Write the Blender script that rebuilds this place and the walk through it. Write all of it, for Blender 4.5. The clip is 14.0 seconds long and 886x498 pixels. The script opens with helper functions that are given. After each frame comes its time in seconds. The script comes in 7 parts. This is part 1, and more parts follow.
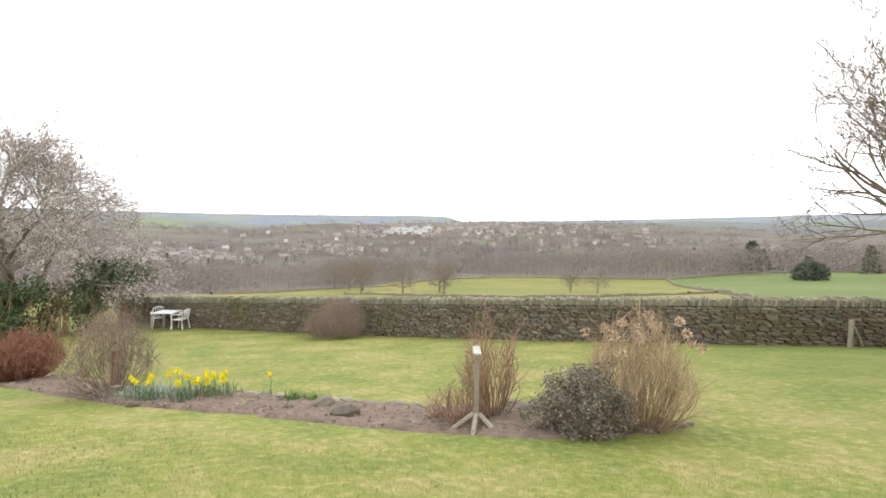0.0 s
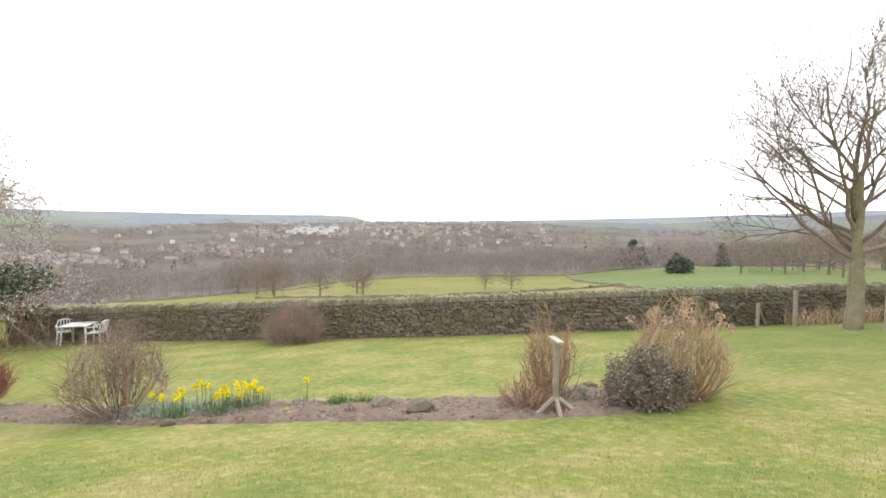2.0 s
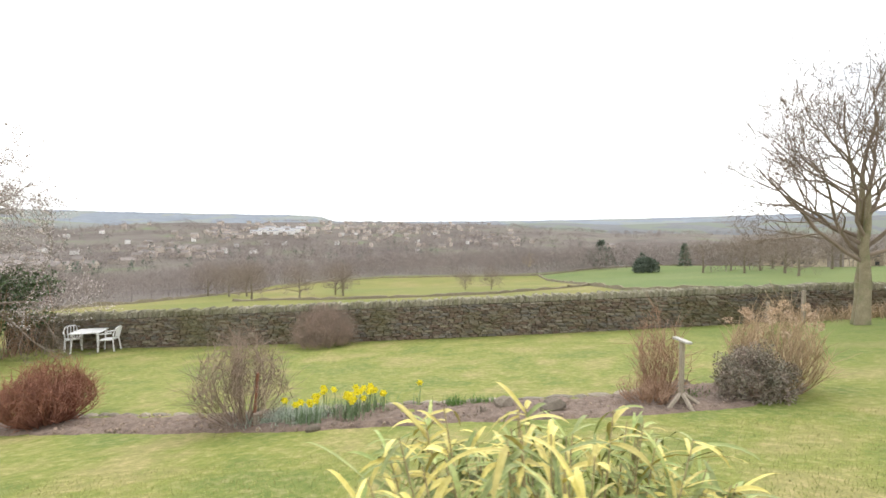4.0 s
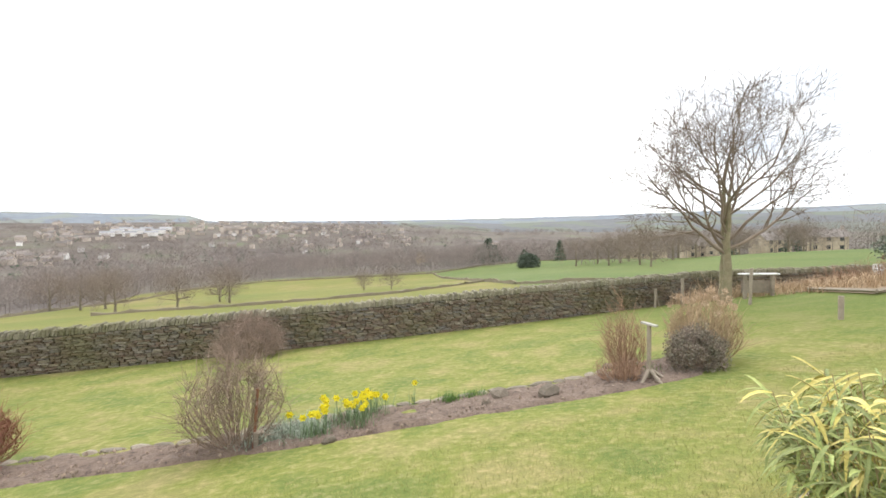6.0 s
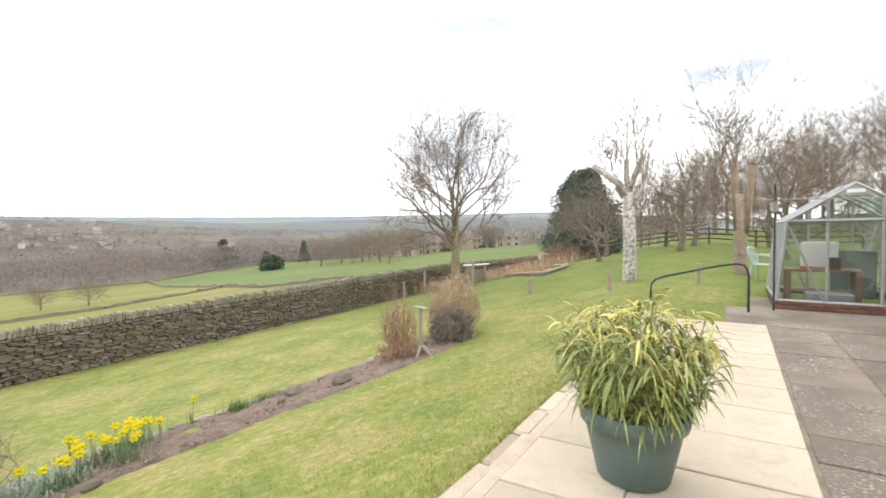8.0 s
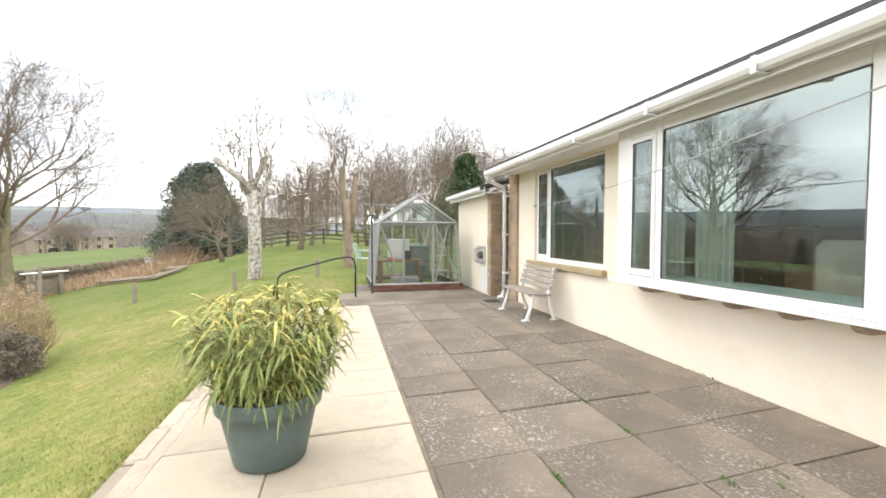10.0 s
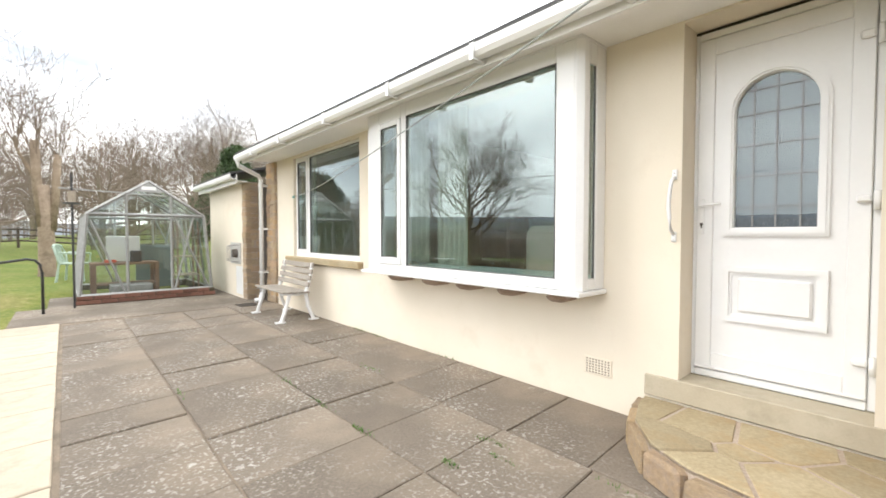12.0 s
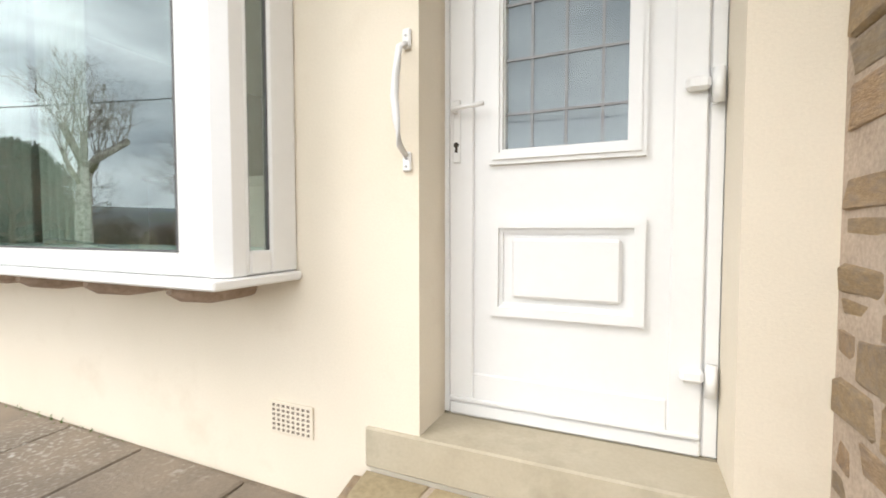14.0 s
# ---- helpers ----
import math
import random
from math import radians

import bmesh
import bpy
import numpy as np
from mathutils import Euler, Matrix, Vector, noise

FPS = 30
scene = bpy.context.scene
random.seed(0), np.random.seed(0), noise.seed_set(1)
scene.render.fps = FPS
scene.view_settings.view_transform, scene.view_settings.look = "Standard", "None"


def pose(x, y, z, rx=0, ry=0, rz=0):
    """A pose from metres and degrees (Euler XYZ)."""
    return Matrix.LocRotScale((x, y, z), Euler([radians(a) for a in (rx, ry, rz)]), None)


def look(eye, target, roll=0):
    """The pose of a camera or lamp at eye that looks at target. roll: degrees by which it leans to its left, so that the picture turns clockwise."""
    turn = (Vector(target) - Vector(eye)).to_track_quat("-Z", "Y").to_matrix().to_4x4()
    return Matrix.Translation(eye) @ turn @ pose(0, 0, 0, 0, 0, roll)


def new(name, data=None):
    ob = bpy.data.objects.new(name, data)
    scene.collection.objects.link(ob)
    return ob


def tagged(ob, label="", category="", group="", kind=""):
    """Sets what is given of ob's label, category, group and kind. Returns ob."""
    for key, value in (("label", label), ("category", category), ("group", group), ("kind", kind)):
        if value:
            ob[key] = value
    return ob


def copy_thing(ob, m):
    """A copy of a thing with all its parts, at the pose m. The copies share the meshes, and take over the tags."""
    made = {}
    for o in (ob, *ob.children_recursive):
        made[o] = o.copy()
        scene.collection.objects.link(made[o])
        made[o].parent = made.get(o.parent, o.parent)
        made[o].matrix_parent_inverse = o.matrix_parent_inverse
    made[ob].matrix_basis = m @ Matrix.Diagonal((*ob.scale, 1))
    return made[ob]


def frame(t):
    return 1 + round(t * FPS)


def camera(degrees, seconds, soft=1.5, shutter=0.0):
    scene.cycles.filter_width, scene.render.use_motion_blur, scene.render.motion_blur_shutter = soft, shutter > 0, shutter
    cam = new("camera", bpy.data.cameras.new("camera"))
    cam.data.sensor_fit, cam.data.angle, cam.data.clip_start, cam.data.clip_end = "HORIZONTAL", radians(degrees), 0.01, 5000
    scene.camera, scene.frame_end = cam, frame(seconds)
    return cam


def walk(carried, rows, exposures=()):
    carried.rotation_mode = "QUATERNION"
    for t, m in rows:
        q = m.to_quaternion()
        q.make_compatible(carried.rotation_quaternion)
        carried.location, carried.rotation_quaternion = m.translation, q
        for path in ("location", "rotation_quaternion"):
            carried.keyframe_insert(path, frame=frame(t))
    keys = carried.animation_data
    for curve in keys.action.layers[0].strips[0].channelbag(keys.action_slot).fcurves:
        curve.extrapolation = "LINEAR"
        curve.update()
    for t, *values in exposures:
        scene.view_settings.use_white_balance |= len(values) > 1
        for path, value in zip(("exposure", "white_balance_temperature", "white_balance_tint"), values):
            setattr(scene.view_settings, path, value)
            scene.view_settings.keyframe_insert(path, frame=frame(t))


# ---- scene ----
cam = camera(91.8, 14.0, 1.6, 0.15)
PATH = [
    (0, (4.887, 3.163, 1.319), (4.588, 5.14, 1.264), 0.1),
    (0.5, (4.437, 3.102, 1.33), (4.279, 5.095, 1.275), 0.0),
    (1, (3.953, 3.025, 1.336), (3.929, 5.024, 1.281), -0.0),
    (1.5, (3.426, 2.954, 1.296), (3.496, 4.952, 1.241), 0.0),
    (2, (2.915, 2.864, 1.301), (3.044, 4.859, 1.246), -0.1),
    (2.5, (2.384, 2.816, 1.328), (2.567, 4.807, 1.272), -0.1),
    (3, (1.846, 2.812, 1.361), (2.068, 4.799, 1.304), -0.1),
    (3.2, (1.632, 2.806, 1.373), (1.861, 4.792, 1.317), -0.0),
    (5.3, (-0.257, 3.01, 1.459), (0.277, 4.937, 1.402), -0.7),
    (5.5, (-0.38, 3.053, 1.471), (0.223, 4.959, 1.411), -0.7),
    (6, (-0.684, 3.07, 1.44), (0.08, 4.918, 1.38), -0.7),
    (6.5, (-0.934, 3.024, 1.425), (-0.037, 4.811, 1.363), -0.8),
    (7, (-1.13, 3.037, 1.434), (-0.042, 4.715, 1.371), -0.9),
    (7.5, (-1.287, 3.124, 1.407), (0.088, 4.576, 1.338), -0.8),
    (8, (-1.447, 3.188, 1.399), (0.207, 4.311, 1.326), -0.8),
    (8.5, (-1.518, 3.247, 1.392), (0.336, 3.993, 1.312), -0.9),
    (9, (-1.48, 3.296, 1.342), (0.498, 3.579, 1.262), -0.6),
    (9.2, (-1.479, 3.304, 1.343), (0.517, 3.405, 1.262), -0.4),
    (11.5, (-1.306, 2.894, 1.182), (0.353, 1.778, 1.117), -0.0),
    (12, (-1.232, 2.717, 1.158), (0.268, 1.396, 1.094), 0.0),
    (12.5, (-1.129, 2.468, 1.108), (0.19, 0.965, 1.045), 0.2),
    (13.2, (-0.989, 1.916, 0.994), (0.09, 0.233, 0.928), 0.1),
    (13.5, (-0.925, 1.651, 0.964), (0.057, -0.09, 0.9), 0.1),
    (14, (-0.85, 1.174, 0.938), (-0.056, -0.659, 0.852), -0.0),
]
walk(cam, [(t, look(eye, target, roll)) for t, eye, target, roll in PATH], [(0.0, 0.02), (7.5, 0.05), (9.0, 0.2), (11.5, 0.28), (13.0, 0.32), (14.0, 0.28)])

# ---- sky and light: bright overcast ----
world = bpy.data.worlds.new("overcast_sky")
scene.world = world
world.use_nodes = True
wn, wl = world.node_tree.nodes, world.node_tree.links
wn.clear()
w_out = wn.new("ShaderNodeOutputWorld")
w_bg = wn.new("ShaderNodeBackground")
w_sky = wn.new("ShaderNodeTexSky")
w_sky.sky_type, w_sky.sun_disc = "NISHITA", False
w_sky.sun_elevation, w_sky.sun_rotation = radians(38), radians(150)
w_co = wn.new("ShaderNodeTexCoord")
w_map = wn.new("ShaderNodeMapping")
w_map.inputs["Scale"].default_value = (1.0, 1.0, 3.2)
w_cl = wn.new("ShaderNodeTexNoise")
w_cl.inputs["Scale"].default_value, w_cl.inputs["Detail"].default_value = 1.7, 6.0
w_ramp = wn.new("ShaderNodeValToRGB")
w_ramp.color_ramp.elements[0].position, w_ramp.color_ramp.elements[0].color = 0.30, (0.225, 0.242, 0.268, 1)
w_ramp.color_ramp.elements[1].position, w_ramp.color_ramp.elements[1].color = 0.64, (1.0, 1.0, 1.0, 1)
w_gain = wn.new("ShaderNodeVectorMath")
w_gain.operation = "SCALE"
w_gain.inputs["Scale"].default_value = 29.5
w_mix = wn.new("ShaderNodeMix")
w_mix.data_type = "RGBA"
w_mix.inputs["Factor"].default_value = 0.9
wl.new(w_co.outputs["Generated"], w_map.inputs["Vector"])
wl.new(w_map.outputs["Vector"], w_cl.inputs["Vector"])
wl.new(w_cl.outputs["Fac"], w_ramp.inputs["Fac"])
wl.new(w_ramp.outputs["Color"], w_gain.inputs[0])
wl.new(w_sky.outputs["Color"], w_mix.inputs["A"])
wl.new(w_gain.outputs["Vector"], w_mix.inputs["B"])
wl.new(w_mix.outputs["Result"], w_bg.inputs["Color"])
w_bg.inputs["Strength"].default_value = 0.12
wl.new(w_bg.outputs["Background"], w_out.inputs["Surface"])

sun_data = bpy.data.lights.new("sun", "SUN")
sun_data.energy, sun_data.angle, sun_data.color = 1.2, radians(25), (1.0, 0.95, 0.88)
sun = new("sun", sun_data)
sun.matrix_world = look((0, 0, 60), (0 - 20, 0 - 22, 60 - 30))
scene.view_settings.exposure = 0.0

# ---- helpers of this scene ----
rng = random.Random(7)


def tex(nt, kind, scale, detail=4.0, rough=0.55, vec=None):
    n = nt.nodes.new(kind)
    n.inputs["Scale"].default_value = scale
    if kind == "ShaderNodeTexNoise":
        n.inputs["Detail"].default_value, n.inputs["Roughness"].default_value = detail, rough
    if vec is not None:
        nt.links.new(vec, n.inputs["Vector"])
    return n


def ramp(nt, fac, stops):
    n = nt.nodes.new("ShaderNodeValToRGB")
    e = n.color_ramp.elements
    while len(e) < len(stops):
        e.new(0.5)
    for k, (p, c) in zip(e, stops):
        k.position, k.color = p, (*c, 1)
    nt.links.new(fac, n.inputs["Fac"])
    return n.outputs["Color"]


def mixc(nt, fac, a, b, how="MIX"):
    n = nt.nodes.new("ShaderNodeMix")
    n.data_type, n.blend_type = "RGBA", how
    for key, v in (("Factor", fac), ("A", a), ("B", b)):
        if isinstance(v, (int, float)):
            n.inputs[key].default_value = v
        elif isinstance(v, tuple):
            n.inputs[key].default_value = (*v, 1)
        else:
            nt.links.new(v, n.inputs[key])
    return n.outputs["Result"]


def material(name, a, b, scale=3.0, fine=60.0, rough=0.75, bump=0.15, metal=0.0, vary=0.0, stain=None, depth=0.01, fine_mix=0.35, island=False, spec=0.4):
    """Two tones in broad patches, a fine grain over them, bump from the grain; vary: brightness from piece to piece."""
    m = bpy.data.materials.new(name)
    m.use_nodes = True
    nt = m.node_tree
    p = nt.nodes["Principled BSDF"]
    co = nt.nodes.new("ShaderNodeTexCoord").outputs["Object"]
    broad = tex(nt, "ShaderNodeTexNoise", scale, 3.0, 0.6, co)
    grain = tex(nt, "ShaderNodeTexNoise", fine, 5.0, 0.65, co)
    c = ramp(nt, broad.outputs["Fac"], [(0.35, a), (0.65, b)])
    g = ramp(nt, grain.outputs["Fac"], [(0.3, tuple(0.55 * v for v in a)), (0.7, tuple(min(1.0, 1.25 * v) for v in b))])
    c = mixc(nt, fine_mix, c, g)
    if stain:
        col, sc, lo, hi = stain
        s = tex(nt, "ShaderNodeTexNoise", sc, 5.0, 0.7, co)
        f = ramp(nt, s.outputs["Fac"], [(lo, (0, 0, 0)), (hi, (1, 1, 1))])
        c = mixc(nt, f, c, col)
    if vary:
        if island:
            r = nt.nodes.new("ShaderNodeNewGeometry").outputs["Random Per Island"]
        else:
            r = nt.nodes.new("ShaderNodeObjectInfo").outputs["Random"]
        k = ramp(nt, r, [(0.0, (1 - vary,) * 3), (1.0, (1 + vary,) * 3)])
        c = mixc(nt, 1.0, c, k, "MULTIPLY")
    nt.links.new(c, p.inputs["Base Color"])
    p.inputs["Roughness"].default_value, p.inputs["Metallic"].default_value = rough, metal
    p.inputs["Specular IOR Level"].default_value = spec
    if bump:
        bn = nt.nodes.new("ShaderNodeBump")
        bn.inputs["Strength"].default_value, bn.inputs["Distance"].default_value = bump, depth
        nt.links.new(grain.outputs["Fac"], bn.inputs["Height"])
        nt.links.new(bn.outputs["Normal"], p.inputs["Normal"])
    return m


class Mesh:
    """Collects vertices and faces for one mesh."""

    def __init__(self):
        self.v, self.f = [], []

    def add(self, verts, faces):
        n = len(self.v)
        self.v.extend([tuple(p) for p in verts])
        self.f.extend([tuple(i + n for i in f) for f in faces])
        return self

    def box(self, x0, y0, z0, x1, y1, z1, m=None, bev=0.0):
        """A box; bev: width of the chamfer round all its edges."""
        if bev <= 0:
            v = [(x0, y0, z0), (x1, y0, z0), (x1, y1, z0), (x0, y1, z0), (x0, y0, z1), (x1, y0, z1), (x1, y1, z1), (x0, y1, z1)]
            f = [(3, 2, 1, 0), (4, 5, 6, 7), (0, 1, 5, 4), (1, 2, 6, 5), (2, 3, 7, 6), (3, 0, 4, 7)]
        else:
            b = min(bev, 0.45 * abs(x1 - x0), 0.45 * abs(y1 - y0), 0.45 * abs(z1 - z0))
            v, f = [], []
            for sx, sy, sz in ((a, c, d) for a in (0, 1) for c in (0, 1) for d in (0, 1)):
                x, y, z = (x1 if sx else x0), (y1 if sy else y0), (z1 if sz else z0)
                ix, iy, iz = (-b if sx else b), (-b if sy else b), (-b if sz else b)
                v += [(x, y + iy, z + iz), (x + ix, y, z + iz), (x + ix, y + iy, z)]

            def i(a, c, d, k):
                return (a * 4 + c * 2 + d) * 3 + k
            for s in (0, 1):
                q = [(s, 0, 0, 0), (s, 1, 0, 0), (s, 1, 1, 0), (s, 0, 1, 0)]
                f.append([i(*t) for t in (q if s else q[::-1])])
                q = [(0, s, 0, 1), (0, s, 1, 1), (1, s, 1, 1), (1, s, 0, 1)]
                f.append([i(*t) for t in (q if s else q[::-1])])
                q = [(0, 0, s, 2), (1, 0, s, 2), (1, 1, s, 2), (0, 1, s, 2)]
                f.append([i(*t) for t in (q if s else q[::-1])])
            for c in (0, 1):
                for d in (0, 1):
                    q = [i(0, c, d, 1), i(1, c, d, 1), i(1, c, d, 2), i(0, c, d, 2)]
                    f.append(q if c != d else q[::-1])
                    q = [i(c, 0, d, 0), i(c, 0, d, 2), i(c, 1, d, 2), i(c, 1, d, 0)]
                    f.append(q if c != d else q[::-1])
                    q = [i(c, d, 0, 0), i(c, d, 1, 0), i(c, d, 1, 1), i(c, d, 0, 1)]
                    f.append(q if c != d else q[::-1])
            for a in (0, 1):
                for c in (0, 1):
                    for d in (0, 1):
                        q = [i(a, c, d, 0), i(a, c, d, 1), i(a, c, d, 2)]
                        f.append(q if (a + c + d) % 2 else q[::-1])
        if m is not None:
            v = [m @ Vector(p) for p in v]
        return self.add(v, f)

    def tube(self, pts, radii, sides=6, cap=True):
        """A round bar along points; radii: one number or one for each point."""
        pts = [Vector(p) for p in pts]
        if isinstance(radii, (int, float)):
            radii = [radii] * len(pts)
        n = len(self.v)
        for k, p in enumerate(pts):
            d = (pts[min(k + 1, len(pts) - 1)] - pts[max(k - 1, 0)])
            d = d.normalized() if d.length > 1e-9 else Vector((0, 0, 1))
            s = d.cross(Vector((0, 0, 1)) if abs(d.z) < 0.95 else Vector((1, 0, 0))).normalized()
            u = s.cross(d)
            for j in range(sides):
                a = 2 * math.pi * j / sides
                self.v.append(tuple(p + radii[k] * (math.cos(a) * s + math.sin(a) * u)))
        for k in range(len(pts) - 1):
            for j in range(sides):
                a, b = n + k * sides + j, n + k * sides + (j + 1) % sides
                self.f.append((a, b, b + sides, a + sides))
        if cap:
            self.f.append(tuple(n + j for j in range(sides))[::-1])
            self.f.append(tuple(n + (len(pts) - 1) * sides + j for j in range(sides)))
        return self

    def lathe(self, prof, sides=24, at=(0, 0, 0)):
        n = len(self.v)
        for r, z in prof:
            for j in range(sides):
                a = 2 * math.pi * j / sides
                self.v.append((at[0] + r * math.cos(a), at[1] + r * math.sin(a), at[2] + z))
        for k in range(len(prof) - 1):
            for j in range(sides):
                a, b = n + k * sides + j, n + k * sides + (j + 1) % sides
                self.f.append((a, b, b + sides, a + sides))
        return self

    def sheet(self, poly, z0, z1):
        """A slab over a flat polygon (x, y), from z0 to z1."""
        n, k = len(self.v), len(poly)
        self.v += [(x, y, z0) for x, y in poly] + [(x, y, z1) for x, y in poly]
        self.f.append(tuple(range(n + k, n + 2 * k)))
        self.f.append(tuple(range(n, n + k))[::-1])
        for i in range(k):
            j = (i + 1) % k
            self.f.append((n + i, n + j, n + k + j, n + k + i))
        return self

    def data(self, name, mat, smooth=False):
        me = bpy.data.meshes.new(name)
        me.from_pydata(self.v, [], self.f)
        me.materials.append(mat)
        if smooth:
            me.shade_smooth()
        me.update()
        return me


def part(name, mesh, mat, parent=None, label="", smooth=False, m=None):
    """Links a mesh as one object, under a thing or a part."""
    data = mesh if isinstance(mesh, bpy.types.Mesh) else mesh.data(name, mat, smooth)
    ob = new(name, data)
    if parent is not None:
        ob.parent = parent
    if m is not None:
        ob.matrix_basis = m
    if label:
        ob["label"] = label
    return ob


def thing(name, label, category, group="", kind="", m=None):
    ob = new(name)
    ob.empty_display_size = 0.1
    if m is not None:
        ob.matrix_basis = m
    return tagged(ob, label, category, group, kind)


def struct(name, mesh, mat, label, category, smooth=False):
    return tagged(part(name, mesh, mat, smooth=smooth), label, category, "", "structure")


def smooth01(a, b, x):
    t = np.clip((x - a) / (b - a), 0, 1)
    return t * t * (3 - 2 * t)


def height(x, y):
    """The lie of the land: garden, fields, valley, far slopes."""
    x, y = np.asarray(x, float), np.asarray(y, float)
    xc = np.clip(x, -14, 18)
    u = np.clip(y - 4.5, 0, 15.5 - 0.17 * xc)
    g = u * (-0.312 + 0.00945 * xc) + u * u * (0.0185 - 0.00057 * xc) - 0.00057 * u ** 3
    g = g + 0.05 * np.clip(xc - 7, 0, None) * np.exp(-((y - 7) / 5) ** 2) - 0.03
    v = y + 0.17 * np.clip(x, -60, 60) - 18.35
    g = g + 0.010 * np.clip(x - 9, 0, 90) * (1 - smooth01(2, 16, y)) + 0.045 * np.clip(x - 12, 0, 60) * (1 - smooth01(-12, 2, y))
    field = -0.35 - 0.095 * np.clip(v, 0, 110) - 0.04 * np.clip(v - 110, 0, 150)
    field = field + 0.045 * (np.clip(x, -90, 110) - xc) * smooth01(0, 60, v)
    z = g + np.where(v > 0.4, field, 0)
    r = np.hypot(x, y - 3)
    az = np.degrees(np.arctan2(x, y - 3))
    north = smooth01(-120, -75, az) * (1 - smooth01(58, 80, az))
    ridge = np.interp(az, [-120, -60, -46, -39, -34, -29, -24, -14, -4, 9, 15, 22, 30, 45, 80], [1.0, 1.5, 1.55, 1.1, 0.75, 1.55, 1.75, 1.95, 2.02, 1.98, 1.75, 1.05, 0.55, 0.35, 0.4])
    ridge = ridge + 0.05 * np.sin(az * 0.53 + 1.0) + 0.03 * np.sin(az * 1.31)
    hill = -24 + (1300 * np.tan(np.radians(ridge)) + 24) * smooth01(430, 1350, r) ** 1.1
    z = z * (1 - north * smooth01(190, 420, r)) + hill * north * smooth01(190, 420, r)
    return z


def H(x, y):
    return float(height(x, y))

# ---- materials ----
M_CREAM = material("cream_masonry_paint", (0.72, 0.65, 0.53), (0.76, 0.69, 0.575), 1.2, 130, 0.85, 0.25, stain=((0.66, 0.58, 0.46), 2.2, 0.55, 0.85), depth=0.004, fine_mix=0.08)
M_WHITE = material("white_upvc", (0.74, 0.74, 0.73), (0.78, 0.78, 0.77), 2, 40, 0.28, 0.0, fine_mix=0.03, spec=0.5)
M_SOFFIT = material("white_soffit_board", (0.82, 0.81, 0.79), (0.86, 0.855, 0.84), 1.5, 60, 0.5, 0.05, fine_mix=0.06)
# near black: shade of gaps put into colour; also the black drain grating
M_DARK = material("dark_gap", (0.03, 0.025, 0.02), (0.06, 0.05, 0.04), 5, 60, 0.9, 0.1)
M_ROOF = material("dark_grey_roof_tile", (0.05, 0.05, 0.052), (0.09, 0.09, 0.09), 2, 40, 0.8, 0.3)
M_SLAB = material("cream_paving_slab", (0.40, 0.335, 0.255), (0.475, 0.415, 0.325), 1.3, 90, 0.9, 0.25, vary=0.14, stain=((0.33, 0.265, 0.20), 2.2, 0.5, 0.75), depth=0.004, fine_mix=0.15)
M_DRY = material("crevice_dirt", (0.05, 0.045, 0.03), (0.09, 0.08, 0.05), 8, 80, 0.95, 0.4)


def glass(name, tint, r0):
    """Clear glass: a see-through sheet whose gloss grows towards grazing angles."""
    m = bpy.data.materials.new(name)
    m.use_nodes = True
    nt = m.node_tree
    nt.nodes.clear()
    out, mix = nt.nodes.new("ShaderNodeOutputMaterial"), nt.nodes.new("ShaderNodeMixShader")
    lw, tr, gl = nt.nodes.new("ShaderNodeLayerWeight"), nt.nodes.new("ShaderNodeBsdfTransparent"), nt.nodes.new("ShaderNodeBsdfGlossy")
    lw.inputs["Blend"].default_value = 0.5
    tr.inputs["Color"].default_value = (*tint, 1)
    gl.inputs["Roughness"].default_value = 0.0
    gl.inputs["Color"].default_value = (0.88, 0.97, 0.97, 1)
    po, ma = nt.nodes.new("ShaderNodeMath"), nt.nodes.new("ShaderNodeMath")
    po.operation, ma.operation = "POWER", "MULTIPLY_ADD"
    po.inputs[1].default_value = 4.0
    ma.inputs[1].default_value, ma.inputs[2].default_value = 1 - r0, r0
    nt.links.new(lw.outputs["Facing"], po.inputs[0])
    nt.links.new(po.outputs[0], ma.inputs[0])
    nt.links.new(ma.outputs[0], mix.inputs["Fac"])
    nt.links.new(tr.outputs["BSDF"], mix.inputs[1])
    nt.links.new(gl.outputs["BSDF"], mix.inputs[2])
    nt.links.new(mix.outputs["Shader"], out.inputs["Surface"])
    return m


M_GLASS = glass("window_glass", (0.86, 0.90, 0.88), 0.15)
M_DOORGLASS = glass("door_glass", (0.86, 0.90, 0.92), 0.10)


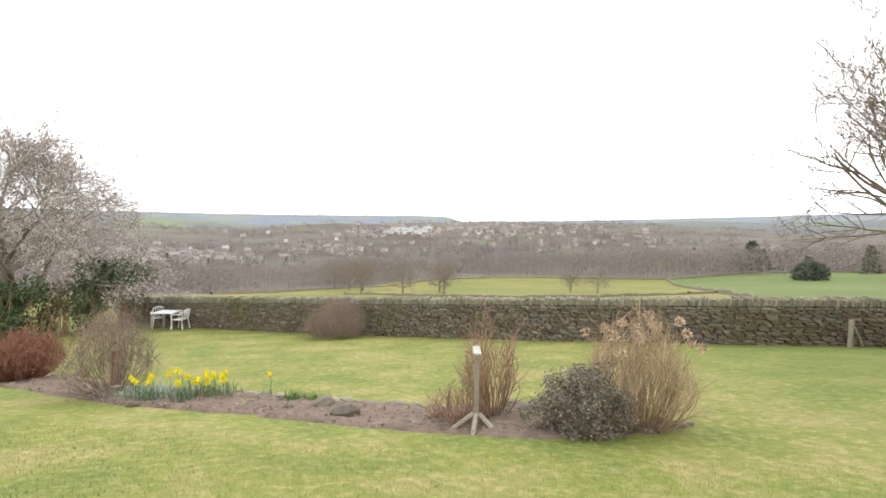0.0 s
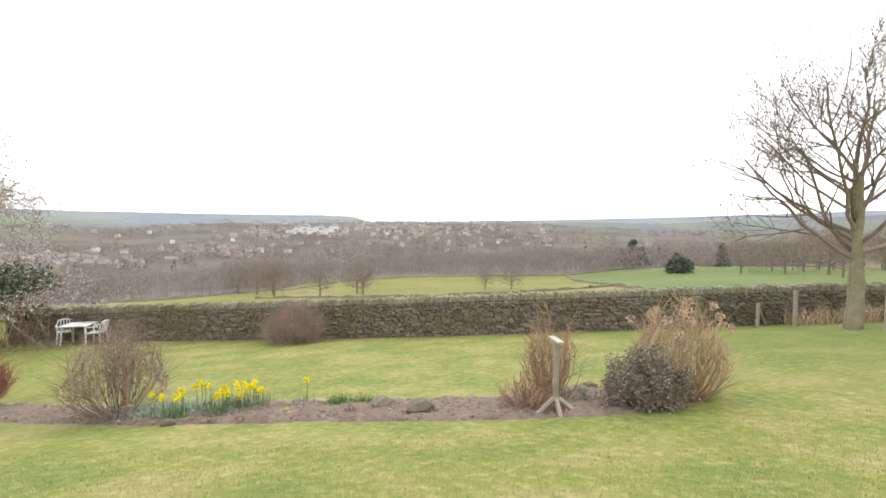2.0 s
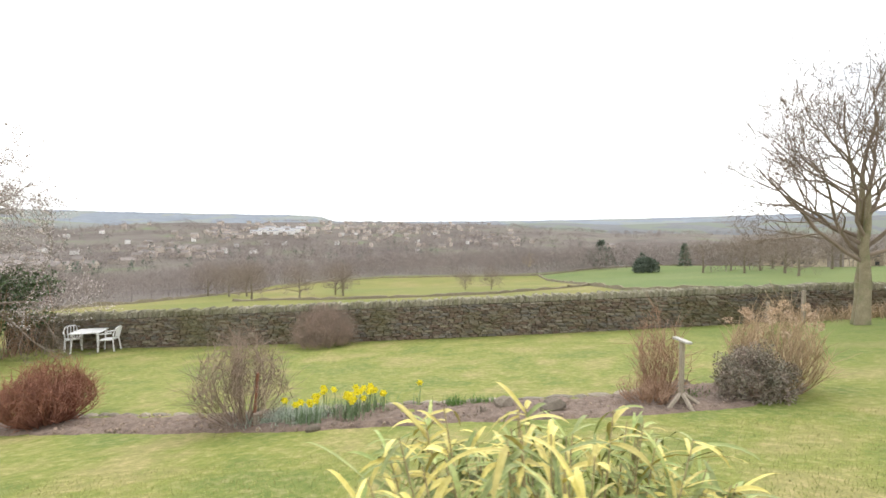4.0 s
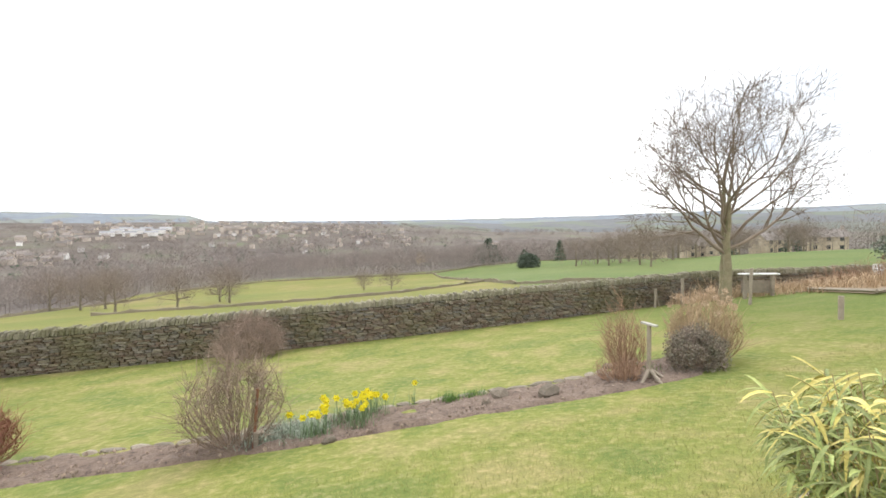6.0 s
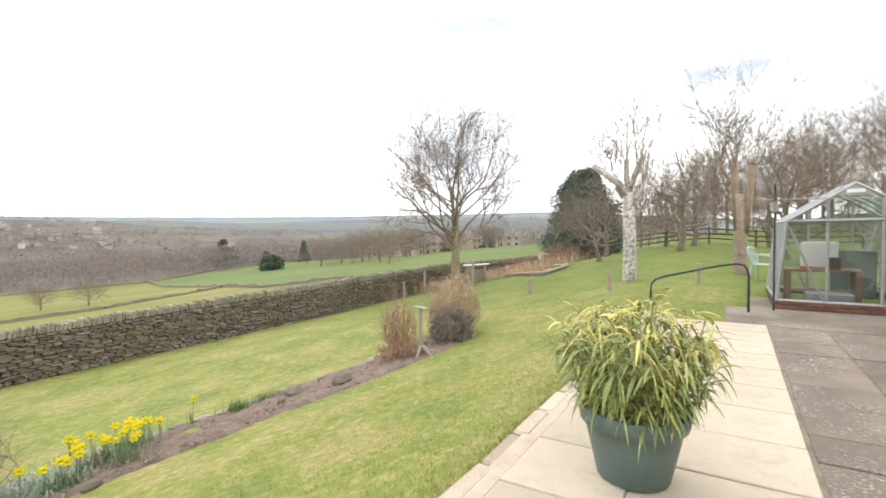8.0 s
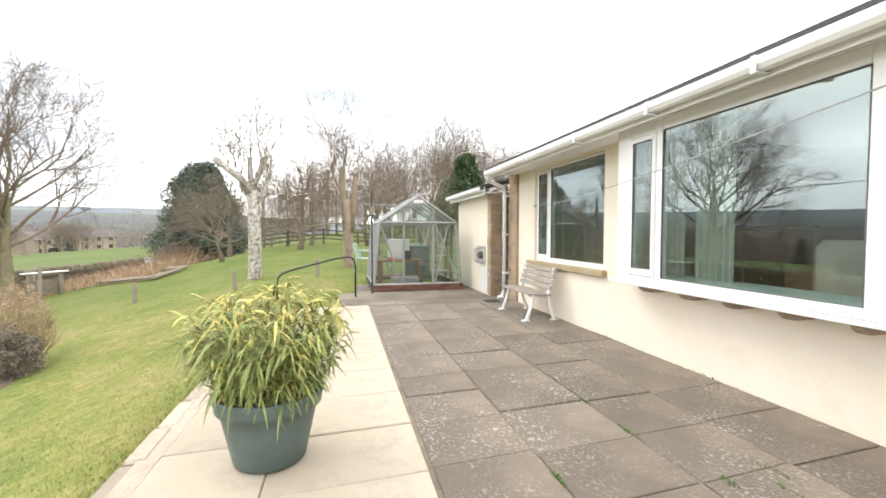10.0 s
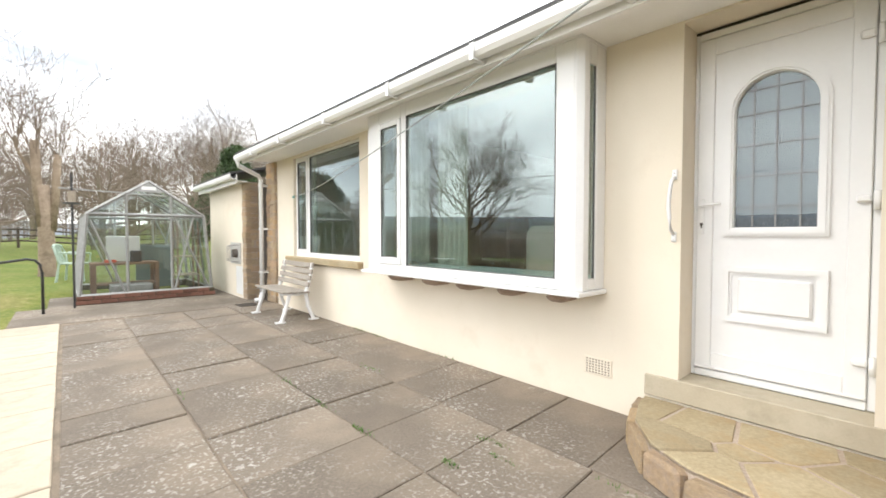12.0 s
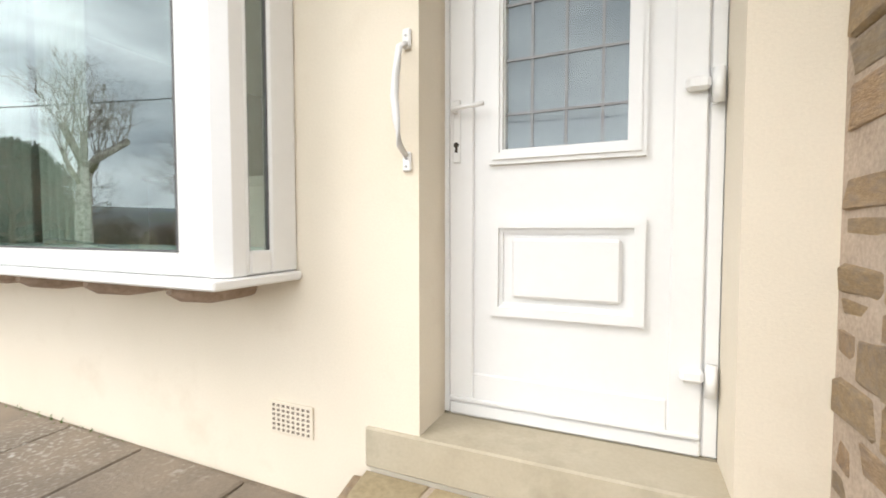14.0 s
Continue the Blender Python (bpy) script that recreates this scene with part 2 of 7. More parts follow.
def lawn_material():
    m = bpy.data.materials.new("lawn_and_fields")
    m.use_nodes = True
    nt = m.node_tree
    p = nt.nodes["Principled BSDF"]
    geo = nt.nodes.new("ShaderNodeNewGeometry").outputs["Position"]
    patch = tex(nt, "ShaderNodeTexNoise", 0.9, 4, 0.6, geo)
    tuft = tex(nt, "ShaderNodeTexNoise", 9.0, 5, 0.7, geo)
    blade = tex(nt, "ShaderNodeTexNoise", 90.0, 4, 0.7, geo)
    c = ramp(nt, patch.outputs["Fac"], [(0.36, (0.106, 0.150, 0.030)), (0.50, (0.178, 0.200, 0.040)), (0.64, (0.285, 0.24, 0.10))])
    d = ramp(nt, tuft.outputs["Fac"], [(0.34, (0.078, 0.11, 0.028)), (0.52, (0.19, 0.195, 0.06)), (0.66, (0.39, 0.32, 0.17))])
    c = mixc(nt, 0.45, c, d)
    lawn_sep = nt.nodes.new("ShaderNodeSeparateXYZ")
    nt.links.new(geo, lawn_sep.inputs[0])
    # the lawn turns a deeper green towards positive x
    east_turf = nt.nodes.new("ShaderNodeMapRange")
    east_turf.inputs["From Min"].default_value, east_turf.inputs["From Max"].default_value, east_turf.inputs["To Max"].default_value = 7.5, 13.0, 0.6
    nt.links.new(lawn_sep.outputs["X"], east_turf.inputs["Value"])
    c = mixc(nt, east_turf.outputs["Result"], c, (0.095, 0.140, 0.028))
    k = ramp(nt, blade.outputs["Fac"], [(0.3, (0.62, 0.62, 0.62)), (0.7, (1.3, 1.3, 1.3))])
    c = mixc(nt, 1.0, c, k, "MULTIPLY")
    # far land: brown woods floor and dull grass
    sep = nt.nodes.new("ShaderNodeSeparateXYZ")
    nt.links.new(geo, sep.inputs[0])
    far = nt.nodes.new("ShaderNodeMapRange")
    far.inputs["From Min"].default_value, far.inputs["From Max"].default_value = 188, 204
    edge = nt.nodes.new("ShaderNodeMath")
    edge.operation = "MULTIPLY_ADD"
    nt.links.new(sep.outputs["X"], edge.inputs[0])
    edge.inputs[1].default_value = 0.8
    nt.links.new(sep.outputs["Y"], edge.inputs[2])
    bend = nt.nodes.new("ShaderNodeMath")
    bend.operation = "SUBTRACT"
    bend.inputs[1].default_value = 50.0
    nt.links.new(sep.outputs["X"], bend.inputs[0])
    pos = nt.nodes.new("ShaderNodeMath")
    pos.operation = "MAXIMUM"
    pos.inputs[1].default_value = 0.0
    nt.links.new(bend.outputs[0], pos.inputs[0])
    line_ = nt.nodes.new("ShaderNodeMath")
    line_.operation = "MULTIPLY_ADD"
    line_.inputs[1].default_value = -0.9
    nt.links.new(pos.outputs[0], line_.inputs[0])
    nt.links.new(edge.outputs[0], line_.inputs[2])
    left = nt.nodes.new("ShaderNodeMath")
    left.operation = "MULTIPLY_ADD"
    left.inputs[1].default_value = -1.7
    neg = nt.nodes.new("ShaderNodeMath")
    neg.operation = "MINIMUM"
    neg.inputs[1].default_value = 0.0
    nt.links.new(sep.outputs["X"], neg.inputs[0])
    nt.links.new(neg.outputs[0], left.inputs[0])
    nt.links.new(line_.outputs[0], left.inputs[2])
    west = nt.nodes.new("ShaderNodeMapRange")
    west.inputs["From Min"].default_value, west.inputs["From Max"].default_value = -38, -46
    west.inputs["To Max"].default_value = 400
    nt.links.new(sep.outputs["X"], west.inputs["Value"])
    tot = nt.nodes.new("ShaderNodeMath")
    nt.links.new(left.outputs[0], tot.inputs[0])
    nt.links.new(west.outputs["Result"], tot.inputs[1])
    nt.links.new(tot.outputs[0], far.inputs["Value"])
    wood = tex(nt, "ShaderNodeTexNoise", 0.009, 8, 0.72, geo)
    w = ramp(nt, wood.outputs["Fac"], [(0.38, (0.075, 0.062, 0.054)), (0.50, (0.12, 0.102, 0.088)), (0.58, (0.13, 0.122, 0.092)), (0.64, (0.115, 0.14, 0.072)), (0.76, (0.15, 0.165, 0.095))])
    c = mixc(nt, far.outputs["Result"], c, w)
    fields = nt.nodes.new("ShaderNodeMapRange")
    fields.inputs["From Min"].default_value, fields.inputs["From Max"].default_value = 22, 34
    nt.links.new(sep.outputs["Y"], fields.inputs["Value"])
    green = tex(nt, "ShaderNodeTexNoise", 0.05, 5, 0.65, geo)
    f = ramp(nt, green.outputs["Fac"], [(0.34, (0.125, 0.145, 0.030)), (0.52, (0.168, 0.165, 0.042)), (0.68, (0.225, 0.185, 0.075))])
    # greener grass in the fields to the east
    lush = ramp(nt, green.outputs["Fac"], [(0.3, (0.088, 0.130, 0.034)), (0.7, (0.130, 0.158, 0.050))])
    side = nt.nodes.new("ShaderNodeMath")
    side.operation = "MULTIPLY_ADD"
    side.inputs[1].default_value = -0.25
    nt.links.new(sep.outputs["Y"], side.inputs[0])
    nt.links.new(sep.outputs["X"], side.inputs[2])
    east = nt.nodes.new("ShaderNodeMapRange")
    east.inputs["From Min"].default_value, east.inputs["From Max"].default_value = 16.8, 18.6
    nt.links.new(side.outputs[0], east.inputs["Value"])
    f = mixc(nt, east.outputs["Result"], f, lush)
    f = mixc(nt, 1.0, f, k, "MULTIPLY")
    near = nt.nodes.new("ShaderNodeMath")
    near.operation = "MULTIPLY"
    inv = nt.nodes.new("ShaderNodeMath")
    inv.operation = "SUBTRACT"
    inv.inputs[0].default_value = 1.0
    nt.links.new(far.outputs["Result"], inv.inputs[1])
    nt.links.new(inv.outputs[0], near.inputs[0])
    nt.links.new(fields.outputs["Result"], near.inputs[1])
    c = mixc(nt, near.outputs[0], c, f)
    nt.links.new(c, p.inputs["Base Color"])
    p.inputs["Roughness"].default_value, p.inputs["Specular IOR Level"].default_value = 0.9, 0.15
    bn = nt.nodes.new("ShaderNodeBump")
    bn.inputs["Strength"].default_value, bn.inputs["Distance"].default_value = 0.5, 0.02
    nt.links.new(tuft.outputs["Fac"], bn.inputs["Height"])
    nt.links.new(bn.outputs["Normal"], p.inputs["Normal"])
    return m


M_LAWN = lawn_material()

# ---- ground: one sheet to the horizon ----
def axis(lo, hi, near_lo, near_hi, step, grow):
    a = list(np.arange(near_lo, near_hi, step))
    s, p = step, a[-1]
    while p < hi:
        s *= grow
        p += s
        a.append(p)
    s, p = step, a[0]
    while p > lo:
        s *= grow
        p -= s
        a.insert(0, p)
    return np.array(a)


gx = axis(-2200, 2200, -16, 24, 0.4, 1.07)
gy = axis(-700, 2200, -2, 24, 0.4, 1.06)
GX, GY = np.meshgrid(gx, gy)
GZ = height(GX, GY)
GZ = GZ + np.where((GX > -14) & (GX < 9.6) & (GY < 4.3), -0.10, 0)
ground = Mesh()
ground.v = list(zip(GX.ravel().tolist(), GY.ravel().tolist(), GZ.ravel().tolist()))
nx, ny = len(gx), len(gy)
ground.f = [(j * nx + i, j * nx + i + 1, (j + 1) * nx + i + 1, (j + 1) * nx + i) for j in range(ny - 1) for i in range(nx - 1)]
struct("ground", ground, M_LAWN, "mossy green lawn sloping down to fields and a valley", "ground", True)

# ---- bungalow ----
SOFFIT_Z, EAVE_Y = 2.40, 0.50


def wall_with_holes(x0, x1, z0, z1, y0, y1, holes):
    """A wall from y0 (back) to y1 (front), with rectangular holes (x0, x1, z0, z1)."""
    b = Mesh()
    xs = sorted({x0, x1, *[h[0] for h in holes], *[h[1] for h in holes]})
    for a, c in zip(xs, xs[1:]):
        cuts = sorted((h[2], h[3]) for h in holes if h[0] <= a + 1e-6 and h[1] >= c - 1e-6)
        z = z0
        for lo, hi in cuts:
            if lo > z + 1e-6:
                b.box(a, y0, z, c, y1, lo)
            z = hi
        if z < z1 - 1e-6:
            b.box(a, y0, z, c, y1, z1)
    return b


front = wall_with_holes(-1.27, 6.10, -0.12, 2.399, -0.20, 0.0, [(-1.085, -0.262, 0.16, 2.385), (0.262, 2.655, 0.80, 2.36), (3.40, 5.42, 0.83, 2.36)])
struct("wall_north", front, M_CREAM, "cream painted rendered bungalow wall", "wall")
shell = Mesh()
shell.box(-6.0, -8.3, -0.12, 6.10, -8.0, 2.46)
shell.box(-6.0, -8.0, -0.12, -5.7, -0.27, 2.46)
shell.box(5.85, -8.0, -0.12, 6.10, -0.262, 2.46)
shell.box(-5.7, -0.55, -0.12, -1.9, -0.30, 2.46)
struct("wall_rear", shell, M_CREAM, "cream rendered rear and end walls of the bungalow", "wall")
struct("floor", Mesh().box(-5.7, -8.0, 0.10, 5.85, -0.27, 0.16), material("brown_carpet", (0.16, 0.11, 0.08), (0.20, 0.14, 0.10), 3, 80, 0.95, 0.2), "brown carpeted room floor", "floor")
struct("ceiling", Mesh().box(-5.7, -8.0, 2.44, 5.85, -0.27, 2.459), material("white_ceiling", (0.6, 0.59, 0.56), (0.66, 0.65, 0.62), 2, 60, 0.9, 0.1), "plain white room ceiling", "ceiling")
soffit = Mesh().box(-6.3, -0.29, SOFFIT_Z, 6.30, EAVE_Y - 0.02, 2.415)
struct("soffit", soffit, M_SOFFIT, "white boarded soffit under the eaves", "soffit")
roof = Mesh()
roof.add([(-6.4, 0.57, 2.515), (6.42, 0.57, 2.515), (6.42, -4.2, 3.7), (-6.4, -4.2, 3.7), (-6.4, 0.57, 2.482), (6.42, 0.57, 2.482), (6.42, -4.2, 3.67), (-6.4, -4.2, 3.67)],
         [(0, 1, 2, 3), (7, 6, 5, 4), (0, 4, 5, 1), (1, 5, 6, 2), (2, 6, 7, 3), (3, 7, 4, 0)])
roof.add([(-6.4, -8.9, 2.478), (6.42, -8.9, 2.478), (6.42, -4.2, 3.7), (-6.4, -4.2, 3.7)], [(0, 3, 2, 1)])
struct("roof", roof, M_ROOF, "dark grey low-pitched tiled roof", "roof")
struct("fascia", Mesh().box(-6.3, EAVE_Y - 0.018, 2.335, 6.30, EAVE_Y, 2.475), M_WHITE, "white plastic fascia board", "fascia")


M_STONE = material("yellow_sandstone", (0.40, 0.30, 0.185), (0.52, 0.405, 0.27), 5, 22, 0.9, 0.8, vary=0.12, stain=((0.34, 0.29, 0.24), 4, 0.45, 0.75), depth=0.022)


def tint(m, tones):
    """Gives each stone of a material a hue of its own."""
    nt = m.node_tree
    p = nt.nodes["Principled BSDF"]
    old = p.inputs["Base Color"].links[0].from_socket
    rnd = nt.nodes.new("ShaderNodeObjectInfo").outputs["Random"]
    k = ramp(nt, rnd, [(i / (len(tones) - 1), t) for i, t in enumerate(tones)])
    nt.links.new(mixc(nt, 1.0, old, k, "MULTIPLY"), p.inputs["Base Color"])


tint(M_STONE, [(1.0, 0.94, 0.92), (0.94, 0.98, 1.06), (1.05, 0.98, 0.86), (0.92, 0.90, 0.92), (1.04, 0.93, 0.88), (0.97, 1.0, 0.98), (1.0, 0.86, 0.70)])
M_FLAG = material("buff_flagstone", (0.355, 0.285, 0.17), (0.43, 0.36, 0.235), 3, 60, 0.85, 0.35, vary=0.22, stain=((0.40, 0.27, 0.13), 5, 0.5, 0.85), depth=0.006)
M_MORTAR = material("pale_mortar", (0.40, 0.32, 0.25), (0.50, 0.41, 0.33), 6, 90, 0.95, 0.4)
M_SILL = material("painted_concrete_sill", (0.42, 0.365, 0.27), (0.48, 0.43, 0.33), 3, 80, 0.8, 0.2, stain=((0.33, 0.29, 0.21), 4, 0.5, 0.8), depth=0.004, fine_mix=0.1)
M_GREYSLAB = material("weathered_grey_flagstone", (0.132, 0.11, 0.088), (0.212, 0.174, 0.134), 1.1, 70, 0.9, 0.55, vary=0.13, stain=((0.245, 0.198, 0.148), 0.9, 0.52, 0.72), depth=0.006)


def lichen(m, scale, lo, hi, colour, amount):
    """Pale lichen spots over a stone material."""
    nt = m.node_tree
    p = nt.nodes["Principled BSDF"]
    old = p.inputs["Base Color"].links[0].from_socket
    geo = nt.nodes.new("ShaderNodeNewGeometry").outputs["Position"]
    a = tex(nt, "ShaderNodeTexNoise", scale, 4, 0.55, geo)
    b = tex(nt, "ShaderNodeTexNoise", 1.1, 3, 0.6, geo)
    mul = nt.nodes.new("ShaderNodeMath")
    mul.operation = "MULTIPLY"
    nt.links.new(ramp(nt, a.outputs["Fac"], [(lo, (0, 0, 0)), (hi, (amount,) * 3)]), mul.inputs[0])
    nt.links.new(ramp(nt, b.outputs["Fac"], [(0.41, (0, 0, 0)), (0.60, (1, 1, 1))]), mul.inputs[1])
    nt.links.new(mixc(nt, mul.outputs[0], old, colour), p.inputs["Base Color"])


lichen(M_GREYSLAB, 42, 0.55, 0.61, (0.42, 0.40, 0.355), 0.62)
lichen(M_GREYSLAB, 17, 0.625, 0.66, (0.45, 0.435, 0.39), 0.75)

# ---- roof edge ----
gut = Mesh()
prof = [(0.502, 2.460), (0.502, 2.400), (0.520, 2.375), (0.555, 2.362), (0.590, 2.375), (0.610, 2.405), (0.612, 2.460), (0.604, 2.460), (0.602, 2.410), (0.555, 2.372), (0.512, 2.405), (0.510, 2.460)]
k = len(prof)
gut.add([(x, y, z) for x in (-6.35, 6.36) for y, z in prof], [(i, (i + 1) % k, k + (i + 1) % k, k + i) for i in range(k)] + [tuple(range(k)), tuple(range(2 * k - 1, k - 1, -1))])
gutter = tagged(part("gutter", gut, M_WHITE, smooth=False), "white plastic half-round gutter along the eaves", "gutter")
for x in (-4.2, -2.9, -1.5, -0.2, 0.86, 1.88, 3.1, 4.4, 5.5):
    part("bracket", Mesh().box(x - 0.02, 0.501, 2.350, x + 0.02, 0.616, 2.361).box(x - 0.02, 0.613, 2.350, x + 0.02, 0.621, 2.465), M_WHITE, gutter)
pipe = thing("downpipe", "white plastic downpipe with a swan neck bend", "drainpipe")
part("pipe", Mesh().tube([(6.33, 0.56, 2.37), (6.33, 0.54, 2.30), (6.45, 0.19, 2.18), (6.46, 0.15, 2.10), (6.46, 0.15, 0.06)], 0.036, 12), M_WHITE, pipe, smooth=True)
for z in (0.5, 1.25, 2.0):
    part("clip", Mesh().tube([(6.46, 0.15, z), (6.46, 0.15, z + 0.04)], 0.043, 12).box(6.42, 0.05, z, 6.50, 0.15, z + 0.03), M_WHITE, pipe)
part("shoe", Mesh().tube([(6.46, 0.15, 0.16), (6.46, 0.18, 0.05), (6.46, 0.27, 0.03)], 0.041, 12), M_WHITE, pipe, smooth=True)
part("drain_cover", Mesh().box(6.06, 0.34, 0.002, 6.38, 0.62, 0.012), M_DARK, pipe, "black square drain grating")


# ---- stonework ----
def rough_block(seed, cut=0.14):
    """A unit block about the origin, with worn, uneven faces."""
    r = random.Random(seed)
    b = Mesh().box(-0.5, -0.5, -0.5, 0.5, 0.5, 0.5, bev=cut)
    b.v = [(x + r.uniform(-0.05, 0.05), y + r.uniform(-0.06, 0.06), z + r.uniform(-0.07, 0.07)) for x, y, z in b.v]
    return b


SAND_BLOCKS = [rough_block(s, 0.10).data("sandstone_block", M_STONE) for s in range(8)]


def coursed(parent, origin, along, out, length, z0, z1, lo=0.16, hi=0.36, rise=(0.07, 0.13), depth=0.10, seed=1):
    """Courses of stones on one face of a wall, each stone an object."""
    r = random.Random(seed)
    z = z0
    while z < z1 - 0.03:
        h = min(r.uniform(*rise), z1 - z)
        s = -r.uniform(0, 0.08)
        while s < length:
            w = min(r.uniform(lo, hi), length - s)
            if length - s - w < 0.08:
                w = length - s
            c = Vector(origin) + Vector(along) * (max(s, 0) + (w + min(s, 0)) / 2) + Vector(out) * (r.uniform(-0.012, 0.006) - depth / 2)
            ang = math.degrees(math.atan2(along[1], along[0]))
            ob = part("stone", r.choice(SAND_BLOCKS), None, parent)
            ob.matrix_basis = pose(c.x, c.y, z + h / 2, 0, 0, ang) @ Matrix.Diagonal((w + min(s, 0) - 0.008, depth, h - 0.007, 1))
            s += w
        z += h


wing = struct("wall_west_wing", Mesh().box(-1.74, 0.0, -0.1, -1.263, 0.938, 2.398), M_MORTAR, "coursed yellow sandstone wing wall beside the door", "stone wall")
coursed(wing, (-1.256, 0.002, 0), (0, 1, 0), (1, 0, 0), 0.945, 0.0, 2.395, lo=0.10, hi=0.32, rise=(0.05, 0.115), seed=3)
coursed(wing, (-1.27, 0.945, 0), (-1, 0, 0), (0, 1, 0), 0.47, 0.0, 2.395, seed=4)
pier_a = struct("wall_east_pier", Mesh().box(6.115, -0.3, -0.1, 6.50, 0.035, 2.398), M_MORTAR, "yellow sandstone pier at the end of the bungalow", "stone pier")
coursed(pier_a, (6.51, 0.05, 0), (-1, 0, 0), (0, 1, 0), 0.40, 0.0, 2.395, seed=5)
coursed(pier_a, (6.112, -0.03, 0), (0, 1, 0), (-1, 0, 0), 0.08, 0.0, 2.395, lo=0.08, hi=0.1, seed=6)
pier_b = struct("wall_outhouse_pier", Mesh().box(6.92, -0.3, -0.1, 7.10, 0.27, 2.12), M_MORTAR, "yellow sandstone quoin of the outhouse", "stone pier")
coursed(pier_b, (7.10, 0.285, 0), (-1, 0, 0), (0, 1, 0), 0.20, 0.0, 2.1, lo=0.18, hi=0.21, seed=7)
coursed(pier_b, (6.905, -0.2, 0), (0, 1, 0), (-1, 0, 0), 0.47, 0.0, 2.1, seed=8)

# ---- outhouse ----
struct("wall_outhouse", Mesh().box(7.10, -0.1, -0.1, 9.40, 0.27, 2.10).box(9.2, -4, -0.1, 9.40, -0.1, 2.1).box(6.5, -4.2, -0.1, 9.4, -4, 2.4), M_CREAM, "cream rendered outhouse wall", "wall")
# closes the passage near its mouth; the shade inside is this near-black colour
struct("wall_passage_end", Mesh().box(6.50, -0.06, -0.1, 6.92, 0.03, 2.09), M_DARK, "near-black sheet across the narrow passage, its shade put into the colour", "wall")
struct("roof_outhouse", Mesh().add([(6.75, 0.56, 2.25), (9.62, 0.56, 2.25), (9.62, -4.3, 3.45), (6.75, -4.3, 3.45), (6.75, 0.56, 2.21), (9.62, 0.56, 2.21), (9.62, -4.3, 3.41), (6.75, -4.3, 3.41)], [(0, 1, 2, 3), (7, 6, 5, 4), (0, 4, 5, 1), (1, 5, 6, 2), (2, 6, 7, 3), (3, 7, 4, 0)]), M_ROOF, "low-pitched dark outhouse roof", "roof")
struct("fascia_outhouse", Mesh().box(6.78, 0.44, 2.06, 9.58, 0.46, 2.198).box(6.78, 0.272, 2.101, 9.58, 0.439, 2.115), M_WHITE, "white outhouse fascia and soffit", "fascia")
g2 = Mesh()
g2.add([(x, y - 0.045, z - 0.24) for x in (6.74, 9.64) for y, z in prof], [(i, (i + 1) % k, k + (i + 1) % k, k + i) for i in range(k)] + [tuple(range(k)), tuple(range(2 * k - 1, k - 1, -1))])
tagged(part("gutter", g2, M_WHITE), "white plastic gutter along the outhouse", "gutter")
flue = thing("boiler_flue", "grey metal boiler flue guard on the outhouse wall", "flue")
M_STEEL = material("dull_steel", (0.30, 0.29, 0.28), (0.42, 0.41, 0.40), 8, 60, 0.45, 0.1, metal=0.7)
part("plate", Mesh().box(7.20, 0.272, 0.62, 7.80, 0.292, 1.02, bev=0.006), material("pale_grey_plate", (0.42, 0.41, 0.38), (0.50, 0.49, 0.46), 5, 60, 0.6, 0.1), flue)
part("terminal", Mesh().tube([(7.40, 0.294, 0.82), (7.40, 0.37, 0.82)], [0.085, 0.075], 14), material("sooty_metal", (0.09, 0.078, 0.066), (0.16, 0.14, 0.12), 6, 50, 0.7, 0.2), flue, "dark sooty flue terminal")
for i in range(5):
    part("guard_bar", Mesh().tube([(7.24 + 0.07 * i, 0.294, 0.66), (7.24 + 0.07 * i, 0.43, 0.68), (7.24 + 0.07 * i, 0.43, 0.96), (7.24 + 0.07 * i, 0.294, 0.98)], 0.006, 5), M_STEEL, flue)
part("repair_patch", Mesh().box(7.12, 0.272, 0.06, 7.50, 0.278, 0.58), M_WHITE, flue, "white patch of paint under the flue")

# ---- bow window with a shallow box ----
def frame_bars(bars, mat, parent, name="frame_bar"):
    for b in bars:
        part(name, Mesh().box(*b, bev=0.006), mat, parent)


def pane(parent, x0, z0, x1, z1, y, name="pane"):
    ob = part(name, Mesh().box(x0, y - 0.004, z0, x1, y, z1), M_GLASS, parent)
    ob.visible_shadow = False
    return ob


M_GASKET = material("grey_rubber_gasket", (0.10, 0.10, 0.10), (0.14, 0.14, 0.14), 5, 50, 0.7, 0)


def gasket(parent, x0, z0, x1, z1, y):
    g = Mesh()
    for b in ((x0 - 0.012, z0 - 0.012, x1 + 0.012, z0 - 0.006), (x0 - 0.012, z1 + 0.006, x1 + 0.012, z1 + 0.012), (x0 - 0.012, z0 - 0.006, x0 - 0.006, z1 + 0.006), (x1 + 0.006, z0 - 0.006, x1 + 0.012, z1 + 0.006)):
        g.box(b[0], y - 0.012, b[1], b[2], y + 0.004, b[3])
    part("gasket", g, M_GASKET, parent)


bay = tagged(new("window_1"), "white plastic box bay window with a wide fixed pane", "window", "", "structure")
YB = 0.305
part("corner_post", Mesh().sheet([(0.212, 0.2195), (0.262, 0.2195), (0.262, YB), (0.249, YB), (0.212, 0.268)], 0.80, 2.385), M_WHITE, bay)
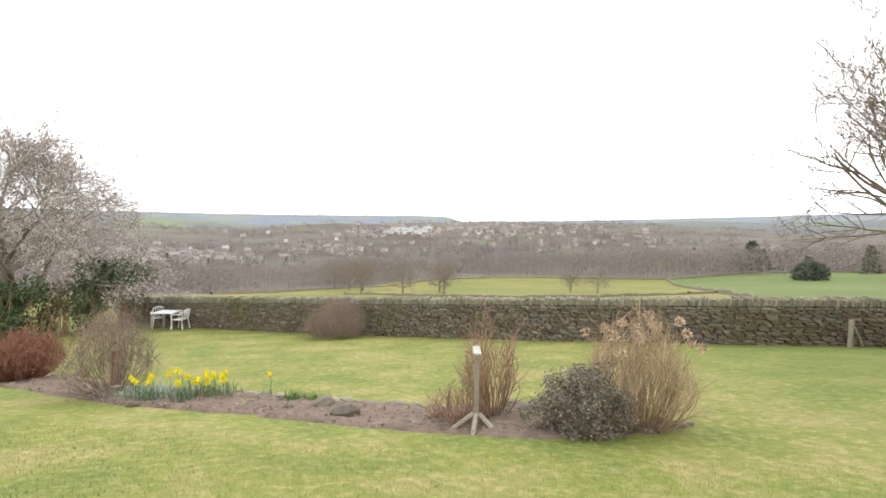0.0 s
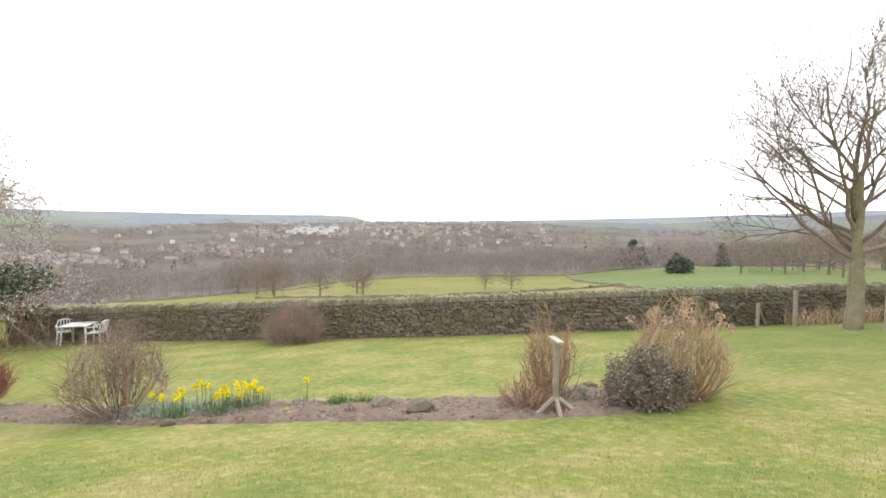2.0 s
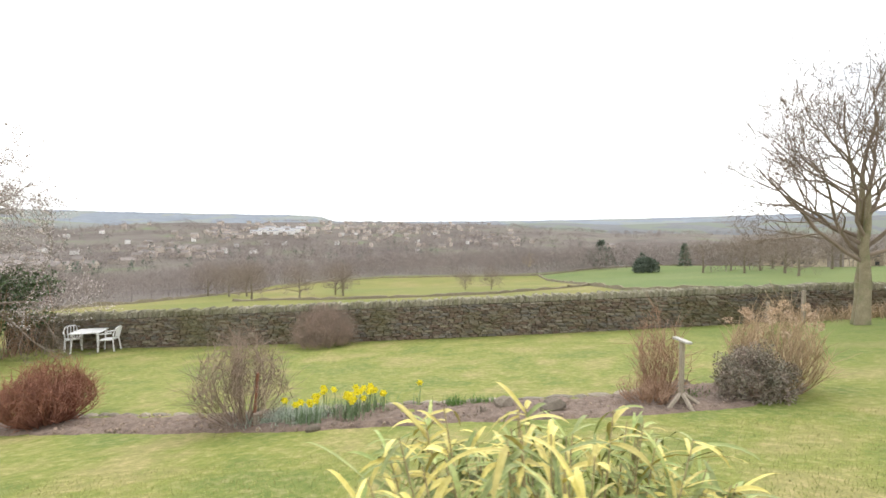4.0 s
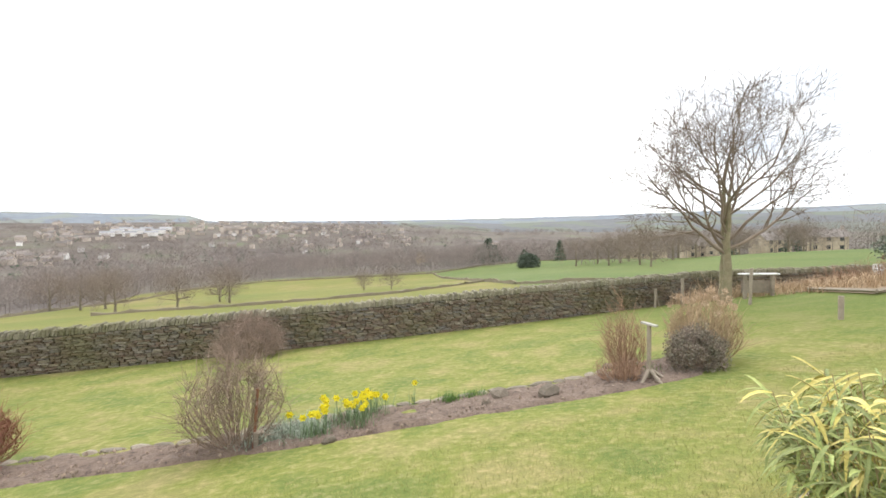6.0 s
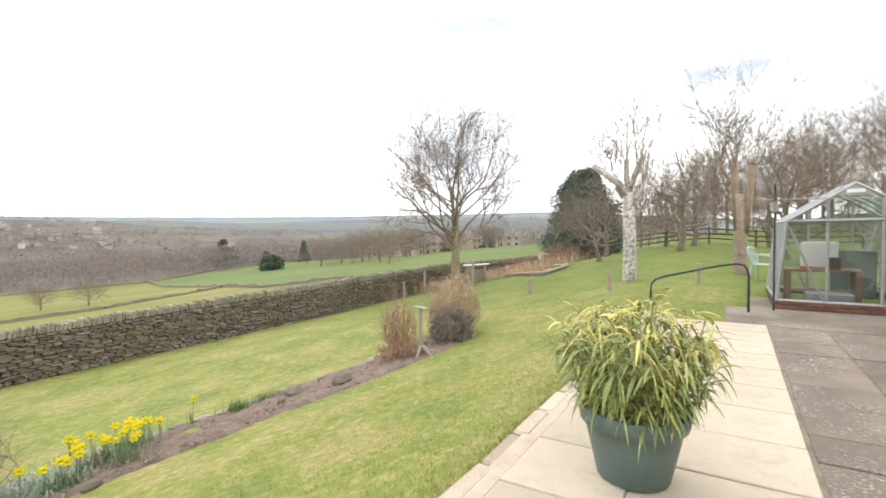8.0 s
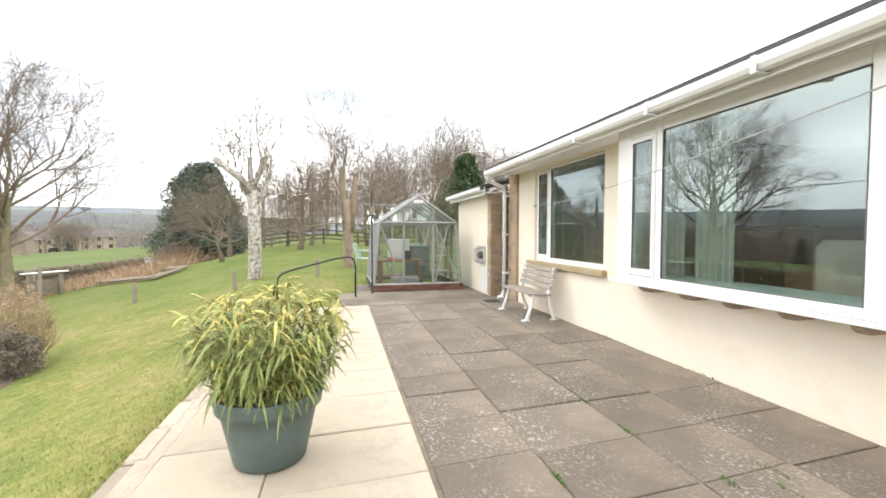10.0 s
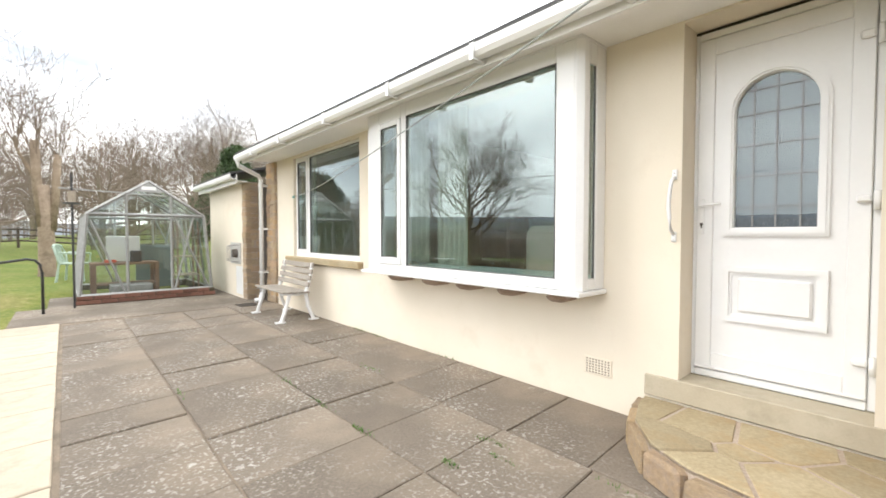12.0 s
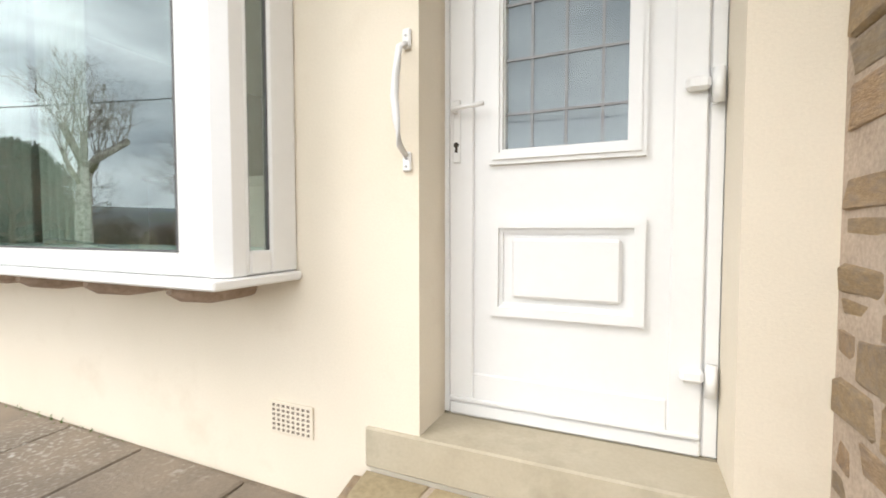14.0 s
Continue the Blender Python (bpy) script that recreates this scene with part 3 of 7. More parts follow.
frame_bars([(0.262, 0.22, 0.80, 0.400, YB - 0.001, 2.385), (2.036, 0.235, 0.80, 2.115, YB, 2.385), (2.49, 0.22, 0.80, 2.70, YB, 2.385),
            (0.400, 0.235, 0.80, 2.036, YB, 0.873), (0.400, 0.235, 2.272, 2.036, YB, 2.385), (2.115, 0.235, 0.80, 2.49, YB, 0.873), (2.115, 0.235, 2.272, 2.49, YB, 2.385)], M_WHITE, bay)
frame_bars([(2.117, 0.25, 0.875, 2.165, YB + 0.014, 2.27), (2.44, 0.25, 0.875, 2.488, YB + 0.014, 2.27), (2.165, 0.25, 0.875, 2.44, YB + 0.014, 0.945), (2.165, 0.25, 2.215, 2.44, YB + 0.014, 2.27)], M_WHITE, bay, "sash_bar")
frame_bars([(0.212, 0.002, 0.80, 0.25, 0.118, 2.385), (0.212, 0.118, 0.80, 0.25, 0.202, 0.875), (0.212, 0.118, 2.25, 0.25, 0.202, 2.385), (0.212, 0.202, 0.80, 0.25, 0.219, 2.385), (2.66, 0.002, 0.80, 2.70, 0.219, 2.385)], M_WHITE, bay, "side_bar")
pane(bay, 0.402, 0.876, 2.034, 2.270, 0.288)
gasket(bay, 0.412, 0.884, 2.024, 2.262, 0.300)
pane(bay, 2.163, 0.943, 2.442, 2.217, 0.300)
gasket(bay, 2.175, 0.955, 2.43, 2.205, 0.314)
sp = part("pane", Mesh().box(0.226, 0.116, 0.873, 0.230, 0.204, 2.252), M_GLASS, bay)
sp.visible_shadow = False
part("gasket", Mesh().box(0.222, 0.116, 0.87, 0.236, 0.124, 2.255).box(0.222, 0.196, 0.87, 0.236, 0.204, 2.255), M_GASKET, bay)
part("sill", Mesh().box(0.19, 0.002, 0.768, 2.78, 0.352, 0.798, bev=0.006), M_WHITE, bay, "white plastic projecting sill")
part("bay_floor", Mesh().box(0.25, -0.24, 0.799, 2.66, 0.234, 0.866), material("pale_teal_sill", (0.40, 0.56, 0.53), (0.47, 0.62, 0.59), 3, 50, 0.4, 0.0, fine_mix=0.05), bay, "pale teal inner window sill")
part("bay_top", Mesh().box(0.212, 0.002, 2.386, 2.70, YB, 2.398), M_WHITE, bay)
M_CORBEL = material("old_timber_corbel", (0.30, 0.22, 0.165), (0.43, 0.335, 0.265), 8, 60, 0.9, 0.5)
for i, x in enumerate((0.44, 0.88, 1.33, 1.78, 2.32)):
    c = Mesh().tube([(x, 0.003, 0.735), (x, 0.16, 0.735), (x + 0.01, 0.26, 0.742), (x + 0.01, 0.30, 0.752)], [0.04, 0.042, 0.03, 0.014], 8)
    part("corbel", c, M_CORBEL, bay, "rough brown stone corbel")

# ---- flush window ----
win = tagged(new("window_2"), "white plastic casement window with a dark blind inside", "window", "", "structure")
YW = -0.045
frame_bars([(3.40, -0.11, 0.831, 3.437, YW, 2.359), (4.92, -0.11, 0.831, 4.985, YW, 2.359), (5.375, -0.11, 0.831, 5.42, YW, 2.359), (3.437, -0.11, 0.831, 4.92, YW, 0.897), (3.437, -0.11, 2.32, 4.92, YW, 2.359), (4.985, -0.11, 0.831, 5.375, YW, 0.897), (4.985, -0.11, 2.32, 5.375, YW, 2.359)], M_WHITE, win)
frame_bars([(4.987, -0.10, 0.899, 5.03, YW + 0.012, 2.318), (5.335, -0.10, 0.899, 5.373, YW + 0.012, 2.318), (5.03, -0.10, 0.899, 5.335, YW + 0.012, 0.945), (5.03, -0.10, 2.275, 5.335, YW + 0.012, 2.318)], M_WHITE, win, "sash_bar")
pane(win, 3.439, 0.899, 4.918, 2.318, -0.06)
gasket(win, 3.449, 0.909, 4.908, 2.308, -0.05)
pane(win, 5.028, 0.943, 5.337, 2.277, -0.05)
gasket(win, 5.042, 0.957, 5.323, 2.263, -0.04)
part("stone_sill", Mesh().box(3.32, -0.03, 0.742, 5.60, 0.075, 0.828, bev=0.01), M_FLAG, win, "weathered brown stone sill")
part("blind", Mesh().box(3.45, -0.16, 2.10, 4.90, -0.15, 2.32), material("dark_blind", (0.10, 0.10, 0.10), (0.13, 0.13, 0.13), 4, 60, 0.8, 0.1), win, "rolled dark roller blind")

# ---- front door ----
door = tagged(new("door_1"), "closed white plastic panelled door with an arched leaded light", "door", "", "structure")
frame_bars([(-1.088, -0.27, 0.298, -1.045, -0.203, 2.37), (-0.280, -0.27, 0.298, -0.236, -0.203, 2.37), (-1.045, -0.27, 2.325, -0.280, -0.203, 2.37), (-1.045, -0.27, 0.298, -0.280, -0.196, 0.345)], M_WHITE, door)
# dark strip above the frame stands in for the lintel's shadow
part("lintel_shadow", Mesh().box(-1.088, -0.26, 2.3705, -0.236, -0.205, 2.384), M_DARK, door)
# leaf: a ring of stiles round the panel, so the arched light goes through it
ARX0, ARX1, ARZ0, ARC = -0.842, -0.473, 1.203, 1.862
ARM, ARR = (ARX0 + ARX1) / 2, (ARX1 - ARX0) / 2


def arch(grow, n=18):
    """Outline of the arched light, grown by some metres."""
    r = ARR + grow
    pts = [(ARM - r, ARZ0 - grow), (ARM + r, ARZ0 - grow)]
    return pts + [(ARM + r * math.cos(math.pi * i / n), ARC + r * math.sin(math.pi * i / n)) for i in range(n + 1)]


def ring(inner, outer, y0, y1):
    """A flat ring between two outlines with as many points, from y0 to y1."""
    n = len(inner)
    v = [(x, y1, z) for x, z in inner] + [(x, y1, z) for x, z in outer] + [(x, y0, z) for x, z in inner] + [(x, y0, z) for x, z in outer]
    f = []
    for i in range(n):
        j = (i + 1) % n
        f += [(i, j, n + j, n + i), (2 * n + j, 2 * n + i, 3 * n + i, 3 * n + j), (j, i, 2 * n + i, 2 * n + j), (n + i, n + j, 3 * n + j, 3 * n + i)]
    return Mesh().add(v, f)


ins = arch(0.0)
outs = []
for x, z in ins:
    outs.append((min(max(ARM + (x - ARM) * 6, -1.043), -0.2825), 0.35 if z < 1.25 else min(1.25 + (z - 1.25) * 6, 2.318)))
part("leaf", ring(ins, outs, -0.25, -0.206), M_WHITE, door)
stile = Mesh()
for b in ((-1.0435, 0.349, -0.958, 2.32), (-0.368, 0.349, -0.282, 2.32), (-0.958, 0.349, -0.368, 0.452), (-0.958, 2.222, -0.368, 2.32)):
    stile.box(b[0], -0.2055, b[1], b[2], -0.194, b[3], bev=0.005)
part("stile", stile, M_WHITE, door)
for g0, g1, y in ((0.004, 0.050, -0.188), (0.014, 0.036, -0.180)):
    part("light_moulding", ring(arch(g0), arch(g1), -0.2058, y), M_WHITE, door)
ag = part("arched_glass", Mesh().add([(x, -0.222, z) for x, z in ins], [tuple(range(len(ins)))]), M_DOORGLASS, door)
ag.visible_shadow = False
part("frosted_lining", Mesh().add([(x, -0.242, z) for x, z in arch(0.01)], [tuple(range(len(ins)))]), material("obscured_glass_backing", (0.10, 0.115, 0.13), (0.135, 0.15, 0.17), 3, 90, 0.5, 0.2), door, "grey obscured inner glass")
M_LEAD = material("lead_came", (0.22, 0.22, 0.22), (0.30, 0.30, 0.30), 9, 70, 0.5, 0.1, metal=0.3)
for x in (-0.558, -0.664, -0.771):
    top = ARC + math.sqrt(max(0, ARR ** 2 - (x - ARM) ** 2))
    part("lead_strip", Mesh().box(x - 0.004, -0.2215, ARZ0, x + 0.004, -0.217, top), M_LEAD, door)
for z in (1.317, 1.490, 1.665, 1.84, 1.975):
    w = ARR if z < ARC else math.sqrt(max(0, ARR ** 2 - (z - ARC) ** 2))
    part("lead_strip", Mesh().box(ARM - w, -0.2214, z - 0.004, ARM + w, -0.2165, z + 0.004), M_LEAD, door)


def rect(x0, z0, x1, z1):
    return [(x0, z0), (x1, z0), (x1, z1), (x0, z1)]


part("panel_moulding", ring(rect(-0.865, 0.687, -0.457, 0.945), rect(-0.894, 0.657, -0.427, 0.975), -0.2058, -0.186), M_WHITE, door)
part("panel_moulding", ring(rect(-0.850, 0.700, -0.470, 0.930), rect(-0.865, 0.687, -0.457, 0.945), -0.2058, -0.198), M_WHITE, door)
part("raised_panel", Mesh().box(-0.832, -0.2057, 0.718, -0.502, -0.186, 0.912, bev=0.014), M_WHITE, door)
hp = part("handle_plate", Mesh().box(-0.325, -0.1938, 1.165, -0.297, -0.184, 1.375, bev=0.004), M_WHITE, door, "white door handle plate with keyhole")
part("lever", Mesh().tube([(-0.311, -0.184, 1.335), (-0.311, -0.150, 1.335), (-0.325, -0.142, 1.336), (-0.42, -0.142, 1.342)], 0.008, 8), M_WHITE, hp, smooth=True)
part("keyhole", Mesh().tube([(-0.311, -0.184, 1.225), (-0.311, -0.180, 1.225)], 0.009, 10).box(-0.315, -0.184, 1.20, -0.307, -0.1805, 1.225), M_DARK, hp)
for z in (0.535, 1.335, 2.12):
    h = part("hinge", Mesh().box(-1.045, -0.1935, z - 0.02, -0.985, -0.165, z + 0.02, bev=0.010), M_WHITE, door)
    part("hinge_barrel", Mesh().tube([(-1.062, -0.178, z - 0.055), (-1.062, -0.178, z + 0.035)], 0.015, 10), M_WHITE, h, smooth=True)
part("weather_bar", Mesh().box(-1.04, -0.1935, 0.352, -0.285, -0.183, 0.366, bev=0.003), M_WHITE, door)
struct("door_sill", Mesh().box(-1.262, -0.198, 0.165, -0.068, 0.013, 0.297, bev=0.006).box(-1.084, -0.29, 0.165, -0.263, -0.205, 0.297), M_SILL, "painted concrete door sill step", "door sill")
# added unseen sheet: the unlit hall is given by its near-black colour
struct("lobby_back", Mesh().box(-1.2, -0.62, 0.17, -0.1, -0.60, 2.38), M_DARK, "near-black sheet behind the door, the hall's shade put into its colour", "wall")

# ---- fittings on the wall ----
grab = thing("grab_handle", "white painted curved grab handle on the wall", "handle")
part("bar", Mesh().tube([(-0.225, 0.012, 1.50), (-0.223, 0.05, 1.475), (-0.216, 0.056, 1.40), (-0.212, 0.060, 1.333), (-0.216, 0.056, 1.262), (-0.223, 0.05, 1.19), (-0.225, 0.012, 1.165)], [0.008, 0.010, 0.012, 0.013, 0.012, 0.010, 0.008], 10), M_WHITE, grab, smooth=True)
for z in (1.515, 1.148):
    pl = part("fixing_plate", Mesh().box(-0.239, 0.001, z - 0.03, -0.211, 0.012, z + 0.03, bev=0.004), M_WHITE, grab)
    for dz in (-0.016, 0.008):
        part("screw", Mesh().tube([(-0.225, 0.012, z + dz), (-0.225, 0.0145, z + dz)], 0.0045, 8), M_STEEL, pl)
M_HOLE = material("painted_slot_shade", (0.16, 0.13, 0.10), (0.22, 0.18, 0.14), 9, 60, 0.9, 0)
vent = thing("air_brick", "cream painted louvred air brick low in the wall", "vent")
part("vent_plate", Mesh().box(0.150, 0.001, 0.205, 0.350, 0.008, 0.322, bev=0.002), M_CREAM, vent)
# slots are thin boxes on the plate, the shade inside put into their colour
for i in range(8):
    for j in range(6):
        x, z = 0.164 + i * 0.0225, 0.214 + j * 0.0175
        part("hole", Mesh().box(x, 0.0082, z, x + 0.011, 0.0095, z + 0.009), M_HOLE, vent)
line = thing("washing_line", "thin sagging grey washing line across the patio", "washing line")
lp = []
for i in range(25):
    s = i / 24
    a, b = Vector((5.40, 0.01, 1.76)), Vector((-4.4, 2.75, 1.90))
    q = a.lerp(b, s)
    lp.append((q.x, q.y, q.z - 0.42 * s * (1 - s) * (1.6 - 1.1 * s)))
part("cord", Mesh().tube(lp, 0.0035, 5), material("grey_cord", (0.25, 0.27, 0.25), (0.34, 0.36, 0.34), 9, 60, 0.8, 0.1), line)
part("wall_hook", Mesh().box(5.37, 0.001, 1.74, 5.43, 0.02, 1.78, bev=0.004), material("green_plastic_hook", (0.10, 0.30, 0.22), (0.14, 0.36, 0.26), 5, 40, 0.5, 0), line, "small green plastic hook")
pole = part("line_post", Mesh().tube([(-4.4, 2.75, 0.0), (-4.4, 2.75, 2.1)], 0.03, 10), M_STEEL, line, smooth=True)

# ---- rooms behind the glass ----
M_CURTAIN = material("pale_green_curtain", (0.35, 0.39, 0.34), (0.44, 0.47, 0.41), 3, 60, 0.9, 0.1)


def curtain(x0, x1, y, z0, z1, folds, label):
    c = Mesh()
    n = folds * 8
    for i in range(n + 1):
        x = x0 + (x1 - x0) * i / n
        yy = y + 0.03 * math.sin(2 * math.pi * folds * i / n)
        c.v += [(x, yy, z0), (x, yy, z1)]
    c.f = [(2 * i, 2 * i + 2, 2 * i + 3, 2 * i + 1) for i in range(n)]
    return tagged(part("curtain", c, M_CURTAIN, smooth=True), label, "curtain", "curtains at the windows")


curtain(1.62, 2.05, -0.10, 0.868, 2.36, 6, "pale green curtain drawn to one side of the bay")
curtain(2.2, 2.62, -0.12, 0.868, 2.36, 5, "pale green curtain in the corner of the bay")
curtain(5.1, 5.38, -0.24, 0.84, 2.3, 4, "pale green curtain behind the casement window")
chair = thing("armchair", "cream upholstered armchair seen through the bay window", "armchair")
M_UPH = material("cream_upholstery", (0.45, 0.42, 0.36), (0.52, 0.49, 0.43), 4, 70, 0.9, 0.2)
part("backrest", Mesh().box(0.80, -0.78, 0.5, 1.38, -0.60, 1.25, bev=0.07), M_UPH, chair)
part("seat", Mesh().box(0.77, -1.35, 0.17, 1.41, -0.785, 0.6, bev=0.06), M_UPH, chair)
cab = thing("cabinet", "reddish brown wooden cabinet inside the room", "cabinet")
M_CAB = material("reddish_dark_wood", (0.15, 0.065, 0.045), (0.22, 0.10, 0.07), 4, 40, 0.45, 0.1)
part("carcass", Mesh().box(2.05, -1.60, 0.161, 2.95, -1.22, 1.36, bev=0.01), M_CAB, cab)
part("top", Mesh().box(2.02, -1.63, 1.362, 2.98, -1.18, 1.39, bev=0.006), M_CAB, cab)
for cx in (2.07, 2.505):
    cd = part("door", Mesh().box(cx, -1.218, 0.25, cx + 0.425, -1.20, 1.33, bev=0.008), M_CAB, cab)
    part("knob", Mesh().box(cx + 0.20, -1.199, 0.80, cx + 0.225, -1.18, 0.825, bev=0.006), M_STEEL, cd)
struct("partition", Mesh().box(3.0, -8.0, 0.16, 3.1, -0.21, 2.44).box(-0.1, -8, 0.16, 0.0, -0.21, 2.44), material("room_wallpaper", (0.30, 0.28, 0.24), (0.36, 0.34, 0.30), 3, 60, 0.9, 0.1), "papered partition walls inside the bungalow", "wall")

# ---- plants: makers ----
M_BARK = material("grey_brown_bark", (0.14, 0.115, 0.08), (0.21, 0.175, 0.125), 6, 40, 0.95, 0.6, stain=((0.13, 0.14, 0.07), 4, 0.5, 0.7), depth=0.02)
M_TWIG = material("brown_twig", (0.17, 0.13, 0.098), (0.225, 0.175, 0.135), 5, 40, 0.95, 0.2, vary=0.2, island=True)
M_WOODTWIG = material("pale_woodland_twig", (0.165, 0.13, 0.102), (0.235, 0.188, 0.15), 2, 20, 0.95, 0, vary=0.25, island=True)
M_OLIVEBARK = material("olive_tan_bark", (0.19, 0.16, 0.10), (0.275, 0.235, 0.155), 5, 40, 0.95, 0.6, stain=((0.15, 0.16, 0.075), 3, 0.48, 0.7), depth=0.02)
M_TANBARK = material("tan_lopped_bark", (0.235, 0.175, 0.125), (0.33, 0.26, 0.19), 5, 40, 0.95, 0.6, stain=((0.16, 0.12, 0.085), 4, 0.5, 0.7), depth=0.02)
M_PALETWIG = material("pale_birch_twig", (0.28, 0.24, 0.20), (0.40, 0.355, 0.31), 5, 40, 0.9, 0.1, vary=0.3, island=True)
M_BIRCH = material("white_birch_bark", (0.36, 0.32, 0.27), (0.56, 0.53, 0.48), 4, 30, 0.85, 0.4, stain=((0.15, 0.12, 0.095), 12, 0.46, 0.62), depth=0.01)


def limb(mesh, r, p, d, rad, length, depth, top, wob=0.22, up=0.10, kids=(4, 6), fork=(28, 58), shrink=(0.42, 0.66), thin=0.58):
    """A branch with side branches, down to twigs; top: the depth at which it stops."""
    n = max(3, min(7, int(length / 0.22)))
    pts, rads = [Vector(p)], [rad]
    d = Vector(d).normalized()
    for i in range(n):
        d = (d + Vector((r.gauss(0, wob), r.gauss(0, wob), r.gauss(0, wob) * 0.7 + up)) * 0.55).normalized()
        pts.append(pts[-1] + d * (length / n))
        rads.append(max(rad * (1 - 0.72 * (i + 1) / n), 0.003))
    mesh.tube(pts, rads, (8, 6, 5, 4, 3, 3, 3)[min(depth, 6)], cap=False)
    if depth >= top:
        return
    for k in range(r.randint(*kids)):
        t = r.uniform(0.28, 0.98)
        i = min(n - 1, int(t * n))
        q = pts[i].lerp(pts[i + 1], t * n - i)
        ax = (pts[i + 1] - pts[i]).normalized()
        side = Vector((r.gauss(0, 1), r.gauss(0, 1), r.gauss(0, 0.6))).cross(ax)
        if side.length < 1e-3:
            continue
        a = radians(r.uniform(*fork))
        limb(mesh, r, q, ax * math.cos(a) + side.normalized() * math.sin(a), max(rads[i] * thin, 0.0054), length * r.uniform(*shrink), depth + 1, top, wob, up, kids, fork, shrink, thin)


def bare_tree(name, label, at, seed, height, rad, limbs, top=4, bark=M_BARK, twig=M_TWIG, trunk_h=0.3, spread=(25, 55), lean=(0, 0), kids=(4, 6), up=0.10, wob=0.22, stems=1, reach=0.6):
    """A leafless tree: one or more trunks, each with main limbs that branch down to twigs."""
    r = random.Random(seed)
    t = thing(name, label, "tree", m=pose(*at))
    for s in range(stems):
        off = Vector((0, 0, 0)) if stems == 1 else Vector((math.cos(4.05 + 3.1 * s) * rad, math.sin(4.05 + 3.1 * s) * rad, 0))
        pts = [off + Vector((0, 0, -0.15)), off * 1.05 + Vector((0, 0, 0.15))]
        rr = [rad * 1.35, rad * 1.05]
        n, hh = 7, height * (0.62 - 0.06 * s)
        for i in range(1, n + 1):
            q = pts[-1] + Vector((lean[0] + r.gauss(0, 0.05) + (off.x * 0.05 if stems > 1 else 0), lean[1] + r.gauss(0, 0.05) + (off.y * 0.05 if stems > 1 else 0), hh / n))
            pts.append(q)
            rr.append(rad * (1 - 0.68 * i / n))
        part("trunk", Mesh().tube(pts, rr, 12), bark, t, smooth=True)
        crown = Mesh()
        for k in range(limbs):
            f = trunk_h + (1 - trunk_h) * (k + r.random() * 0.6) / limbs
            i = min(len(pts) - 2, 1 + int(f * n))
            q = pts[i].lerp(pts[i + 1], (f * n) % 1)
            a, az = radians(r.uniform(*spread)), k * 2.4 + r.uniform(-0.5, 0.5)
            d = Vector((math.sin(a) * math.cos(az), math.sin(a) * math.sin(az), math.cos(a)))
            limb(crown, r, q, d, rr[i] * 0.52, height * reach * r.uniform(0.75, 1.05) * (1.1 - 0.45 * f), 1, top, wob, up, kids)
        limb(crown, r, pts[-1], Vector((0.05, 0, 1)), rr[-1], height * 0.36, 1, top, wob, up, kids)
        part("crown", crown, twig, t)
    return t


def twig_shrub(name, label, at, seed, height, width, stems, mat, parent=None, twigs=3, droop=0.0, rad=0.006, base=0.12, bushy=0.5, wild=0.55):
    """A leafless shrub: many stems fanning out from the ground, with side twigs."""
    r = random.Random(seed)
    t = thing(name, label, "shrub", m=pose(*at))
    wood, fine = Mesh(), Mesh()
    for s in range(stems):
        az, f = r.uniform(0, 2 * math.pi), math.sqrt(r.random())
        b = Vector((math.cos(az) * base * f, math.sin(az) * base * f, -0.03))
        h = height * r.uniform(0.62, 1.03) * math.sqrt(1 - 0.72 * f * f)
        tip = Vector((math.cos(az) * width * f, math.sin(az) * width * f, h))
        pts = []
        for i in range(6):
            u = i / 5
            q = b.lerp(tip, u)
            k = (0.3 + bushy) * math.sin(u * math.pi) * width * 0.36 * f
            pts.append(q + Vector((math.cos(az) * k + r.gauss(0, 0.02), math.sin(az) * k + r.gauss(0, 0.02), 0.12 * h * math.sin(u * math.pi) - droop * u * u * f)))
        wood.tube(pts, [rad * (1.25 - 0.9 * i / 5) for i in range(6)], 4 if stems < 90 else 3, cap=False)
        for k in range(twigs):
            i = r.randint(1, 4)
            q = pts[i].lerp(pts[i + 1], r.random())
            d = ((pts[i + 1] - pts[i]).normalized() + Vector((r.gauss(0, wild), r.gauss(0, wild), r.gauss(0.1, wild * 0.75)))).normalized()
            L = height * r.uniform(0.12, 0.32)
            m = q + d * L * 0.5 + Vector((r.gauss(0, 0.012), r.gauss(0, 0.012), 0))
            fine.tube([q, m, q + d * L + Vector((0, 0, -droop * 0.2))], [rad * 0.6, rad * 0.45, rad * 0.25], 3, cap=False)
    tagged(part("stem_growth", wood, mat, t), kind="stuff")
    tagged(part("twig_growth", fine, mat, t), kind="stuff")
    return t


def leaf(mesh, p, d, n, L, w):
    """One small pointed leaf from p along d, with its face to n."""
    s = d.cross(n)
    if s.length < 1e-4:
        return
    s = s.normalized() * w
    m = p + d * L * 0.5 + n * L * 0.06
    k = len(mesh.v)
    mesh.v += [tuple(p), tuple(m + s), tuple(p + d * L), tuple(m - s)]
    mesh.f += [(k, k + 1, k + 2), (k, k + 2, k + 3)]


def rand_dir(r):
    v = Vector((r.gauss(0, 1), r.gauss(0, 1), r.gauss(0, 1)))
    return v.normalized() if v.length > 1e-6 else Vector((0, 0, 1))


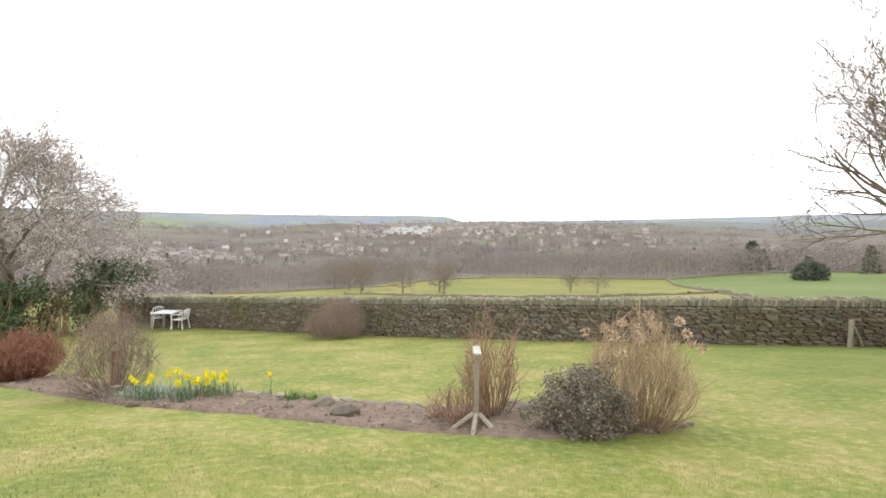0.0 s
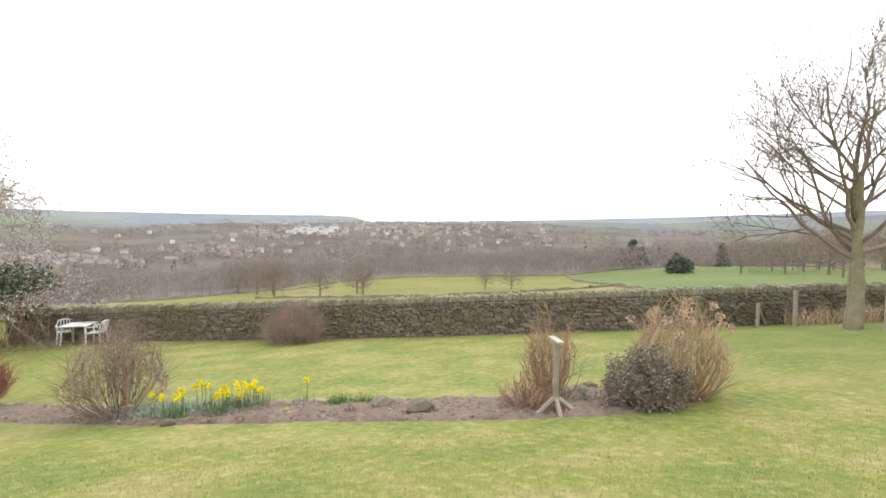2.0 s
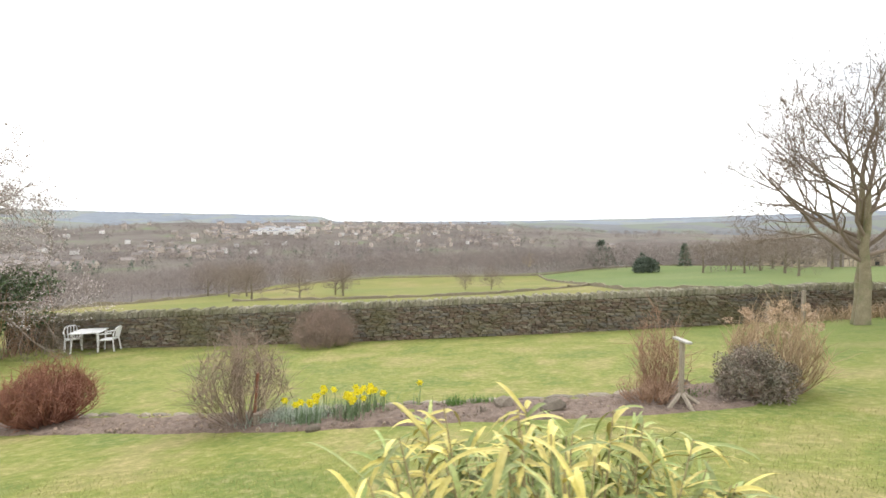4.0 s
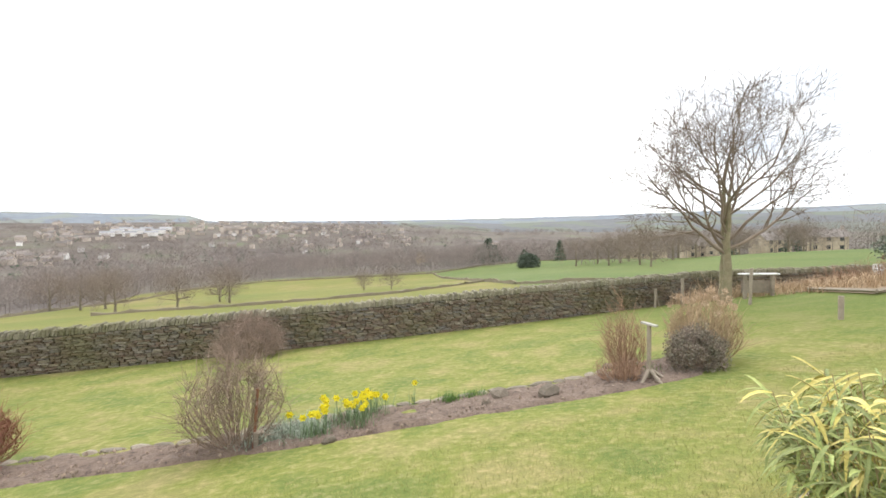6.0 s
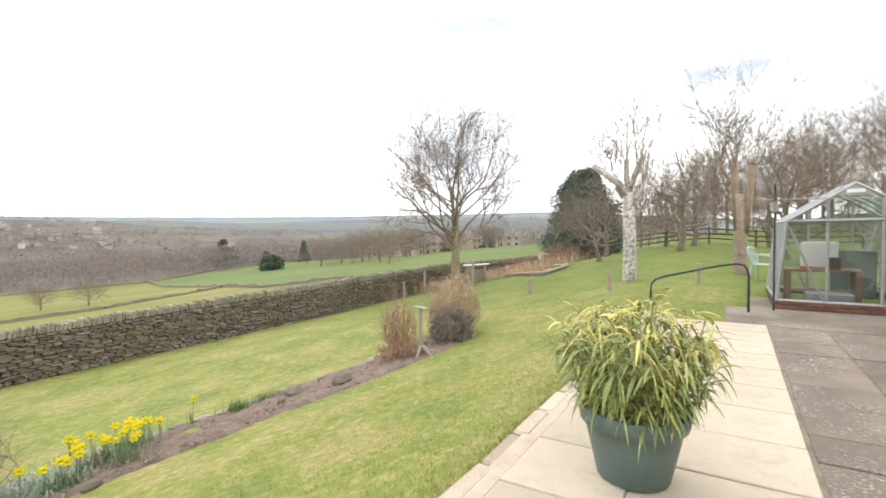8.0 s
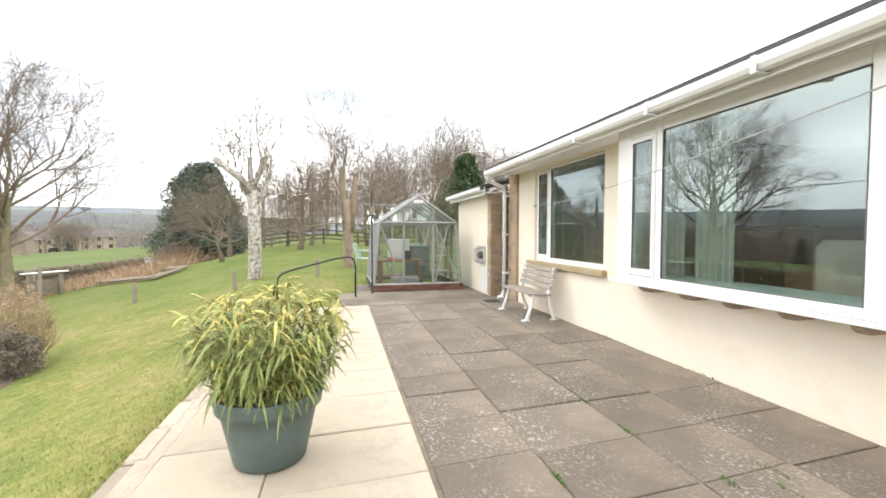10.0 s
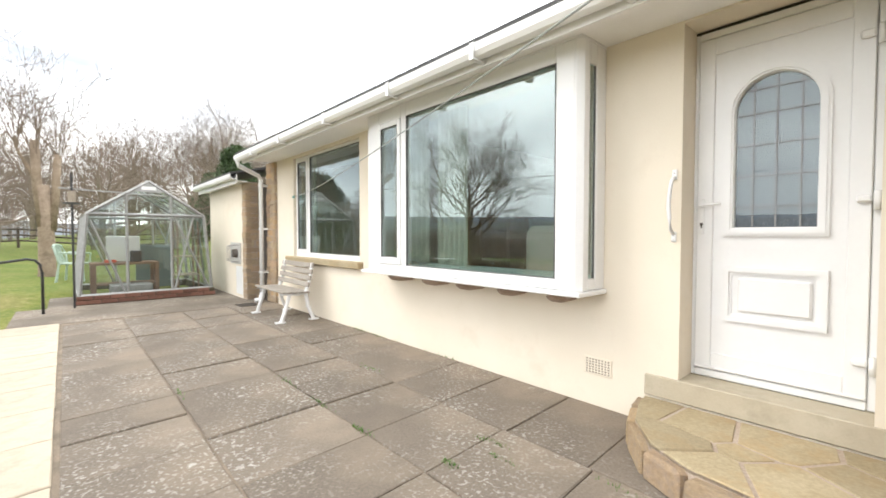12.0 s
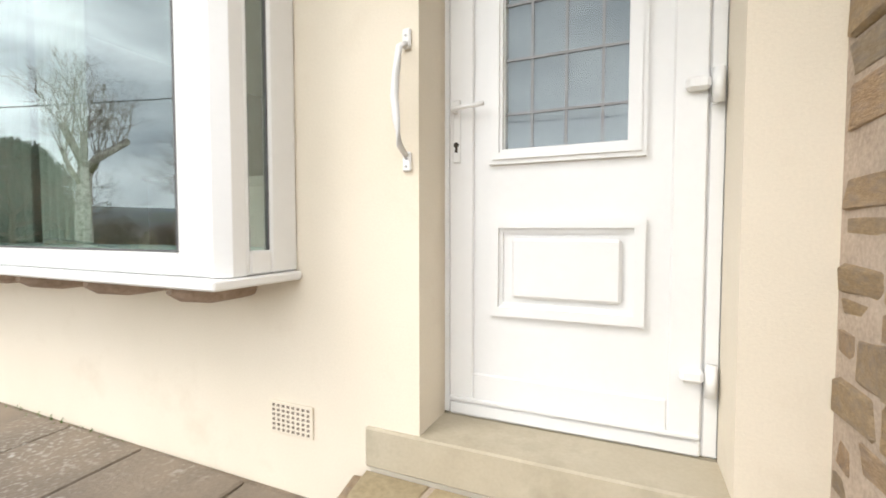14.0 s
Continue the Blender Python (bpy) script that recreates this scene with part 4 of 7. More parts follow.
def leaf_mass(r, clumps, per, size, L, w, surface=True):
    """Leaves in clumps; clumps: (centre, radius)."""
    m = Mesh()
    for c, rad in clumps:
        for _ in range(per):
            v = rand_dir(r)
            p = Vector(c) + v * rad * (r.random() ** 0.4)
            d = (v + rand_dir(r) * 0.9).normalized()
            leaf(m, p, d, rand_dir(r), L * r.uniform(0.6, 1.3), w * r.uniform(0.7, 1.2))
    return m


# ---- the double-trunked tree by the wall ----
tx, ty = 14.25, 13.22
big = bare_tree("bare_ash_tree", "bare tree with twin mossy trunks near the garden wall", (tx, ty, H(tx, ty) - 0.05, 0, 0, 180), 21, 6.75, 0.165, 9, 4, bark=M_OLIVEBARK, spread=(38, 72), trunk_h=0.40, stems=2, kids=(5, 7), reach=0.70, up=0.095, wob=0.27)

# ---- beds, stones ----
M_SOIL = material("dry_brown_soil", (0.165, 0.118, 0.09), (0.255, 0.19, 0.15), 6, 45, 0.98, 1.0, stain=((0.085, 0.062, 0.048), 12, 0.46, 0.66), depth=0.03)
FX, FY = [-9, -3.4, -1.9, -0.4, 1.4, 3.1, 4.4, 5.2, 6.4, 6.95], [10.8, 9.07, 8.58, 8.1, 7.88, 7.52, 7.34, 7.36, 7.75, 8.25]
BX, BY = [-9, -3.5, -1.7, 0.4, 2.1, 4.2, 5.3, 6.3, 6.95], [11.9, 10.3, 9.6, 9.42, 9.05, 8.72, 9.1, 8.9, 8.27]
bed = Mesh()
bxs, nb = np.linspace(-9, 6.95, 140), 14
for i, x in enumerate(bxs):
    f, b = np.interp(x, FX, FY), np.interp(x, BX, BY)
    f += 0.05 * noise.noise((x * 1.3, 0, 0)) + 0.03 * noise.noise((x * 5, 3, 0))
    for j in range(nb + 1):
        y = f + (b - f) * j / nb
        e = min(j, nb - j, 2) / 2
        bed.v.append((x, y, H(x, y) - 0.05 + e * (0.085 + 0.05 * noise.noise((x * 3, y * 3, 1)) + 0.035 * noise.noise((x * 11, y * 11, 5)))))
bed.f = [(i * (nb + 1) + j, (i + 1) * (nb + 1) + j, (i + 1) * (nb + 1) + j + 1, i * (nb + 1) + j + 1) for i in range(139) for j in range(nb)]
struct("flower_bed", bed, M_SOIL, "bare brown soil of the long flower bed", "flower bed", True)
M_GREYSTONE = material("grey_garden_stone", (0.19, 0.162, 0.125), (0.285, 0.245, 0.195), 5, 45, 0.9, 0.5, vary=0.3, depth=0.012)
M_ROCK = material("dark_bed_rock", (0.115, 0.095, 0.072), (0.18, 0.15, 0.115), 6, 45, 0.9, 0.6, vary=0.25, depth=0.012)
ROCKS = [rough_block(40 + s, 0.30).data("rock", M_ROCK) for s in range(6)]
GREY = [rough_block(30 + s, 0.30).data("garden_stone", M_GREYSTONE) for s in range(6)]
edging = tagged(new("bed_edging"), "low row of flat stones along the bed", "edging", "", "structure")
er = random.Random(5)
x = -8.5
while x < 5.4:
    w = er.uniform(0.16, 0.42)
    y = float(np.interp(x + w / 2, BX, BY)) + er.uniform(-0.03, 0.03)
    sl = math.degrees(math.atan2(np.interp(x + w, BX, BY) - np.interp(x, BX, BY), w))
    part("edging_stone", er.choice(GREY), None, edging, m=pose(x + w / 2, y, H(x, y) + 0.0, er.uniform(-4, 4), er.uniform(-3, 3), sl) @ Matrix.Diagonal((w - 0.02, er.uniform(0.10, 0.15), er.uniform(0.07, 0.10), 1)))
    x += w
for i, (x, y, w, d, h, a) in enumerate(((2.96, 8.06, 0.34, 0.24, 0.24, 12), (2.46, 8.55, 0.26, 0.24, 0.20, 40), (5.15, 8.75, 0.42, 0.26, 0.13, 5), (5.45, 8.95, 0.26, 0.2, 0.14, 30), (4.95, 8.95, 0.28, 0.18, 0.12, -20), (-0.05, 8.15, 0.16, 0.10, 0.10, 15))):
    tagged(part("rock", ROCKS[i % 6], None, m=pose(x, y, H(x, y) + h * 0.2, 6, -5, a) @ Matrix.Diagonal((w, d, h, 1))), "lichen-grey stone lying in the flower bed", "rock", "rocks in the flower bed")
crumbs = Mesh()
for i in range(900):
    x = er.uniform(-4, 6.7)
    f, b = np.interp(x, FX, FY), np.interp(x, BX, BY)
    y = er.uniform(f + 0.08, b - 0.08)
    s = 0.005 + 0.02 * er.random() ** 3
    q = Mesh().box(-s, -s, -s * 0.6, s, s, s * 0.6, bev=s * 0.4)
    crumbs.add([pose(x, y, H(x, y) + 0.038, er.uniform(0, 90), er.uniform(0, 90), er.uniform(0, 90)) @ Vector(v) for v in q.v], q.f)
tagged(part("soil_clods", crumbs, material("pale_clod", (0.20, 0.15, 0.115), (0.34, 0.265, 0.205), 3, 60, 0.95, 0.3, vary=0.3, island=True)), "loose clods and pebbles on the flower bed", "soil", "", "stuff")

# ---- shrubs in the bed ----
M_REDTWIG = material("reddish_twig", (0.20, 0.085, 0.055), (0.28, 0.13, 0.085), 5, 40, 0.9, 0.2, vary=0.25, island=True)
M_OLIVETWIG = material("olive_brown_twig", (0.28, 0.195, 0.145), (0.38, 0.275, 0.215), 3, 40, 0.9, 0.2, vary=0.3, island=True)
M_FUCHSIA = material("dark_fuchsia_twig", (0.19, 0.14, 0.105), (0.31, 0.23, 0.18), 2, 40, 0.9, 0.2, vary=0.35, island=True)
M_STRAW = material("dry_straw_stem", (0.36, 0.26, 0.16), (0.46, 0.34, 0.22), 4, 40, 0.9, 0.2, vary=0.28, island=True)
M_TAN = material("tan_dry_stem", (0.28, 0.17, 0.11), (0.37, 0.24, 0.16), 4, 40, 0.9, 0.2, vary=0.28, island=True)


def on(x, y, dz=0.02):
    return (x, y, H(x, y) + dz)


twig_shrub("fuchsia_shrub", "leafless olive-brown twiggy shrub in the flower bed", on(-1.06, 8.82), 31, 1.34, 0.50, 95, M_FUCHSIA, twigs=16, rad=0.0044, base=0.16, bushy=1.2, wild=1.05)
twig_shrub("red_spiraea_shrub", "dense rounded russet-red shrub in the flower bed", on(-4.22, 10.0), 32, 0.98, 0.54, 380, M_REDTWIG, twigs=7, wild=0.8, rad=0.006, base=0.2, bushy=0.9)
twig_shrub("leafless_climber_mound", "wide brown leafless mound of stems against the stone wall", (-1.2, 17.75, H(-1.2, 17.75)), 33, 1.62, 1.0, 280, M_FUCHSIA, twigs=13, rad=0.0055, base=0.7, droop=0.3, wild=1.7, bushy=0.3)
hyd = twig_shrub("hydrangea_shrub", "dry straw-coloured hydrangea with faded flower heads", on(6.36, 8.2), 34, 1.27, 0.50, 170, M_STRAW, twigs=7, rad=0.0055, base=0.25, bushy=0.9, wild=0.6)
r = random.Random(9)
M_HEAD = material("faded_flower_head", (0.42, 0.30, 0.20), (0.52, 0.40, 0.29), 9, 60, 0.95, 0.4)
for i in range(17):
    az, f = r.uniform(0, 6.28), math.sqrt(r.random())
    c = Vector((math.cos(az) * 0.62 * f, math.sin(az) * 0.62 * f, 1.27 - 0.36 * f * f + r.uniform(-0.12, 0.05)))
    part("flower_head", leaf_mass(r, [(c, 0.048)], 60, 1, 0.03, 0.012), M_HEAD, hyd)
twig_shrub("dead_perennial", "tall tan dead stems behind the bird table", on(4.72, 8.38), 35, 1.2, 0.36, 60, M_TAN, twigs=9, rad=0.0055, wild=0.7)
twig_shrub("dead_perennial_clump", "low russet clump of dead stems in the flower bed", on(4.32, 8.10), 36, 0.48, 0.34, 130, M_TAN, twigs=2, rad=0.005, base=0.2)
M_DKLEAF = material("dusky_evergreen_leaf", (0.15, 0.158, 0.105), (0.27, 0.20, 0.165), 7, 60, 0.65, 0.1, vary=0.45, island=True)
ever = thing("evergreen_shrub", "low dusky purple-green evergreen shrub", "shrub", m=pose(*on(5.68, 7.86)))
r = random.Random(10)
cl = []
for i in range(130):
    v = rand_dir(r)
    v.z = abs(v.z)
    k = 0.52 + 0.48 * r.random()
    cl.append((Vector((v.x * 0.50 * k, v.y * 0.42 * k, 0.06 + v.z * 0.66 * k + 0.06 * noise.noise(v * 3))), 0.11))
part("leaves", leaf_mass(r, cl, 120, 1, 0.032, 0.009), M_DKLEAF, ever)
st = Mesh()
for i in range(40):
    c = r.choice(cl)[0]
    st.tube([(c.x * 0.1, c.y * 0.1, -0.03), (c.x * 0.5, c.y * 0.5, c.z * 0.55), tuple(c)], [0.012, 0.008, 0.004], 4, cap=False)
part("stem_growth", st, M_OLIVETWIG, ever)

# ---- daffodils, silver edging plant, tufts ----
M_BLADE = material("grey_green_leaf_blade", (0.105, 0.165, 0.075), (0.165, 0.235, 0.115), 6, 60, 0.6, 0.1, vary=0.25, island=True)
M_PETAL = material("yellow_petal", (0.82, 0.68, 0.02), (0.90, 0.78, 0.06), 9, 60, 0.6, 0.05)
M_SILVER = material("silver_green_leaf", (0.25, 0.30, 0.22), (0.36, 0.40, 0.32), 8, 60, 0.8, 0.2, vary=0.25, island=True)


def blade(mesh, p, az, L, w, arch_):
    """A grass-like blade that bends over."""
    d, up = Vector((math.cos(az), math.sin(az), 0)), Vector((0, 0, 1))
    s = Vector((-d.y, d.x, 0))
    k = len(mesh.v)
    for i in range(4):
        t = i / 3
        q = p + up * L * (t - 0.35 * arch_ * t * t) + d * L * arch_ * t * t
        ww = w * (1 - t * 0.85)
        mesh.v += [tuple(q - s * ww), tuple(q + s * ww)]
    for i in range(3):
        mesh.f.append((k + 2 * i, k + 2 * i + 1, k + 2 * i + 3, k + 2 * i + 2))


def daffodil_clump(x, y, n, blooms, seed, spread):
    r = random.Random(seed)
    t = thing("daffodil_clump", "clump of yellow daffodils in bloom", "daffodils", "daffodil clumps in the bed", m=pose(*on(x, y)))
    b = Mesh()
    for i in range(n):
        p = Vector((r.gauss(0, spread), r.gauss(0, spread * 0.7), -0.02))
        blade(b, p, r.uniform(0, 6.28), r.uniform(0.18, 0.32), 0.006, r.uniform(0.1, 0.75))
    part("leaves", b, M_BLADE, t)
    for i in range(blooms):
        q = Vector((r.gauss(0, spread), r.gauss(0, spread * 0.7), 0))
        h = r.uniform(0.24, 0.38)
        part("stalk", Mesh().tube([q, q + Vector((0.01, 0, h * 0.6)), q + Vector((0.0, -0.02, h))], 0.004, 4), M_BLADE, t)
        c = q + Vector((0, -0.02, h))
        f = Mesh()
        az = r.uniform(-2.2, -0.9)
        d = Vector((math.cos(az), math.sin(az), -0.1)).normalized()
        s = d.cross(Vector((0, 0, 1))).normalized()
        u = s.cross(d)
        for k in range(6):
            a = k * math.pi / 3
            leaf(f, c, (s * math.cos(a) + u * math.sin(a) + d * 0.1).normalized(), d, 0.056, 0.019)
        f.tube([c, c + d * 0.02, c + d * 0.036], [0.011, 0.016, 0.023], 8, cap=False)
        part("flower", f, M_PETAL, t)
    return t


for i, (x, y, n, bl, sp) in enumerate(((-0.20, 8.48, 75, 8, 0.10), (0.10, 8.80, 36, 3, 0.11), (0.26, 8.90, 60, 6, 0.13), (0.55, 8.98, 90, 11, 0.14), (0.34, 8.55, 70, 3, 0.10), (0.80, 9.02, 30, 1, 0.09), (1.30, 9.16, 8, 1, 0.03))):
    daffodil_clump(x, y, n, bl, 50 + i, sp)
sil = thing("silver_edging_plant", "mat of silver-green leafy perennial in the bed", "plant", m=pose(*on(-0.42, 8.74)))
sm = Mesh()
r = random.Random(12)
for i in range(1300):
    blade(sm, Vector((r.gauss(0, 0.24), r.gauss(0, 0.15), -0.01)), r.uniform(0, 6.28), r.uniform(0.08, 0.22), 0.007, r.uniform(0.3, 1.0))
part("leaves", sm, M_SILVER, sil)
M_TUFT = material("fresh_green_blade", (0.06, 0.13, 0.02), (0.10, 0.19, 0.035), 6, 60, 0.7, 0.1, vary=0.25, island=True)
for i, (x, y, n, s, h) in enumerate(((1.84, 8.92, 190, 0.10, 0.16), (2.22, 8.85, 130, 0.09, 0.15), (5.0, 8.2, 160, 0.25, 0.10), (2.1, 8.28, 60, 0.05, 0.12))):
    g = Mesh()
    for k in range(n):
        blade(g, Vector((r.gauss(0, s), r.gauss(0, s * 0.7), -0.01)), r.uniform(0, 6.28), r.uniform(0.5, 1.1) * h, 0.005, r.uniform(0.1, 0.8))
    tagged(part("grass_tuft", g, M_TUFT if i < 3 else M_DKLEAF, m=pose(*on(x, y))), "small green leafy tuft growing in the bed" if i < 3 else "small dark purple leafy plant in the bed", "plant", "tufts in the bed", "stuff")

# ---- bird table and stakes ----
M_OLDWOOD = material("weathered_grey_wood", (0.24, 0.20, 0.155), (0.34, 0.29, 0.23), 5, 50, 0.9, 0.4, depth=0.006)
bird = thing("bird_table", "weathered wooden bird table on a braced post", "bird table", m=pose(4.56, 7.77, H(4.56, 7.77)))
part("post", Mesh().box(-0.025, -0.025, -0.05, 0.025, 0.025, 0.84, bev=0.006), M_OLDWOOD, bird)
part("tray", Mesh().box(-0.042, -0.12, 0.0, 0.042, 0.12, 0.03, m=pose(0, 0, 0.838, 5, 4, 8), bev=0.006), material("bleached_board", (0.34, 0.32, 0.29), (0.44, 0.42, 0.38), 6, 50, 0.85, 0.3), bird, "bleached pale wooden tray")
for a in (-30, 200, 265):
    ca, sa = math.cos(radians(a)), math.sin(radians(a))
    part("foot", Mesh().tube([(ca * 0.03, sa * 0.03, 0.17), (ca * 0.26, sa * 0.26, 0.02)], 0.028, 6), M_OLDWOOD, bird)
stake = thing("garden_stake", "short red-brown wooden stake in the bed", "stake", m=pose(-0.87, 8.62, H(-0.87, 8.62)))
part("stake_post", Mesh().box(-0.016, -0.016, -0.05, 0.016, 0.016, 0.72, m=pose(0, 0, 0, 0, 5, 0), bev=0.004), material("red_stained_wood", (0.20, 0.08, 0.05), (0.28, 0.12, 0.08), 5, 50, 0.8, 0.2), stake)
part("tap_block", Mesh().box(0.0, -0.035, -0.03, 0.055, 0.035, 0.20, bev=0.01).box(0.03, -0.05, 0.17, 0.12, 0.05, 0.195, bev=0.008), M_OLDWOOD, stake)

# ---- fence posts ----
for x, y, h, lab in ((13.62, 15.6, 0.72, "short"), (14.05, 14.72, 1.05, "tall"), (10.95, 8.4, 0.52, "short"), (10.2, 5.87, 0.5, "short"), (10.55, 3.9, 0.48, "short"), (13.9, 12.15, 1.2, "tall"), (17.4, 14.3, 1.0, "tall")):
    p = thing("fence_post", lab + " square weathered wooden post in the lawn", "post", "posts along the lawn", m=pose(x, y, H(x, y), r.uniform(-2, 2), r.uniform(-2, 2), r.uniform(0, 40)))
    part("post", Mesh().box(-0.045, -0.045, -0.1, 0.045, 0.045, h, bev=0.008), M_OLDWOOD, p)
part("prop", Mesh().tube([(0.05, -0.02, 0.55), (0.42, -0.1, 0.02)], 0.035, 6), M_OLDWOOD, bpy.data.objects["fence_post"])

# ---- table and chairs at the end of the lawn ----
M_PLASTIC = material("white_garden_plastic", (0.68, 0.68, 0.67), (0.75, 0.75, 0.74), 3, 40, 0.4, 0.0, fine_mix=0.05)


def plastic_chair(at, label, mat=M_PLASTIC):
    c = thing("garden_chair", label, "chair", "plastic garden chairs", m=at)
    part("seat", Mesh().box(-0.23, -0.22, 0.40, 0.23, 0.22, 0.43, bev=0.012), mat, c)
    for sx in (-1, 1):
        part("leg", Mesh().tube([(sx * 0.24, 0.24, 0.0), (sx * 0.21, 0.20, 0.42), (sx * 0.23, 0.21, 0.63)], [0.026, 0.022, 0.018], 6), mat, c)
        part("leg", Mesh().tube([(sx * 0.24, -0.27, 0.0), (sx * 0.20, -0.22, 0.42)], [0.026, 0.022], 6), mat, c)
        part("armrest", Mesh().tube([(sx * 0.23, 0.22, 0.63), (sx * 0.255, 0.0, 0.65), (sx * 0.24, -0.2, 0.66)], 0.024, 6), mat, c)
        part("back_post", Mesh().tube([(sx * 0.20, -0.22, 0.42), (sx * 0.24, -0.26, 0.64), (sx * 0.20, -0.32, 0.80)], 0.022, 6), mat, c)
    part("backrest_rail", Mesh().tube([(-0.20, -0.32, 0.80), (-0.08, -0.345, 0.84), (0.08, -0.345, 0.84), (0.20, -0.32, 0.80)], 0.025, 6), mat, c)
    for x in (-0.12, -0.04, 0.04, 0.12):
        part("slat", Mesh().tube([(x, -0.22, 0.42), (x * 1.1, -0.29, 0.62), (x, -0.34, 0.83)], 0.018, 5), mat, c)
    return c


gz = H(-9.45, 19.5)
plastic_chair(pose(-10.2, 19.75, H(-10.2, 19.75), 0, 0, 215), "white moulded plastic garden chair behind the table")
plastic_chair(pose(-8.8, 19.35, H(-8.8, 19.35), 0, 0, 95), "white moulded plastic garden chair beside the table")
tab = thing("garden_table", "square white plastic garden table at the lawn end", "table", m=pose(-9.5, 19.5, gz, 0, 0, 10))
part("tabletop", Mesh().box(-0.45, -0.45, 0.68, 0.45, 0.45, 0.72, bev=0.012), M_PLASTIC, tab)
for sx in (-1, 1):
    for sy in (-1, 1):
        part("leg", Mesh().tube([(sx * 0.40, sy * 0.40, 0.0), (sx * 0.36, sy * 0.36, 0.68)], [0.025, 0.032], 8), M_PLASTIC, tab)

# ---- bench against the house ----
bench = thing("garden_bench", "white-framed garden bench with weathered grey slats", "bench", m=pose(4.88, 0.36, 0.0, 0, 0, -1))
M_BSLAT = material("weathered_pale_slat", (0.25, 0.22, 0.185), (0.36, 0.325, 0.28), 5, 50, 0.85, 0.3)
for sx in (-1, 1):
    x = sx * 0.50
    e = Mesh()
    for pts, rd in ((((x, 0.24, 0.0), (x, 0.17, 0.20), (x, 0.12, 0.38)), 0.026), (((x, -0.21, 0.0), (x, -0.13, 0.2), (x, -0.10, 0.38), (x, -0.16, 0.56), (x, -0.20, 0.78)), 0.026), (((x, 0.22, 0.385), (x, 0.0, 0.365), (x, -0.12, 0.375)), 0.022)):
        for a, b in zip(pts, pts[1:]):
            e.tube([a, b], rd, 6)
    e.box(x - 0.035, 0.19, 0.0, x + 0.035, 0.31, 0.02).box(x - 0.035, -0.27, 0.0, x + 0.035, -0.15, 0.02)
    part("end_frame", e, M_PLASTIC, bench, "white painted cast end frame")
for i in range(5):
    y = 0.215 - 0.078 * i
    part("seat_slat", Mesh().box(-0.57, y - 0.032, 0.392 - 0.004 * i, 0.57, y + 0.032, 0.414 - 0.004 * i, bev=0.006), M_BSLAT, bench)
for i in range(4):
    z = 0.49 + 0.085 * i
    part("back_slat", Mesh().box(-0.57, -0.012, -0.032, 0.57, 0.012, 0.032, m=pose(0, -0.115 - 0.024 * i, z, 14, 0, 0), bev=0.006), M_BSLAT, bench)

# ---- bamboo in its pot ----
potx, poty = 1.16, 3.66
pot = thing("bamboo_planter", "dark green plastic pot of bushy yellow-green bamboo", "planter", m=pose(potx, poty, 0.003))
M_POT = material("dark_green_plastic", (0.088, 0.126, 0.118), (0.108, 0.15, 0.14), 4, 50, 0.45, 0.05, fine_mix=0.1)
part("pot", Mesh().lathe([(0.0, 0.002), (0.183, 0.0), (0.198, 0.012), (0.242, 0.21), (0.265, 0.315), (0.288, 0.32), (0.294, 0.35), (0.303, 0.402), (0.296, 0.41), (0.278, 0.405), (0.27, 0.35), (0.0, 0.34)], 40), M_POT, pot, smooth=True)
part("compost", Mesh().lathe([(0.0, 0.365), (0.27, 0.365)], 24), M_SOIL, pot)
r = random.Random(17)
M_BAMBOO = material("bamboo_leaf", (0.16, 0.22, 0.055), (0.33, 0.36, 0.12), 9, 60, 0.55, 0.05, vary=0.35, island=True)
M_BAMYEL = material("yellowed_bamboo_leaf", (0.44, 0.38, 0.08), (0.58, 0.50, 0.17), 9, 60, 0.6, 0.05, vary=0.25, island=True)
M_CANE = material("dry_cane", (0.30, 0.24, 0.12), (0.40, 0.33, 0.18), 8, 60, 0.8, 0.1)
canes, green, yellow = Mesh(), Mesh(), Mesh()


def bamboo_leaf(mesh, p, az, L, w, lift):
    d, s = Vector((math.cos(az), math.sin(az), 0)), Vector((-math.sin(az), math.cos(az), 0))
    k = len(mesh.v)
    n = 5
    tw = r.uniform(-0.5, 0.5)
    for i in range(n + 1):
        t = i / n
        q = p + d * L * (t - 0.25 * t * t) + Vector((0, 0, L * (lift * t - 0.5 * t * t)))
        ww = w * (math.sin(math.pi * min(1, 0.12 + t * 0.88)) ** 0.7) * (1 - 0.25 * t)
        ss = (s + Vector((0, 0, tw))).normalized()
        mesh.v += [tuple(q - ss * ww), tuple(q + Vector((0, 0, -0.25 * ww))), tuple(q + ss * ww)]
    for i in range(n):
        a = k + 3 * i
        mesh.f += [(a, a + 1, a + 4, a + 3), (a + 1, a + 2, a + 5, a + 4)]


